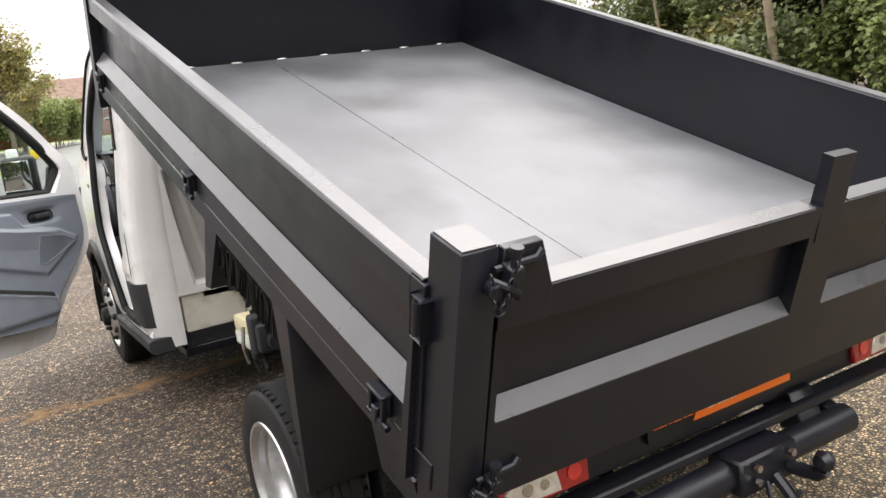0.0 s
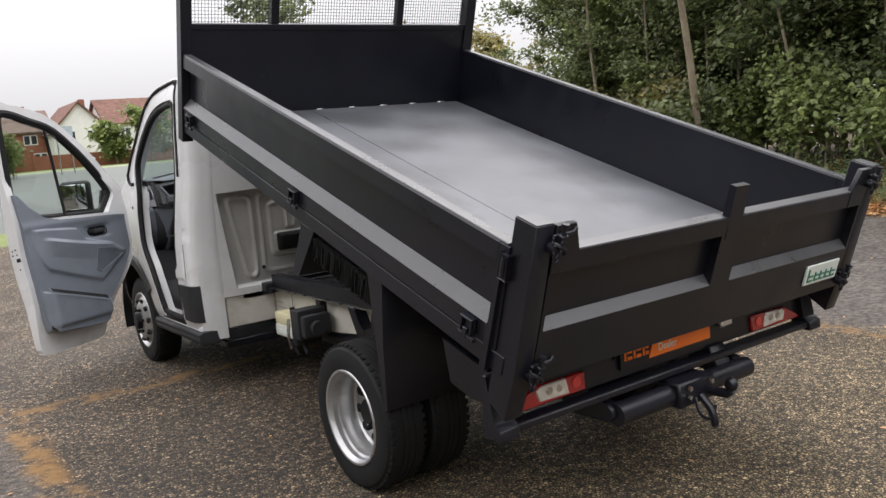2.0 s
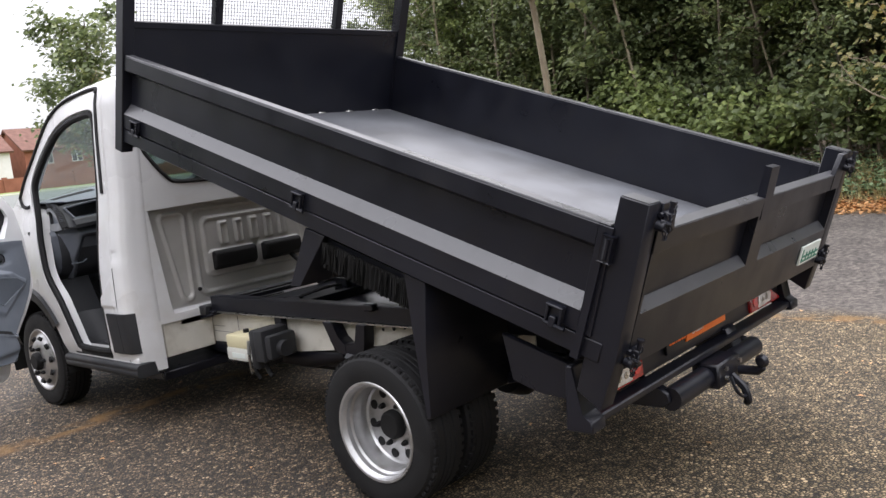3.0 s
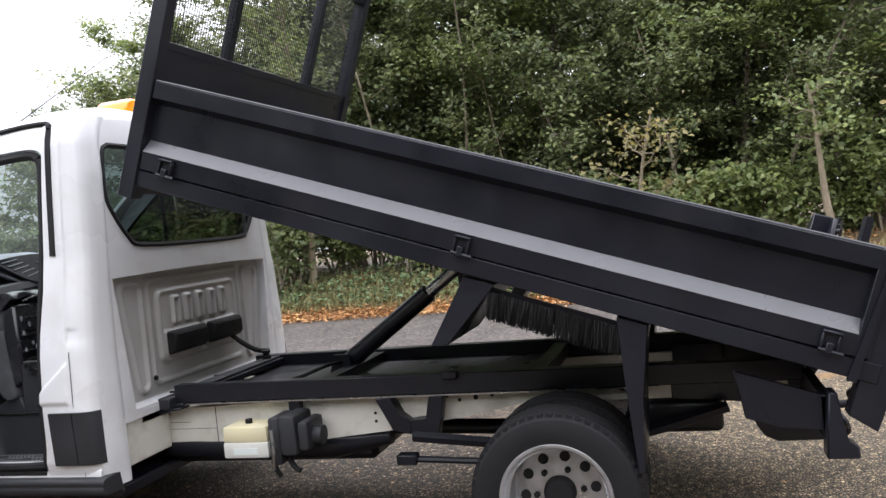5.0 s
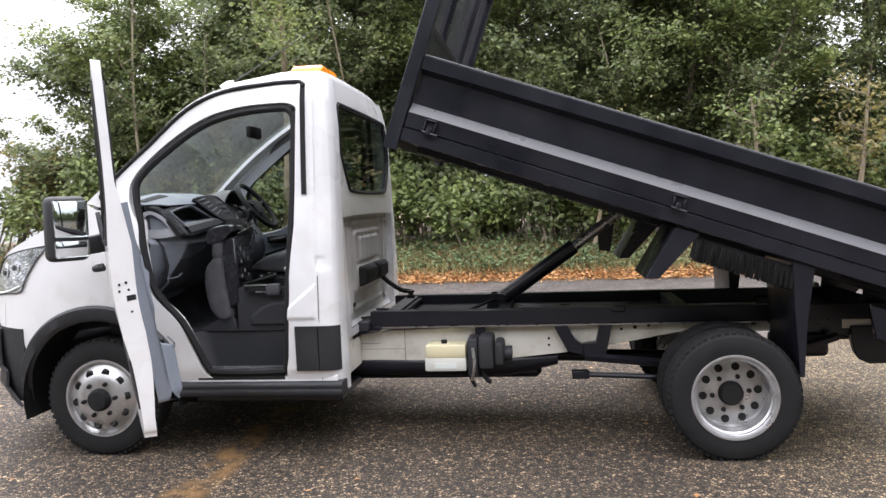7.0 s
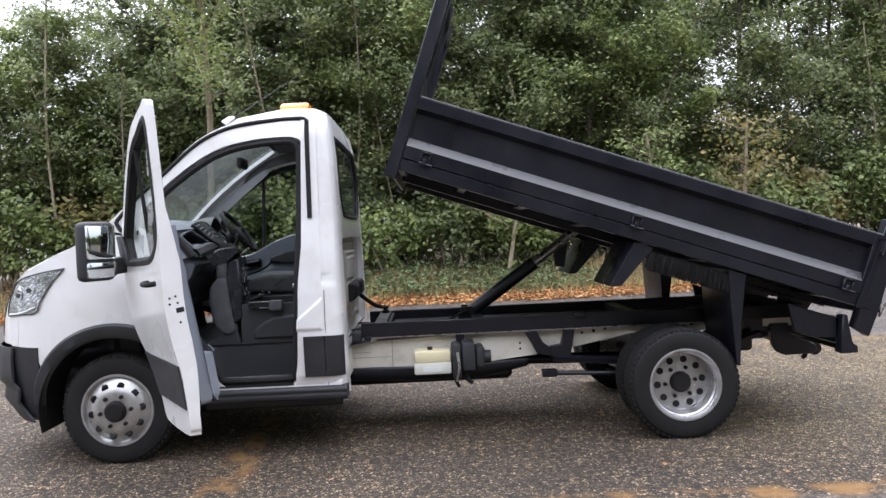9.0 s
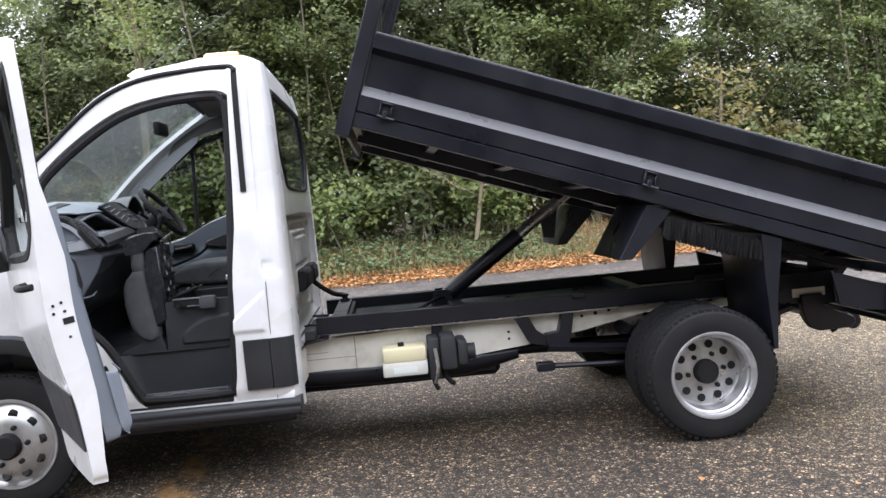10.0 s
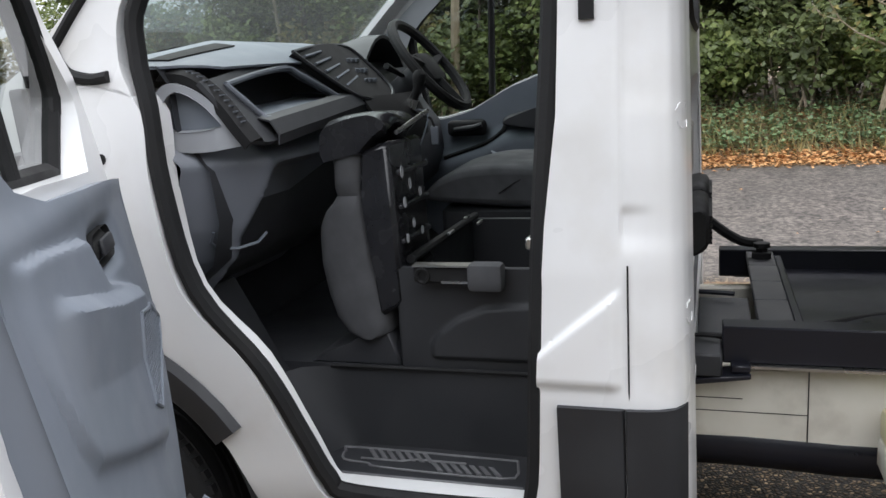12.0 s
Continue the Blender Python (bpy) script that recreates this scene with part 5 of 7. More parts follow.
    # rear face with window and recessed bulkhead
    outer = line2([(-0.80, 0.645), (-0.80, 1.0), (-0.785, 1.35), (-0.765, 1.6), (-0.73, 2.0), (-0.69, 2.08), (-0.62, 2.12), (0.0, 2.14), (0.62, 2.12), (0.69, 2.08), (0.73, 2.0), (0.765, 1.6), (0.785, 1.35), (0.80, 1.0), (0.80, 0.645)], 3)
    win = line2([(-0.66, 1.99), (0.0, 1.995), (0.66, 1.99), (0.71, 1.95), (0.735, 1.75), (0.70, 1.655), (0.60, 1.53), (0.50, 1.488), (0.0, 1.48), (-0.50, 1.488), (-0.60, 1.53), (-0.70, 1.655), (-0.735, 1.75), (-0.71, 1.95), (-0.66, 1.99)], 3)[:-1]
    pan = [(-0.765, 1.345), (-0.4, 1.352), (0.0, 1.355), (0.4, 1.352), (0.765, 1.345), (0.70, 0.68), (-0.70, 0.68)]
    def back_y(x, z):
        return back_line(z) + 0.002
    bm = filled(outer, (win, pan), 1)
    for v in bm.verts:
        v.co = (v.co.x, back_y(v.co.x, v.co.y), v.co.y)
    bmesh.ops.solidify(bm, geom=bm.faces[:], thickness=0.012)
    part("rear_panel", bm, M_WHITE, truck, "white painted cab rear panel")
    bm = filled(win, (), 1)
    for v in bm.verts:
        v.co = (v.co.x, back_y(v.co.x, v.co.y) + 0.012, v.co.y)
    ob = part("rear_window", bm, M_TINT, truck, "dark tinted rear window with a black border")
    part("rear_window_seal", tube([(x, back_y(x, z) + 0.004, z) for x, z in win + win[:1]], 0.014, 6), M_RUBBER, truck)
    # bulkhead sheet with its pressings
    bm = bmesh.new()
    nx, nz = 210, 110
    rows = []
    def press(x, z):
        """Depth of the pressed relief."""
        d = 0.0
        def raised(x0, x1, z0, z1, r, h, e=0.009):
            dx, dz = max(x0 + r - x, 0, x - x1 + r), max(z0 + r - z, 0, z - z1 + r)
            q = math.hypot(dx, dz) - r
            return h * min(max(-q / e, 0), 1)
        for sx in (-1, 1):
            a0, a1 = sorted((sx * (0.70 - 0.10 * max(0, (1.3 - z) / 0.58)), sx * 0.50))
            d -= raised(a0, a1, 0.72, 1.305, 0.05, 0.016)
            d += raised(a0 + 0.022, a1 - 0.022, 0.745, 1.285, 0.04, 0.016)
        d -= raised(-0.47, 0.47, 0.74, 1.315, 0.05, 0.012)
        d += raised(-0.445, 0.445, 0.765, 1.295, 0.05, 0.012)
        d -= raised(-0.40, 0.40, 0.85, 1.245, 0.05, 0.020)
        d += raised(-0.375, 0.375, 0.87, 1.225, 0.04, 0.008)
        for k in range(5):
            xc = -0.24 + 0.12 * k
            d -= raised(xc - 0.036, xc + 0.036, 1.04, 1.205, 0.018, 0.020)
            d += raised(xc - 0.022, xc + 0.022, 1.04, 1.185, 0.012, 0.010)
        d -= raised(-0.375, -0.01, 0.875, 1.025, 0.03, 0.014)
        d -= raised(0.01, 0.375, 0.875, 1.025, 0.03, 0.014)
        return d
    for z in np.linspace(0.66, 1.36, nz):
        rows.append([(x, 2.142 + press(x, z) - 0.05 * max(0, (0.72 - z) / 0.06) ** 2 * 0.5, z) for x in np.linspace(-0.765, 0.765, nx)])
    add_grid(bm, rows)
    edge = line2([(-0.70, 0.68), (-0.765, 1.345), (-0.4, 1.352), (0.0, 1.355), (0.4, 1.352), (0.765, 1.345), (0.70, 0.68)], 3)
    part("bulkhead_flange", sheet([[(x * k, back_line(z) + 0.004 + (2.146 - back_line(z)) * q, z - 0.02 * q) for k, q in ((1.0, 0.0), (0.985, 0.15), (0.955, 0.9), (0.94, 1.0))] for x, z in edge]), M_WHITE, truck, "white sloping edge round the pressed bulkhead")
    part("bulkhead", bm, M_PANEL, truck, "pressed steel bulkhead below the rear window, its shade painted in as grey", angle=60)
    for x0, x1 in ((-0.355, -0.035), (0.035, 0.345)):
        bm = bmesh.new()
        add_prism(bm, [(2.14, 0.885), (2.085, 0.895), (2.06, 0.92), (2.06, 1.0), (2.08, 1.02), (2.14, 1.01)], "x", x0, x1, 0.01)
        for k in range(6):
            add_box(bm, x0 + 0.015, x1 - 0.015, 2.054, 2.063, 0.922 + k * 0.0135, 0.928 + k * 0.0135)
        part("air_vent", bm, M_RUBBER, truck, "black slatted air vent")
    bm = bmesh.new()
    add_grid(bm, [[(x, y, z) for x in np.linspace(-0.7, 0.7, 9)] for y, z in ((2.13, 0.70), (2.122, 0.678), (2.108, 0.668), (2.09, 0.664))])
    part("bulkhead_lip", bm, M_WHITE, truck)
    bm = bmesh.new()
    add_tube(bm, [(-0.474, 2.128, 0.792), (-0.474, 2.118, 0.792)], 0.013, 10)
    part("drain_grommet", bm, M_RUBBER, truck)
    part("cable_loom", tube(smooth_line([(0.25, 2.12, 0.93), (0.27, 2.05, 0.86), (0.3, 1.97, 0.80), (0.34, 1.9, 0.78)]), 0.016, 8), M_RUBBER, truck)
    # beacon and aerial
    bm = bmesh.new()
    add_prism(bm, [(-0.17, 2.225), (0.32, 2.225), (0.30, 2.295), (0.25, 2.32), (-0.10, 2.32), (-0.15, 2.295)], "y", 2.36, 2.56, 0.012)
    part("beacon_bar", bm, M_AMBER, truck, "amber plastic beacon light bar")
    part("aerial", tube([(-0.53, 2.80, 2.17), (-0.42, 2.56, 2.345), (-0.312, 2.329, 2.513)], [0.0035, 0.0025, 0.002], 6), M_PLASTIC, truck)
    part("aerial_base", tube([(-0.55, 2.86, 2.12), (-0.54, 2.825, 2.155), (-0.53, 2.80, 2.17)], [0.035, 0.025, 0.012], 10), M_WHITE, truck)


cab_shell()
# unseen trays added low under the cab to deepen the ground's shade
part("shade_tray", box(-0.80, 0.80, 2.14, 3.02, 0.27, 0.33, 0.01), M_BLACK, truck)
part("front_shade_tray", box(-0.6, 0.6, 3.02, 4.25, 0.22, 0.36, 0.03), M_BLACK, truck)


# ---- the open passenger door ----
DOOR = Matrix(((-0.866, 0.5, 0, -1.03), (-0.5, -0.866, 0, 3.335), (0, 0, 1, 0), (0, 0, 0, 1)))
# local: x from the hinge to the latch edge, y inwards (towards the rear), z up


def cab_door(parent, m):
    """A front door: white shell with a framed window, grey inner trim, pockets, handles."""
    outline = line2([(0.02, 1.22), (0.03, 1.42)], 1) + line2([(0.03, 1.44), (0.25, 1.72), (0.52, 1.955), (0.70, 2.025), (0.86, 2.06), (0.97, 2.085), (0.995, 1.98), (1.0, 1.4), (1.0, 0.9), (1.0, 0.46), (0.985, 0.38), (0.95, 0.36), (0.70, 0.355), (0.50, 0.365), (0.44, 0.40), (0.39, 0.50), (0.27, 0.64), (0.14, 0.78), (0.06, 0.89), (0.025, 1.02), (0.02, 1.22)], 4)[:-1]
    hole = line2([(0.12, 1.36), (0.12, 1.43), (0.30, 1.66), (0.52, 1.865), (0.70, 1.935), (0.85, 1.985), (0.93, 1.97), (0.945, 1.80), (0.95, 1.50), (0.93, 1.36), (0.80, 1.28), (0.55, 1.26), (0.20, 1.25)], 4)
    def shell_y(x, z):
        return -0.02 - 0.045 * math.exp(-((z - 0.95) / 0.35) ** 2) + 0.09 * max(0, z - 1.3) - 0.035 * max(0, (0.7 - z) / 0.3)
    bm = filled(outline, (hole,), 1)
    for v in bm.verts:
        v.co = (v.co.x, shell_y(v.co.x, v.co.y), v.co.y)
    bmesh.ops.recalc_face_normals(bm, faces=bm.faces)
    if sum(f.normal.y for f in bm.faces) > 0:
        bmesh.ops.reverse_faces(bm, faces=bm.faces[:])
    bmesh.ops.solidify(bm, geom=bm.faces[:], thickness=0.10)
    for v in bm.verts:
        if v.co.y > shell_y(v.co.x, v.co.z) + 0.05:
            v.co.y -= 0.045 * min(1, max(0, (0.85 - v.co.z) / 0.4)) + 0.06 * min(1, max(0, (v.co.z - 1.25) / 0.3))
    door = part("passenger_door", bm, M_WHITE, parent, "white front door, standing open, with a grey inner trim")
    door.matrix_basis = m @ pose(0, 0, 1.05) @ pose(0, 0, 0, 8.5) @ pose(0, 0, -1.05)
    part("door_lower_trim", sheet([[(x, shell_y(x, z) - 0.008, z) for x in np.linspace(0.40 - 0.85 * (z - 0.5), 0.985, 5)] for z in (0.50, 0.6, 0.73)], 0.008), M_PLASTIC, door)
    # glass and frame seal
    bm = filled(hole, (), 1)
    for v in bm.verts:
        v.co = (v.co.x, shell_y(v.co.x, v.co.y) + 0.035, v.co.y)
    ob = part("door_glass", bm, M_GLASS, door, "clear door glass")
    ob.visible_shadow = False
    part("glass_seal", tube([(x, shell_y(x, z) + 0.022, z) for x, z in hole + hole[:1]], 0.030, 8), M_RUBBER, door)
    part("quarter_bar", tube([(0.555, 0.02, 1.27), (0.57, 0.045, 1.89)], 0.012, 6), M_RUBBER, door)
    # inner trim with relief: a swept-up shoulder, an armrest, a bottle pocket
    trim = line2([(0.085, 1.205), (0.20, 1.215), (0.45, 1.225), (0.66, 1.235), (0.78, 1.265), (0.88, 1.345), (0.945, 1.43)], 4) + line2([(0.972, 1.44), (0.968, 1.2), (0.965, 0.95), (0.962, 0.72), (0.955, 0.54), (0.92, 0.49), (0.70, 0.47), (0.53, 0.462), (0.485, 0.49), (0.44, 0.585), (0.32, 0.70), (0.20, 0.82), (0.12, 0.93), (0.095, 1.03), (0.085, 1.19)], 4)
    def soft(v, w):
        return 1 / (1 + math.exp(-max(-40, min(40, v / w))))
    def trim_y(x, z):
        y = 0.080 + 0.012 * min(1, max(0, (1.22 - z) / 0.5))
        # the raised panel, bounded above by a stepped crease and below by a swept one
        up = curve_at([(0.15, 0.94), (0.22, 0.975), (0.27, 1.012), (0.50, 1.075), (0.55, 1.156), (0.81, 1.182), (0.93, 1.185)], x)[0]
        lo = curve_at([(0.14, 0.96), (0.19, 0.915), (0.44, 0.757), (0.54, 0.79), (0.70, 0.845), (0.856, 0.905), (0.885, 0.95), (0.93, 1.15)], x)[0]
        y += 0.016 * soft(up - z, 0.0025) * soft(z - lo, 0.005) * soft(x - 0.16, 0.01) * soft(0.90 - x, 0.008)
        # armrest ridge that fades out below
        arm = curve_at([(0.28, 0.995), (0.55, 1.04), (0.81, 1.10)], x)[0]
        fade = max(0, 1 - (arm - z) / 0.11) if z < arm else max(0, 1 - (z - arm) / 0.025)
        y += 0.020 * fade * soft(x - 0.31, 0.015) * soft(0.82 - x, 0.015)
        # the hollow round the handle
        y -= 0.022 * math.exp(-(((x - 0.36) / 0.105) ** 4 + ((z - 1.115) / 0.042) ** 4))
        # bottle pocket
        mouth = 0.64 + 0.307 * (x - 0.45)
        y += 0.06 * soft(mouth - 0.026 - z, 0.003) * soft(x - 0.43 - 0.1 * max(0, z - 0.5), 0.012) * soft(0.935 - x, 0.008)
        y -= 0.02 * soft(0.515 - z, 0.006)
        y += 0.008 * math.exp(-((z - 1.21) / 0.03) ** 2)
        return y
    low = [(0.085, 1.18), (0.095, 1.03), (0.12, 0.93), (0.20, 0.82), (0.32, 0.70), (0.44, 0.585), (0.485, 0.49), (0.53, 0.462), (0.70, 0.47), (0.92, 0.49), (0.955, 0.54), (0.972, 0.62)]
    high = [(0.085, 1.205), (0.20, 1.215), (0.45, 1.225), (0.66, 1.235), (0.78, 1.265), (0.88, 1.345), (0.945, 1.43), (0.972, 1.44)]
    rows = []
    for x in np.linspace(0.085, 0.972, 130):
        a, b = curve_at(low, x)[0], curve_at(high, x)[0]
        rows.append([(x, trim_y(x, a + (b - a) * k), a + (b - a) * k) for k in np.linspace(0, 1, 150)])
    bm = sheet(rows)
    part("door_trim", bm, M_GREY, door, "blue-grey moulded plastic door trim", angle=22)
    part("trim_edge", sheet([[(x, trim_y(x, z), z), (x, 0.03, z)] for x, z in trim + trim[:1]]), M_GREY, door)
    mouth_at = lambda x: 0.643 + 0.307 * (x - 0.45)  # noqa: E731
    # black sheet in place of the shade inside the pocket
    part("door_pocket", sheet([[(x, 0.116 if k else 0.110, mouth_at(x) + d) for x in np.linspace(0.45, 0.90, 10)] for k, d in enumerate((0.004, -0.012, -0.03))], 0.002), M_DARKHOLE, door, "dark sheet for the shade in the door pocket's mouth")
    part("pocket_lip", tube([(0.448, 0.13, mouth_at(0.448) - 0.01), (0.455, 0.153, mouth_at(0.455) - 0.036)] + [(x, 0.158, mouth_at(x) - 0.034) for x in (0.55, 0.7, 0.85)] + [(0.925, 0.153, mouth_at(0.92) - 0.03), (0.935, 0.13, mouth_at(0.92) + 0.006)], 0.004, 6), M_GREY, door)
    ob = part("inner_handle", box(0.275, 0.445, 0.05, 0.076, 1.085, 1.145, 0.028, 4), M_RUBBER, door, "black inner door handle in its dish")
    part("handle_lever", box(0.30, 0.40, 0.076, 0.086, 1.10, 1.130, 0.005, 2), M_DASH, ob)
    # speaker grille: a rim and fine ribs
    rim = [(0.43, 0.992), (0.26, 0.968), (0.195, 0.922), (0.44, 0.818), (0.478, 0.84)]
    rim_line = [(a[0] + (b[0] - a[0]) * k / 6, a[1] + (b[1] - a[1]) * k / 6) for a, b in zip(rim, rim[1:] + rim[:1]) for k in range(6)]
    bm = bmesh.new()
    add_tube(bm, [(x, trim_y(x, z) + 0.002, z) for x, z in rim_line + rim_line[:1]], 0.0035, 6)
    for k in range(1, 24):
        t = k / 24
        z = 0.992 - 0.172 * t
        x0 = curve_at([(0.818, 0.44), (0.84, 0.41), (0.922, 0.195), (0.968, 0.26), (0.992, 0.43)], z)[0]
        x1 = curve_at([(0.818, 0.44), (0.84, 0.478), (0.992, 0.43)], z)[0]
        if x1 - x0 > 0.02:
            add_tube(bm, [(x, trim_y(x, z) + 0.001, z) for x in np.linspace(x0 + 0.004, x1 - 0.004, 8)], 0.0022, 4)
    part("speaker_grille", bm, M_GREY, door, "ribbed speaker grille")
    # shut face with latch, bolts
    bm = bmesh.new()
    add_box(bm, 0.997, 1.004, -0.01, 0.03, 1.00, 1.025)
    part("door_latch", bm, M_DARKHOLE, door)
    for yy, zz in ((-0.03, 1.08), (0.0, 1.085), (-0.035, 1.05), (0.005, 1.05), (0.0, 0.95)):
        part("latch_bolt", tube([(0.995, yy, zz), (1.004, yy, zz)], 0.006, 8), M_DARKHOLE, door)
    bm = bmesh.new()
    add_tube(bm, smooth_line([(0.80, -0.075, 1.165), (0.82, -0.11, 1.165), (0.93, -0.11, 1.165), (0.96, -0.075, 1.165)]), 0.014, 8)
    part("outer_handle", bm, M_RUBBER, door, "black outer door handle")
    part("mirror_arm", box(0.03, 0.12, -0.24, -0.02, 1.20, 1.30, 0.02, 2), M_PLASTIC, door)
    part("mirror_sail", prism([(0.03, 1.24), (0.04, 1.42), (0.13, 1.42), (0.2, 1.24)], "y", -0.055, -0.03, 0.004), M_PLASTIC, door)
    return door


door = cab_door(truck, DOOR)


def mirror(parent, m, label):
    """A tall two-pane wing mirror in a black shell."""
    bm = bmesh.new()
    add_box(bm, -0.11, 0.11, -0.06, 0.03, -0.17, 0.17, 0.035, 3)
    ob = part("wing_mirror", bm, M_PLASTIC, parent, label)
    ob.matrix_basis = m
    part("mirror_pane", box(-0.092, 0.092, -0.066, -0.06, -0.045, 0.15, 0.012, 2), M_MIRROR, ob, "mirror glass")
    part("wide_angle_pane", box(-0.092, 0.092, -0.066, -0.06, -0.15, -0.06, 0.012, 2), M_MIRROR, ob)
    return ob


mirror(truck, pose(-1.335, 3.46, 1.325, 0, 0, -32), "black wing mirror with two panes on the open door")

# far door, closed
def waist(y):
    return curve_at([(2.3, 1.385), (2.68, 1.372), (2.85, 1.315), (3.02, 1.225), (3.15, 1.195), (3.4, 1.19)], y)[0]
rows = [[(half_width(y, z) - 0.002, y, z) for y, z in ((y, 0.46 + (waist(y) + 0.012 - 0.46) * k) for y in np.linspace(2.33, 3.40, 18))] for k in np.linspace(0, 1, 8)]
part("driver_door", sheet(rows, 0.05), M_WHITE, truck, "white closed driver's door")
def far_trim(y, z):
    arm = curve_at([(2.3, 1.15), (2.75, 1.148), (2.87, 1.135), (2.956, 1.089), (3.107, 1.042), (3.3, 1.03)], y)[0]
    return (half_width(y, z) - 0.075 - 0.05 / (1 + math.exp((z - arm) / 0.008)) * min(1, max(0, (z - 0.8) / 0.2)), y, z)
rows = [[far_trim(y, 0.5 + (waist(y) - 0.5) * k) for y in np.linspace(2.33, 3.30, 24)] for k in np.linspace(0, 1, 40)]
part("driver_door_trim", sheet(rows), M_GREY, truck, "grey inner trim of the driver's door")
bm = bmesh.new()
add_box(bm, 0.865, 0.91, 2.95, 3.12, 1.125, 1.193, 0.021, 3)
far_handle = part("driver_door_handle", bm, M_RUBBER, truck)
part("handle_lever", tube([(0.862, 3.085, 1.155), (0.858, 3.0, 1.162), (0.86, 2.965, 1.172)], [0.008, 0.011, 0.010], 8), M_DASH, far_handle)
part("armrest_seam", tube(smooth_line([(far_trim(y, z)[0] - 0.012, y, z) for y, z in ((3.14, 1.036), (3.107, 1.046), (2.956, 1.093), (2.888, 1.136), (2.868, 1.165))]), 0.009, 6), M_RUBBER, truck)
part("driver_armrest", prism([(2.42, 1.26), (2.62, 1.25), (2.734, 1.231), (2.85, 1.206), (2.876, 1.185), (2.866, 1.16), (2.737, 1.15), (2.42, 1.15)], "x", 0.83, 0.92, 0.012), M_DASH, truck)
ring = line2([(2.33, 1.38), (2.345, 1.93), (2.64, 1.95), (2.86, 1.89), (3.08, 1.745), (3.33, 1.50), (3.40, 1.19), (3.15, 1.19), (3.02, 1.22), (2.85, 1.31), (2.68, 1.37)], 3)
bm = filled(ring, (), 1)
for v in bm.verts:
    v.co = (half_width(v.co.x, v.co.y) - 0.03, v.co.x, v.co.y)
ob = part("driver_window", bm, M_GLASS, truck, "clear driver's window")
ob.visible_shadow = False
part("window_bar", tube([(0.93, 2.93, 1.29), (0.89, 2.90, 1.86)], 0.014, 6), M_RUBBER, truck)

# ---- inside the cab ----
rows = [[(s * (half_width(y, 2.05) - 0.04), y, 2.05 + 0.075 * (1 - abs(s) ** 4)) for s in np.linspace(-1, 1, 13)] for y in (2.17, 2.2, 2.26, 2.42, 2.6, 2.76)]
part("headlining", sheet(rows), M_LINER, truck, "dark grey headlining")
part("cab_floor", box(-0.655, 0.93, 2.10, 3.45, 0.60, 0.672), M_DASH, truck, "black rubber cab floor")
part("toe_board", prism([(3.40, 0.62), (3.52, 0.62), (3.6, 1.2), (3.5, 1.2)], "x", -0.80, 0.80), M_DASH, truck)
well = part("step_well", box(-0.93, -0.64, 2.42, 2.98, 0.44, 0.46), M_PLASTIC, truck, "black plastic entry step")
bm = bmesh.new()
# riser with rounded ends that sweeps up to the wheel arch
bend = [(-0.93, 2.392), (-0.78, 2.40), (-0.70, 2.425), (-0.672, 2.47), (-0.668, 2.60), (-0.668, 2.80), (-0.672, 2.92), (-0.70, 2.965), (-0.78, 2.99), (-0.93, 3.0)]
rows = []
for k, (x, y) in enumerate(bend):
    lean = max(0, (y - 2.88) / 0.12)
    rows.append([(x, y + lean * (z - 0.46) * 0.62, z) for z in (0.455, 0.475, 0.52, 0.6, 0.66, 0.674)])
add_grid(bm, rows)
add_prism(bm, [(2.98, 0.445), (3.03, 0.445), (3.33, 0.90), (3.25, 0.90), (3.13, 0.675)], "x", -0.93, -0.66)
add_box(bm, -0.93, -0.66, 2.37, 2.392, 0.445, 0.7)
part("step_riser", bm, M_PLASTIC, well, angle=60)
part("riser_lip", tube([(-0.672, 2.41, 0.674), (-0.672, 2.7, 0.674), (-0.676, 2.985, 0.674)], 0.006, 6), M_RUBBER, well)
bm = bmesh.new()
border = line2([(-0.70, 2.50), (-0.695, 2.92), (-0.715, 2.945), (-0.765, 2.93), (-0.775, 2.86), (-0.79, 2.82), (-0.795, 2.52), (-0.76, 2.485)], 3)
add_tube(bm, [(x, y, 0.461) for x, y in border + border[:1]], 0.0035, 5)
add_tube(bm, [(-0.735, 2.62, 0.461), (-0.735, 2.75, 0.461), (-0.75, 2.78, 0.461), (-0.75, 2.89, 0.461)], 0.003, 5)
for k in range(7):
    y0 = 2.52 + 0.024 * k
    add_prism(bm, [(-0.785, y0), (-0.745, y0 + 0.03), (-0.745, y0 + 0.042), (-0.785, y0 + 0.012)], "z", 0.459, 0.4635)
for k in range(7):
    y0 = 2.70 + 0.024 * k
    add_prism(bm, [(-0.745, y0), (-0.705, y0 + 0.03), (-0.705, y0 + 0.042), (-0.745, y0 + 0.012)], "z", 0.459, 0.4635)
for k in range(3):
    add_box(bm, -0.834 - 0.022 * k, -0.826 - 0.022 * k, 2.46, 2.94, 0.458, 0.4635, 0.002)
part("tread_plate", bm, M_TREAD, well, "worn grey tread pattern")
part("step_edge", box(-0.955, -0.905, 2.42, 2.92, 0.445, 0.468, 0.008, 2), M_PLASTIC, well)

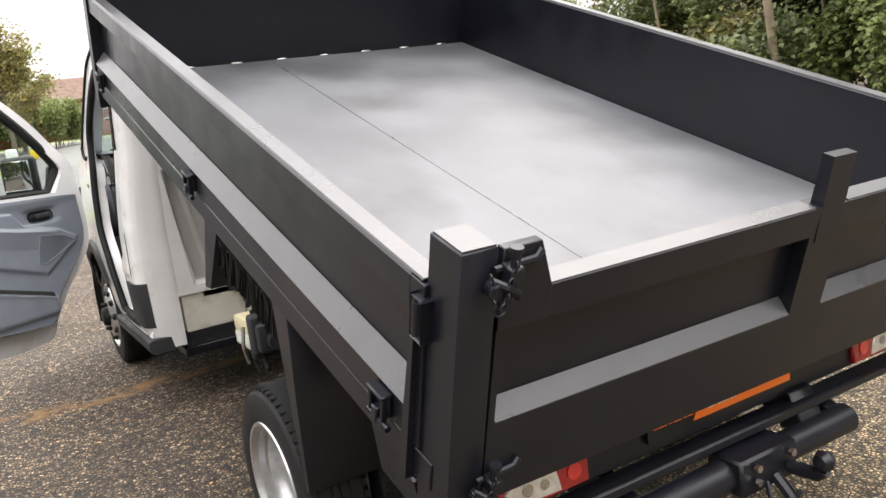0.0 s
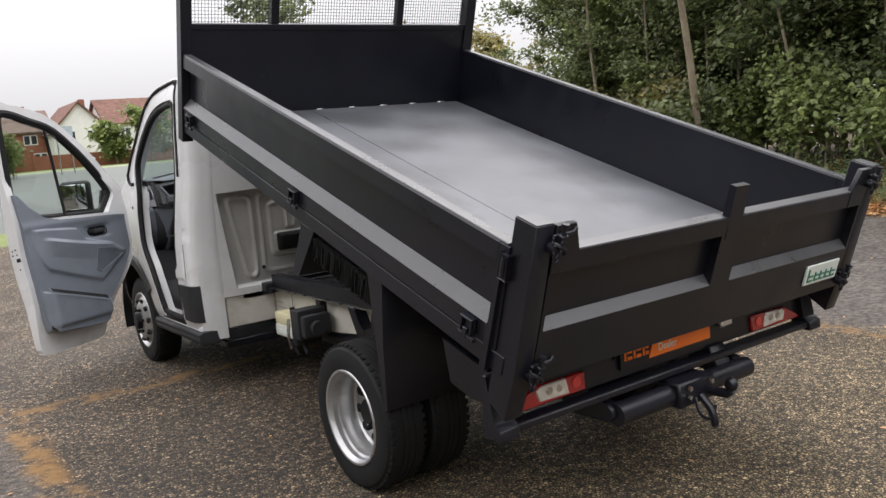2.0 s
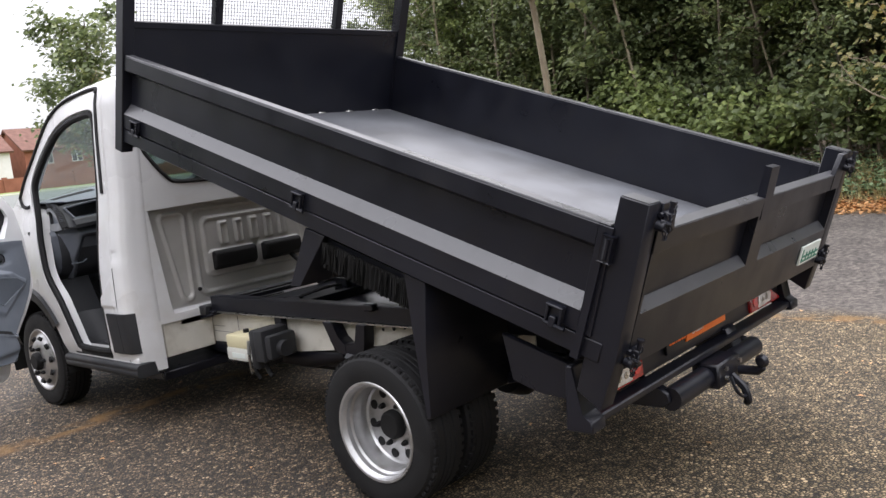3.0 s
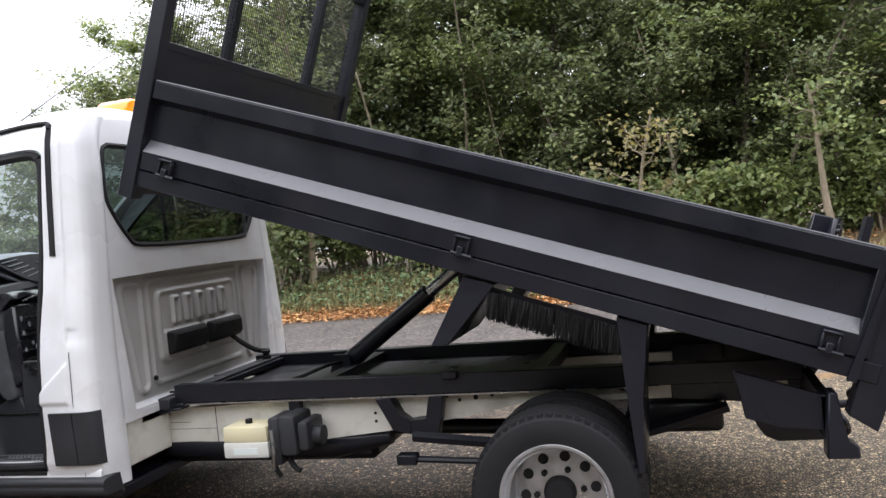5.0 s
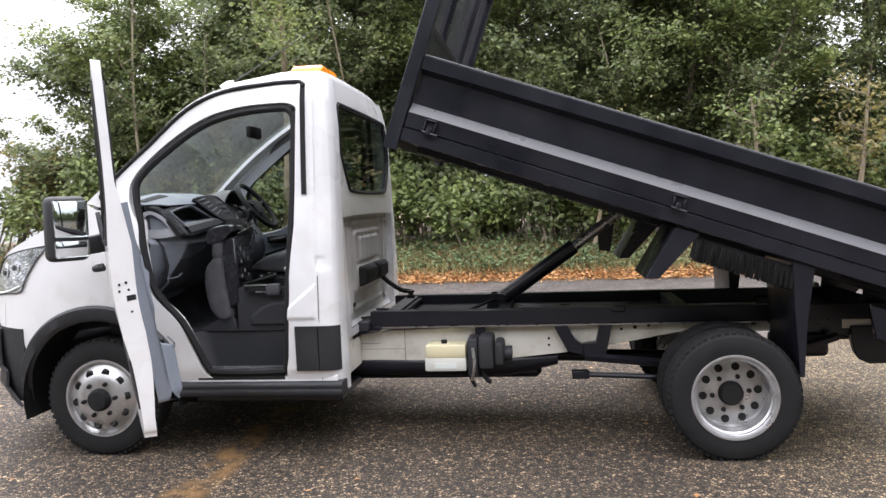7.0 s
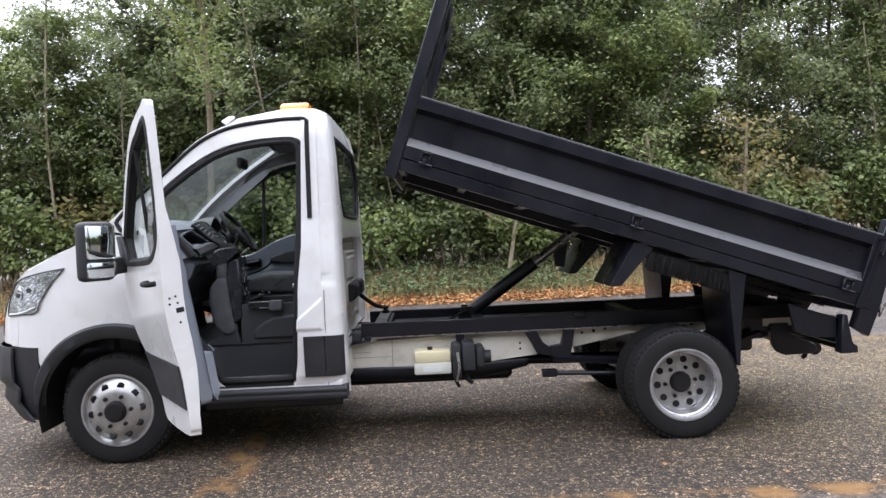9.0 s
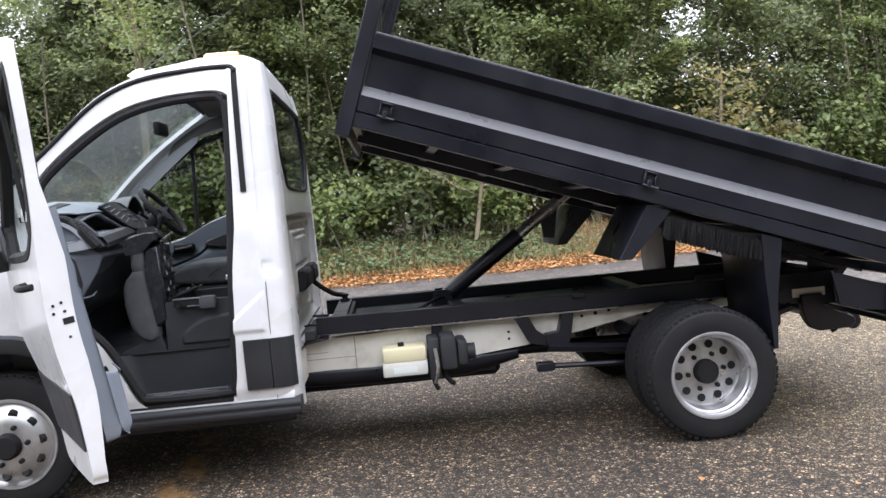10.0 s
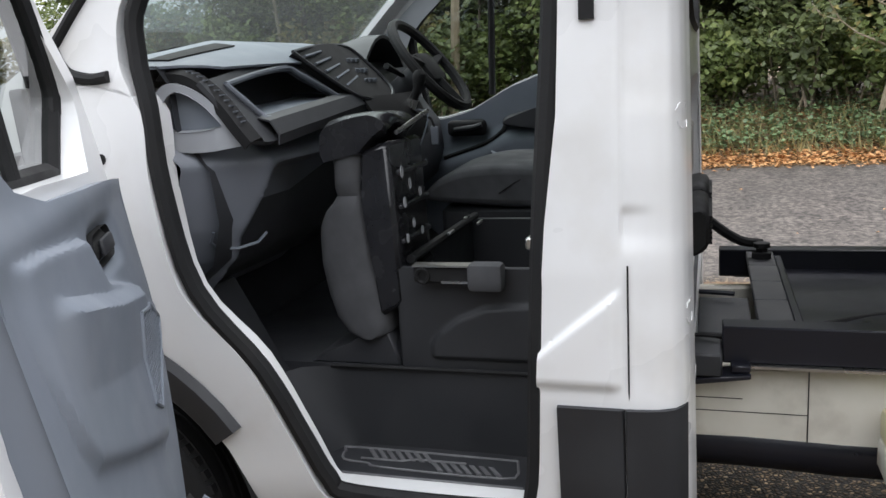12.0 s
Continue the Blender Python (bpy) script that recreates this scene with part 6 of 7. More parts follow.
# dashboard: a body behind a sloping face, in which the cubby is a real opening
prof = [(3.75, 1.40), (3.55, 1.43), (3.38, 1.45), (3.26, 1.445), (3.23, 1.40), (3.225, 1.30), (3.19, 1.25), (3.15, 1.20), (3.14, 1.08), (3.17, 0.98), (3.27, 0.90), (3.40, 0.88), (3.6, 0.9)]
part("dashboard", sheet([[(x, y, z) for y, z in prof] for x in np.linspace(-0.87, 0.88, 20)]), M_DASH, truck, "charcoal moulded dashboard", angle=50)
def on_face(x, z, out=0.0):
    """A place on the dash's sloping face."""
    return (x, 3.0 + 0.85 * (z - 1.25) - out * 0.76 + 0.25 * max(0, -0.82 - x), z + out * 0.65)
cub = line2([(-0.81, 1.392), (-0.62, 1.415), (-0.455, 1.426), (-0.41, 1.408), (-0.305, 1.345), (-0.31, 1.332), (-0.50, 1.322), (-0.75, 1.308), (-0.775, 1.318)], 4)
edge = line2([(-0.875, 1.405), (-0.62, 1.438), (-0.41, 1.452), (-0.02, 1.462), (0.05, 1.40), (0.04, 1.32), (-0.17, 1.295), (-0.5, 1.28), (-0.83, 1.262), (-0.87, 1.30)], 4)
bm = slab(edge, (cub,), lambda p, q, d: on_face(p, q, -d), 0.012)
part("dash_face", bm, M_DASH, truck, "black sloping dash face round the open cubby")
part("cubby_frame", tube([on_face(x, z, 0.004) for x, z in cub + cub[:1]], 0.0075, 8), M_LOWDASH, truck, "grey frame of the open dash cubby")
lip = [p for p in cub if p[1] < 1.352]
part("cubby_shelf", sheet([[on_face(x, z, 0.006), (x * 0.98, on_face(x, z)[1] + 0.06, z + 0.012), (x * 0.97, 3.23, z + 0.015)] for x, z in lip]), M_GREY, truck, "pale grey shelf of the open cubby")
part("cubby_ledge", sheet([[on_face(x, 1.262 + 0.055 * (x + 0.83) / 0.83 + d, o) for d, o in ((0.05, 0.004), (0.03, 0.022), (0.0, 0.018), (-0.012, 0.0))] for x in np.linspace(-0.80, -0.12, 12)], 0.004), M_DASH, truck)
def pad_z(x, y):
    rise = curve_at([(3.14, 1.44), (3.19, 1.472), (3.28, 1.502), (3.38, 1.518), (3.5, 1.50), (3.66, 1.43)], y)[0]
    return 1.43 + (rise - 1.43) * (0.2 + 0.8 * min(1, max(0, (x + 0.86) / 0.42)) ** 0.8)
def pad_front(x):
    return 3.145 + 0.12 * max(0, (-0.78 - x) / 0.09)
part("dash_pad", sheet([[(x, pad_front(x) + (3.64 - pad_front(x)) * k, pad_z(x, pad_front(x) + (3.64 - pad_front(x)) * k)) for x in np.linspace(-0.87, 0.12, 30)] for k in np.linspace(1, 0, 22)], 0.006), M_GREY, truck, "grey dash top pad")
# slot and vent are black sheets in place of their shade
part("dash_top_slot", sheet([[(x, y, pad_z(x, y) + 0.004) for x in np.linspace(-0.80, -0.50, 8)] for y in (3.33, 3.30, 3.27)], 0.003), M_DARKHOLE, truck)
part("screen_vent", sheet([[(x, y, pad_z(x, y) + 0.004) for x in np.linspace(-0.55, -0.15, 8)] for y in (3.48, 3.45)], 0.003), M_DARKHOLE, truck)
# black vent bar that curves down the dash end
bar = smooth_line([(-0.835, 3.26, 1.425), (-0.85, 3.18, 1.412), (-0.857, 3.11, 1.36), (-0.862, 3.06, 1.30), (-0.862, 3.03, 1.262)], 5)
part("vent_bar", sheet([[p + Vector((-0.012, 0.02, -0.012)), p + Vector((-0.016, 0.0, 0.004)), p + Vector((0.005, -0.016, 0.012)), p + Vector((0.03, -0.01, 0.0))] for p in bar], 0.006), M_RUBBER, truck, "black vent bar at the dash end")
bm = bmesh.new()
for i in range(4, 16):
    p = bar[i] + Vector((-0.004, -0.012, 0.012))
    add_box(bm, p.x - 0.012, p.x + 0.016, p.y - 0.0015, p.y + 0.002, p.z - 0.0015, p.z + 0.0015)
part("vent_slats", bm, M_LOWDASH, truck)
# pale side bowl with a hollow
bowl = line2([(3.285, 1.37), (3.23, 1.405), (3.15, 1.378), (3.095, 1.325), (3.055, 1.268), (3.10, 1.252), (3.19, 1.246), (3.265, 1.262), (3.293, 1.31)], 4)
hollow = line2([(3.262, 1.35), (3.215, 1.385), (3.15, 1.355), (3.11, 1.312), (3.115, 1.30), (3.18, 1.293), (3.25, 1.297), (3.27, 1.32)], 4)
def at_end(y, z, inn=0.0):
    return (-0.872 + 0.35 * max(0, 3.12 - y) + inn, y, z)
bm = slab(bowl, (hollow,), at_end, 0.03)
part("side_bowl", bm, M_LIGHTTRIM, truck, "pale grey cup recess at the dash end")
bm = filled(hollow, (), 1)
for v in bm.verts:
    v.co = at_end(v.co.x, v.co.y, 0.024)
part("bowl_back", bm, M_GREY, truck)
part("bowl_floor", sheet([[at_end(y, z, -0.002), at_end(y, z + 0.004, 0.024)] for y, z in hollow + hollow[:1]]), M_LIGHTTRIM, truck)
# lower dash panel
def lower_dash(s, z):
    """s runs from the door side to the console."""
    y = curve_at([(0.86, 3.34), (0.90, 3.25), (0.98, 3.155), (1.06, 3.105), (1.15, 3.075), (1.205, 3.055), (1.215, 3.055), (1.262, 3.11)], z)[0]
    y += 0.16 * max(0, 0.2 - s) ** 1.2 / 0.2 ** 1.2 + 0.05 * max(0, s - 0.6)
    # beyond the knee panel the dash is set back
    slot = curve_at([(0.86, 0.19), (1.0, 0.17), (1.03, 0.155), (1.06, 0.16), (1.15, 0.20), (1.215, 0.235)], z)[0]
    inside = min(1, max(0, (s - slot) / 0.075)) * min(1, max(0, (1.208 - z) / 0.02))
    return (-0.885 + 0.62 * s, y + 0.06 * inside, z - 0.03 * s * (z < 0.95))
rows = [[lower_dash(s, z) for s in np.linspace(0, 1, 110)] for z in np.r_[np.linspace(0.86, 1.21, 70), 1.215, 1.23, 1.262]]
part("glove_box", sheet(rows, 0.006), M_LOWDASH, truck, "dark blue-grey lower dash panel", angle=60)
part("slot_lip", tube([Vector(lower_dash(0.02, z)) + Vector((0.62 * (a - 0.02), -0.004 - 0.15 * min(1, max(0, a / 0.2)) ** 0.75, 0)) for a, z in ((0.07, 1.055), (0.075, 1.03), (0.10, 1.012), (0.16, 1.005), (0.24, 1.01), (0.28, 1.03))], 0.004, 6), M_GREY, truck)
# centre pod with slats and switches, and the stack below
pod = line2([(-0.345, 1.452), (-0.20, 1.468), (-0.02, 1.470), (0.03, 1.42), (0.045, 1.345), (-0.03, 1.315), (-0.16, 1.315), (-0.235, 1.345), (-0.30, 1.40)], 4)
pod = [(-0.15 + (x + 0.15) * 1.22, 1.395 + (z - 1.395) * 1.08) for x, z in pod]
bm = slab(pod, (), lambda p, q, d: on_face(p, q, 0.02 - d + 0.012 * math.exp(-((p + 0.15) / 0.15) ** 2)), 0.05)
part("centre_pod", bm, M_RUBBER, truck, "black centre pod with vents and switches")
part("pod_rim", tube([on_face(x, z, 0.024) for x, z in pod + pod[:1]], 0.006, 6), M_DASH, truck)
for k in range(5):
    t = k / 4
    a, b = (-0.345 + 0.10 * t, 1.442 - 0.088 * t), (-0.225 + 0.10 * t, 1.454 - 0.078 * t)
    part("vent_slat", tube([on_face(*a, 0.026), on_face(*b, 0.030)], 0.0048, 6), M_LOWDASH, truck)
for i in range(3):
    for j in range(3):
        p = on_face(-0.09 + 0.035 * i, 1.36 + 0.032 * j, 0.034)
        part("dash_switch", box(p[0] - 0.011, p[0] + 0.011, p[1] - 0.001, p[1] + 0.006, p[2] - 0.007, p[2] + 0.007, 0.002), M_LOWDASH, truck)
rows = [[(-0.2 + 0.44 * s, y - 0.03 * math.sin(math.pi * s), z) for s in np.linspace(0, 1, 8)] for y, z in ((3.05, 1.33), (3.02, 1.29), (3.0, 1.24), (3.0, 1.20), (3.07, 1.15), (3.09, 0.95))]
part("centre_console", sheet(rows, 0.01), M_RUBBER, truck, "black glossy centre console")
part("gear_lever", tube([(0.03, 3.02, 1.2), (0.05, 2.978, 1.298), (0.05, 2.955, 1.345), (0.05, 2.947, 1.372), (0.05, 2.944, 1.392), (0.05, 2.943, 1.405)], [0.022, 0.016, 0.013, 0.021, 0.021, 0.010], 12), M_RUBBER, truck, "black gear lever")
part("lever_collar", tube([(0.05, 2.984, 1.286), (0.05, 2.970, 1.315)], 0.0185, 12), M_STEEL, truck)
# steering wheel and instruments
W = Matrix.Translation((0.39, 3.017, 1.421)) @ Matrix.Rotation(radians(52), 4, "X")
bm = bmesh.new()
add_tube(bm, [W @ Vector((0.19 * math.cos(a), 0.19 * math.sin(a), 0)) for a in np.linspace(0, 2 * math.pi, 37)], 0.018, 8)
for a in (0.2, math.pi - 0.2, -math.pi / 2):
    add_tube(bm, [W @ Vector((0.18 * math.cos(a), 0.18 * math.sin(a), 0)), W @ Vector((0.05 * math.cos(a), 0.05 * math.sin(a), -0.02))], [0.014, 0.028], 6)
vs = add_box(bm, -0.08, 0.08, -0.07, 0.06, -0.05, 0.01, 0.025, 2)
for v in vs:
    v.co = W @ v.co
part("steering_wheel", bm, M_RUBBER, truck, "black steering wheel")
part("steering_column", tube([W @ Vector((0, 0, -0.03)), W @ Vector((0, 0, -0.3))], [0.05, 0.06], 10), M_DASH, truck)
part("column_stalk", tube([W @ Vector((-0.05, 0.03, -0.09)), W @ Vector((-0.2, 0.06, -0.07))], [0.008, 0.012], 6), M_RUBBER, truck)
rows = [[(0.39 + 0.2 * s, y, 1.43 + h * (1 - s * s)) for s in np.linspace(-1, 1, 11)] for y, h in ((3.42, 0.07), (3.26, 0.11), (3.19, 0.11))]
part("instrument_hood", sheet(rows, 0.012), M_DASH, truck)
part("key_loop", tube(smooth_line([(0.06, 3.0, 1.285), (0.05, 2.925, 1.262), (0.05, 2.968, 1.138), (0.05, 2.965, 1.115), (0.05, 2.946, 1.105), (0.05, 2.94, 1.12)]), 0.003, 6), M_GREY, truck, "bent grey wire loop below the wheel")
part("key_fob", box(0.045, 0.055, 2.892, 2.918, 1.165, 1.225, 0.003), M_LOWDASH, truck)
part("key_cord", tube([(0.06, 3.0, 1.285), (0.05, 2.915, 1.25), (0.05, 2.905, 1.222)], 0.0045, 6), M_RUBBER, truck)

# seats
bm = bmesh.new()
for r in ((-0.66, -0.645, 2.30, 2.797, 0.66, 0.932), (0.0, 0.015, 2.30, 2.797, 0.66, 0.932), (-0.645, 0.0, 2.30, 2.315, 0.66, 0.932), (-0.645, 0.0, 2.782, 2.797, 0.66, 0.932), (-0.645, 0.0, 2.315, 2.782, 0.66, 0.68)):
    add_box(bm, *r, 0.003)
base = part("seat_base", bm, M_PLASTIC, truck, "black plastic box under the passenger seat, open on top")
def base_x(y, z):
    """The pressed field on the side of the box."""
    top = curve_at([(2.30, 0.85), (2.46, 0.85), (2.571, 0.84), (2.64, 0.812), (2.69, 0.775), (2.715, 0.74)], y)[0]
    q = min(1, max(0, (top - z) / 0.012)) * min(1, max(0, (z - 0.70) / 0.012)) * min(1, max(0, (2.715 - y) / 0.012))
    return -0.664 - 0.014 * q * q * (3 - 2 * q)
part("base_panel", sheet([[(base_x(y, z), y, z) for y in np.linspace(2.31, 2.79, 70)] for z in np.linspace(0.675, 0.928, 50)]), M_PLASTIC, base, angle=60)
bm = bmesh.new()
add_box(bm, -0.70, -0.672, 2.575, 2.735, 0.903, 0.942, 0.004)
add_tube(bm, [(-0.703, 2.712 + 0.015 * math.cos(a), 0.921 + 0.017 * math.sin(a)) for a in np.linspace(0, 2 * math.pi, 17)], 0.005, 6)
part("seat_handle", bm, M_RUBBER, base)
part("seat_rail", box(-0.706, -0.67, 2.585, 2.735, 0.943, 0.9475), M_STEEL, base)
part("seat_rail", box(-0.706, -0.70, 2.585, 2.665, 0.904, 0.909), M_STEEL, base)
part("seat_strap", box(-0.715, -0.665, 2.515, 2.60, 0.885, 0.952, 0.012, 2), M_CLOTH, base, "charcoal cloth strap")
bm = bmesh.new()
add_tube(bm, [(-0.63, 2.765, 0.945), (-0.02, 2.765, 0.945)], 0.012, 8)
part("seat_hinge", bm, M_RUBBER, base)
for k, (x, y) in enumerate(((-0.50, 2.70), (-0.36, 2.66), (-0.28, 2.72))):
    part("hinge_clip", box(x, x + 0.045, y, y + 0.008, 0.978, 0.986, 0.002), M_STEEL, base)
bm = bmesh.new()
rows = []
for z in np.r_[0.745, 0.75, 0.76, np.linspace(0.78, 1.225, 24)]:
    front = curve_at([(0.745, 2.90), (0.75, 2.925), (0.76, 2.945), (0.80, 2.975), (0.86, 2.992), (0.934, 3.003), (1.0, 3.002), (1.036, 2.997), (1.07, 2.978), (1.095, 2.952), (1.113, 2.944), (1.125, 2.948), (1.176, 2.944), (1.225, 2.95)], z)[0]
    back = curve_at([(0.745, 2.86), (0.75, 2.84), (0.76, 2.825), (0.82, 2.822), (0.921, 2.848), (1.035, 2.861), (1.112, 2.869), (1.2, 2.862), (1.225, 2.86)], z)[0]
    mid, half = (front + back) / 2, (front - back) / 2
    pinch = 0.012 * math.exp(-((z - 1.113) / 0.012) ** 2)
    ring = []
    for a in np.linspace(0, 2 * math.pi, 41):
        c, sn = math.cos(a), math.sin(a)
        ring.append((-0.54 + (0.13 - pinch) * math.copysign(abs(c) ** 0.25, c), mid + half * math.copysign(abs(sn) ** 0.7, sn), z))
    rows.append(ring)
add_grid(bm, rows)
bm.faces.new([bm.verts.new(p) for p in rows[-1][:-1]])
fold = part("folded_seat", bm, M_CLOTH, truck, "charcoal cloth seat cushion folded upright")
bm = bmesh.new()
add_prism(bm, [(2.775, 0.84), (2.845, 0.80), (2.86, 1.0), (2.868, 1.1), (2.865, 1.22), (2.79, 1.24)], "x", -0.668, -0.42, 0.012)
seat_pan = part("seat_pan", bm, M_GLOSSBLACK, fold, "black ribbed seat pan")
for k in range(4):
    part("pan_rib", box(-0.65, -0.44, 2.768, 2.782, 0.90 + 0.085 * k, 0.915 + 0.085 * k, 0.004), M_GLOSSBLACK, seat_pan)
flap = [(2.95, 1.20), (2.966, 1.235), (2.965, 1.272), (2.93, 1.292), (2.87, 1.302), (2.825, 1.298), (2.80, 1.272), (2.83, 1.25), (2.86, 1.215)]
bm = bmesh.new()
rows = [[(x, y + 0.008 * math.sin(31 * x + 40 * z), z - 0.05 * max(0, x + 0.55) + 0.006 * math.sin(47 * x + 21 * y)) for x in np.linspace(-0.675, -0.41, 16)] for y, z in [(v.x, v.y) for v in smooth_line([(a, b, 0) for a, b in flap], 3)]]
add_grid(bm, rows)
bm.faces.new([bm.verts.new(r[0]) for r in rows])
part("pan_flap", bm, M_GLOSSBLACK, fold, "black moulded underside of the folded seat", angle=50)
part("pan_strut", tube([(-0.60, 2.79, 1.255), (-0.45, 2.78, 1.285), (-0.38, 2.78, 1.295)], 0.006, 6), M_STEEL, fold)
part("seat_foot", prism([(2.80, 0.67), (3.06, 0.67), (3.02, 0.70), (2.94, 0.72), (2.90, 0.76), (2.83, 0.76)], "x", -0.65, -0.40, 0.006), M_DASH, fold)
pan_me = piece_mesh("pan_hole", [(0, 0.001), (0.009, 0.001), (0.009, -0.001)], 10, M_LIGHTTRIM)
for x, z, q in ((-0.652, 1.165, 1.7), (-0.60, 1.13, 1.5), (-0.645, 1.09, 1.5), (-0.59, 1.03, 1.4), (-0.64, 1.0, 1.3), (-0.53, 1.1, 1.4), (-0.53, 1.0, 1.2), (-0.60, 0.93, 1.1)):
    piece("pan_hole", pan_me, fold, Matrix.Translation((x, 2.764, z)) @ Matrix.Rotation(radians(90), 4, "Z") @ Matrix.Diagonal((1, 1, q, 1)))
seat_line = line2([(2.25, 1.062), (2.45, 1.072), (2.63, 1.082), (2.77, 1.086), (2.86, 1.073), (2.931, 1.041), (2.975, 1.004), (2.99, 0.983), (2.975, 0.968), (2.885, 0.958), (2.64, 0.940), (2.25, 0.93)], 4)
bm = bmesh.new()
rows = []
for x, inset in ((0.12, 0.030), (0.123, 0.014), (0.132, 0.004), (0.15, 0.0), (0.22, -0.004), (0.39, -0.010), (0.56, -0.004), (0.63, 0.0), (0.648, 0.004), (0.657, 0.014), (0.66, 0.030)):
    rows.append([(x, y - inset * (y - 2.6) / 0.4, z - inset * (z - 1.01) / 0.07) for y, z in seat_line + seat_line[:1]])
add_grid(bm, rows)
for row in (rows[0], rows[-1]):
    bm.faces.new([bm.verts.new(p) for p in row[:-1]])
cushion = part("driver_cushion", bm, M_CLOTH, truck, "charcoal cloth driver's seat cushion")
part("cushion_seam", tube([(0.118, 2.72, 0.993), (0.119, 2.67, 1.025), (0.124, 2.63, 1.045)], 0.0025, 5), M_RUBBER, cushion)
part("driver_seat_base", box(0.135, 0.64, 2.25, 2.93, 0.66, 0.95, 0.02), M_PLASTIC, truck)
part("belt_stalk", tube([(0.72, 2.892, 1.069), (0.67, 2.728, 1.005)], [0.010, 0.006], 6), M_GREY, truck, "grey seat belt stalk")
part("header_trim", side_sheet(line2([(2.31, 1.96), (2.42, 1.995), (2.645, 1.98), (2.865, 1.92), (3.06, 1.78), (3.0, 1.90), (2.74, 2.04), (2.48, 2.08), (2.31, 2.085)], 3), 1, out=-0.065, thick=0.004), M_LINER, truck, "dark grey roof side trim")
# interior mirror
part("interior_mirror", box(-0.1, 0.12, 2.86, 2.9, 1.87, 1.95, 0.015, 2), M_RUBBER, truck)
part("a_pillar_trim", side_sheet(line2([(3.50, 1.44), (3.30, 1.62), (3.10, 1.78), (2.88, 1.92), (2.85, 1.89), (3.06, 1.72), (3.25, 1.55), (3.29, 1.40)], 3), 1, out=-0.07, thick=0.004), M_LIGHTTRIM, truck)
# ---- trees, hedge, verge ----
def tree(x, y, height, spread, seed, mat, n_leaf, size, trunk_r=0.08, bark=None, lean=(0, 0), low=0.15, label="", limbs=9, clump=0.42, name="tree", straight=False):
    """A tapered trunk with limbs and twigs, and a crown of leaves gathered in clumps along them."""
    rng = np.random.default_rng(seed)
    z0 = float(ground_z(x, y)) - 0.05
    root = tagged(empty(name, Matrix.Translation((x, y, z0))), label, "tree", group="trees of the wood edge")
    bm = bmesh.new()
    top = Vector((lean[0], lean[1], height * 0.93))
    trunk = [Vector((top.x * (t if straight else t * t) + 0.05 * height * 0.1 * math.sin(5 * t + seed), top.y * t + 0.02 * height * math.sin(4 * t + seed * 2), top.z * t)) for t in np.linspace(0, 1, 9)]
    add_tube(bm, trunk, [trunk_r * (1 - 0.85 * t) + 0.008 for t in np.linspace(0, 1, 9)], 8)
    tips = []
    for k in range(limbs):
        t = low + (0.95 - low) * (k + rng.uniform(0, 0.7)) / limbs
        i = min(int(t * 8), 7)
        a = trunk[i].lerp(trunk[i + 1], t * 8 - i)
        ang = rng.uniform(0, 2 * math.pi)
        ln = spread * rng.uniform(0.7, 1.15) * (1 - 0.55 * t)
        d = Vector((math.cos(ang), math.sin(ang), rng.uniform(0.15, 0.7)))
        ln = float(ln)
        pts = [a + d * (ln * s) + Vector((0, 0, 0.15 * ln * s * s)) + Vector(rng.normal(0, 0.05 * ln, 3)) * s for s in (0, 0.25, 0.5, 0.75, 1)]
        add_tube(bm, pts, [trunk_r * 0.42 * (1 - t * 0.6) * (1 - 0.85 * s) + 0.004 for s in np.linspace(0, 1, 5)], 5)
        tips += [(p, ln) for p in pts[1:]]
        for j in range(4):
            b = pts[1 + j % 4]
            dd = Vector(rng.normal(0, 1, 3))
            dd.z = abs(dd.z) * 0.6
            e = b + dd.normalized() * float(ln * rng.uniform(0.25, 0.5))
            add_tube(bm, [b, (b + e) / 2 + Vector(rng.normal(0, 0.03, 3)), e], [0.012, 0.008, 0.003], 4)
            tips += [(e, ln * 0.6), ((b + e) / 2, ln * 0.6)]
    tips.append((trunk[-1], spread * 0.4))
    part("trunk", bm, bark or M_BARK, root)
    centres = np.array([tuple(p) for p, _ in tips])
    pick = rng.integers(0, len(centres), n_leaf)
    # leaves in loose layered sprays along the twigs
    way = rng.normal(0, 1, (n_leaf, 3))
    puff = clump * rng.uniform(0.35, 1.25, len(centres))[pick]
    sub = centres[pick] + way * np.array([0.62, 0.62, 0.34]) * puff[:, None]
    keep = sub[:, 2] > 0.05
    v, f = leaves(rng, sub[keep], size, droop=0.5, face=(-0.45 if x > 0 else 0.45, 0, 0.3), spread=0.8)
    raw_mesh("crown", v, f, mat, root)
    return root


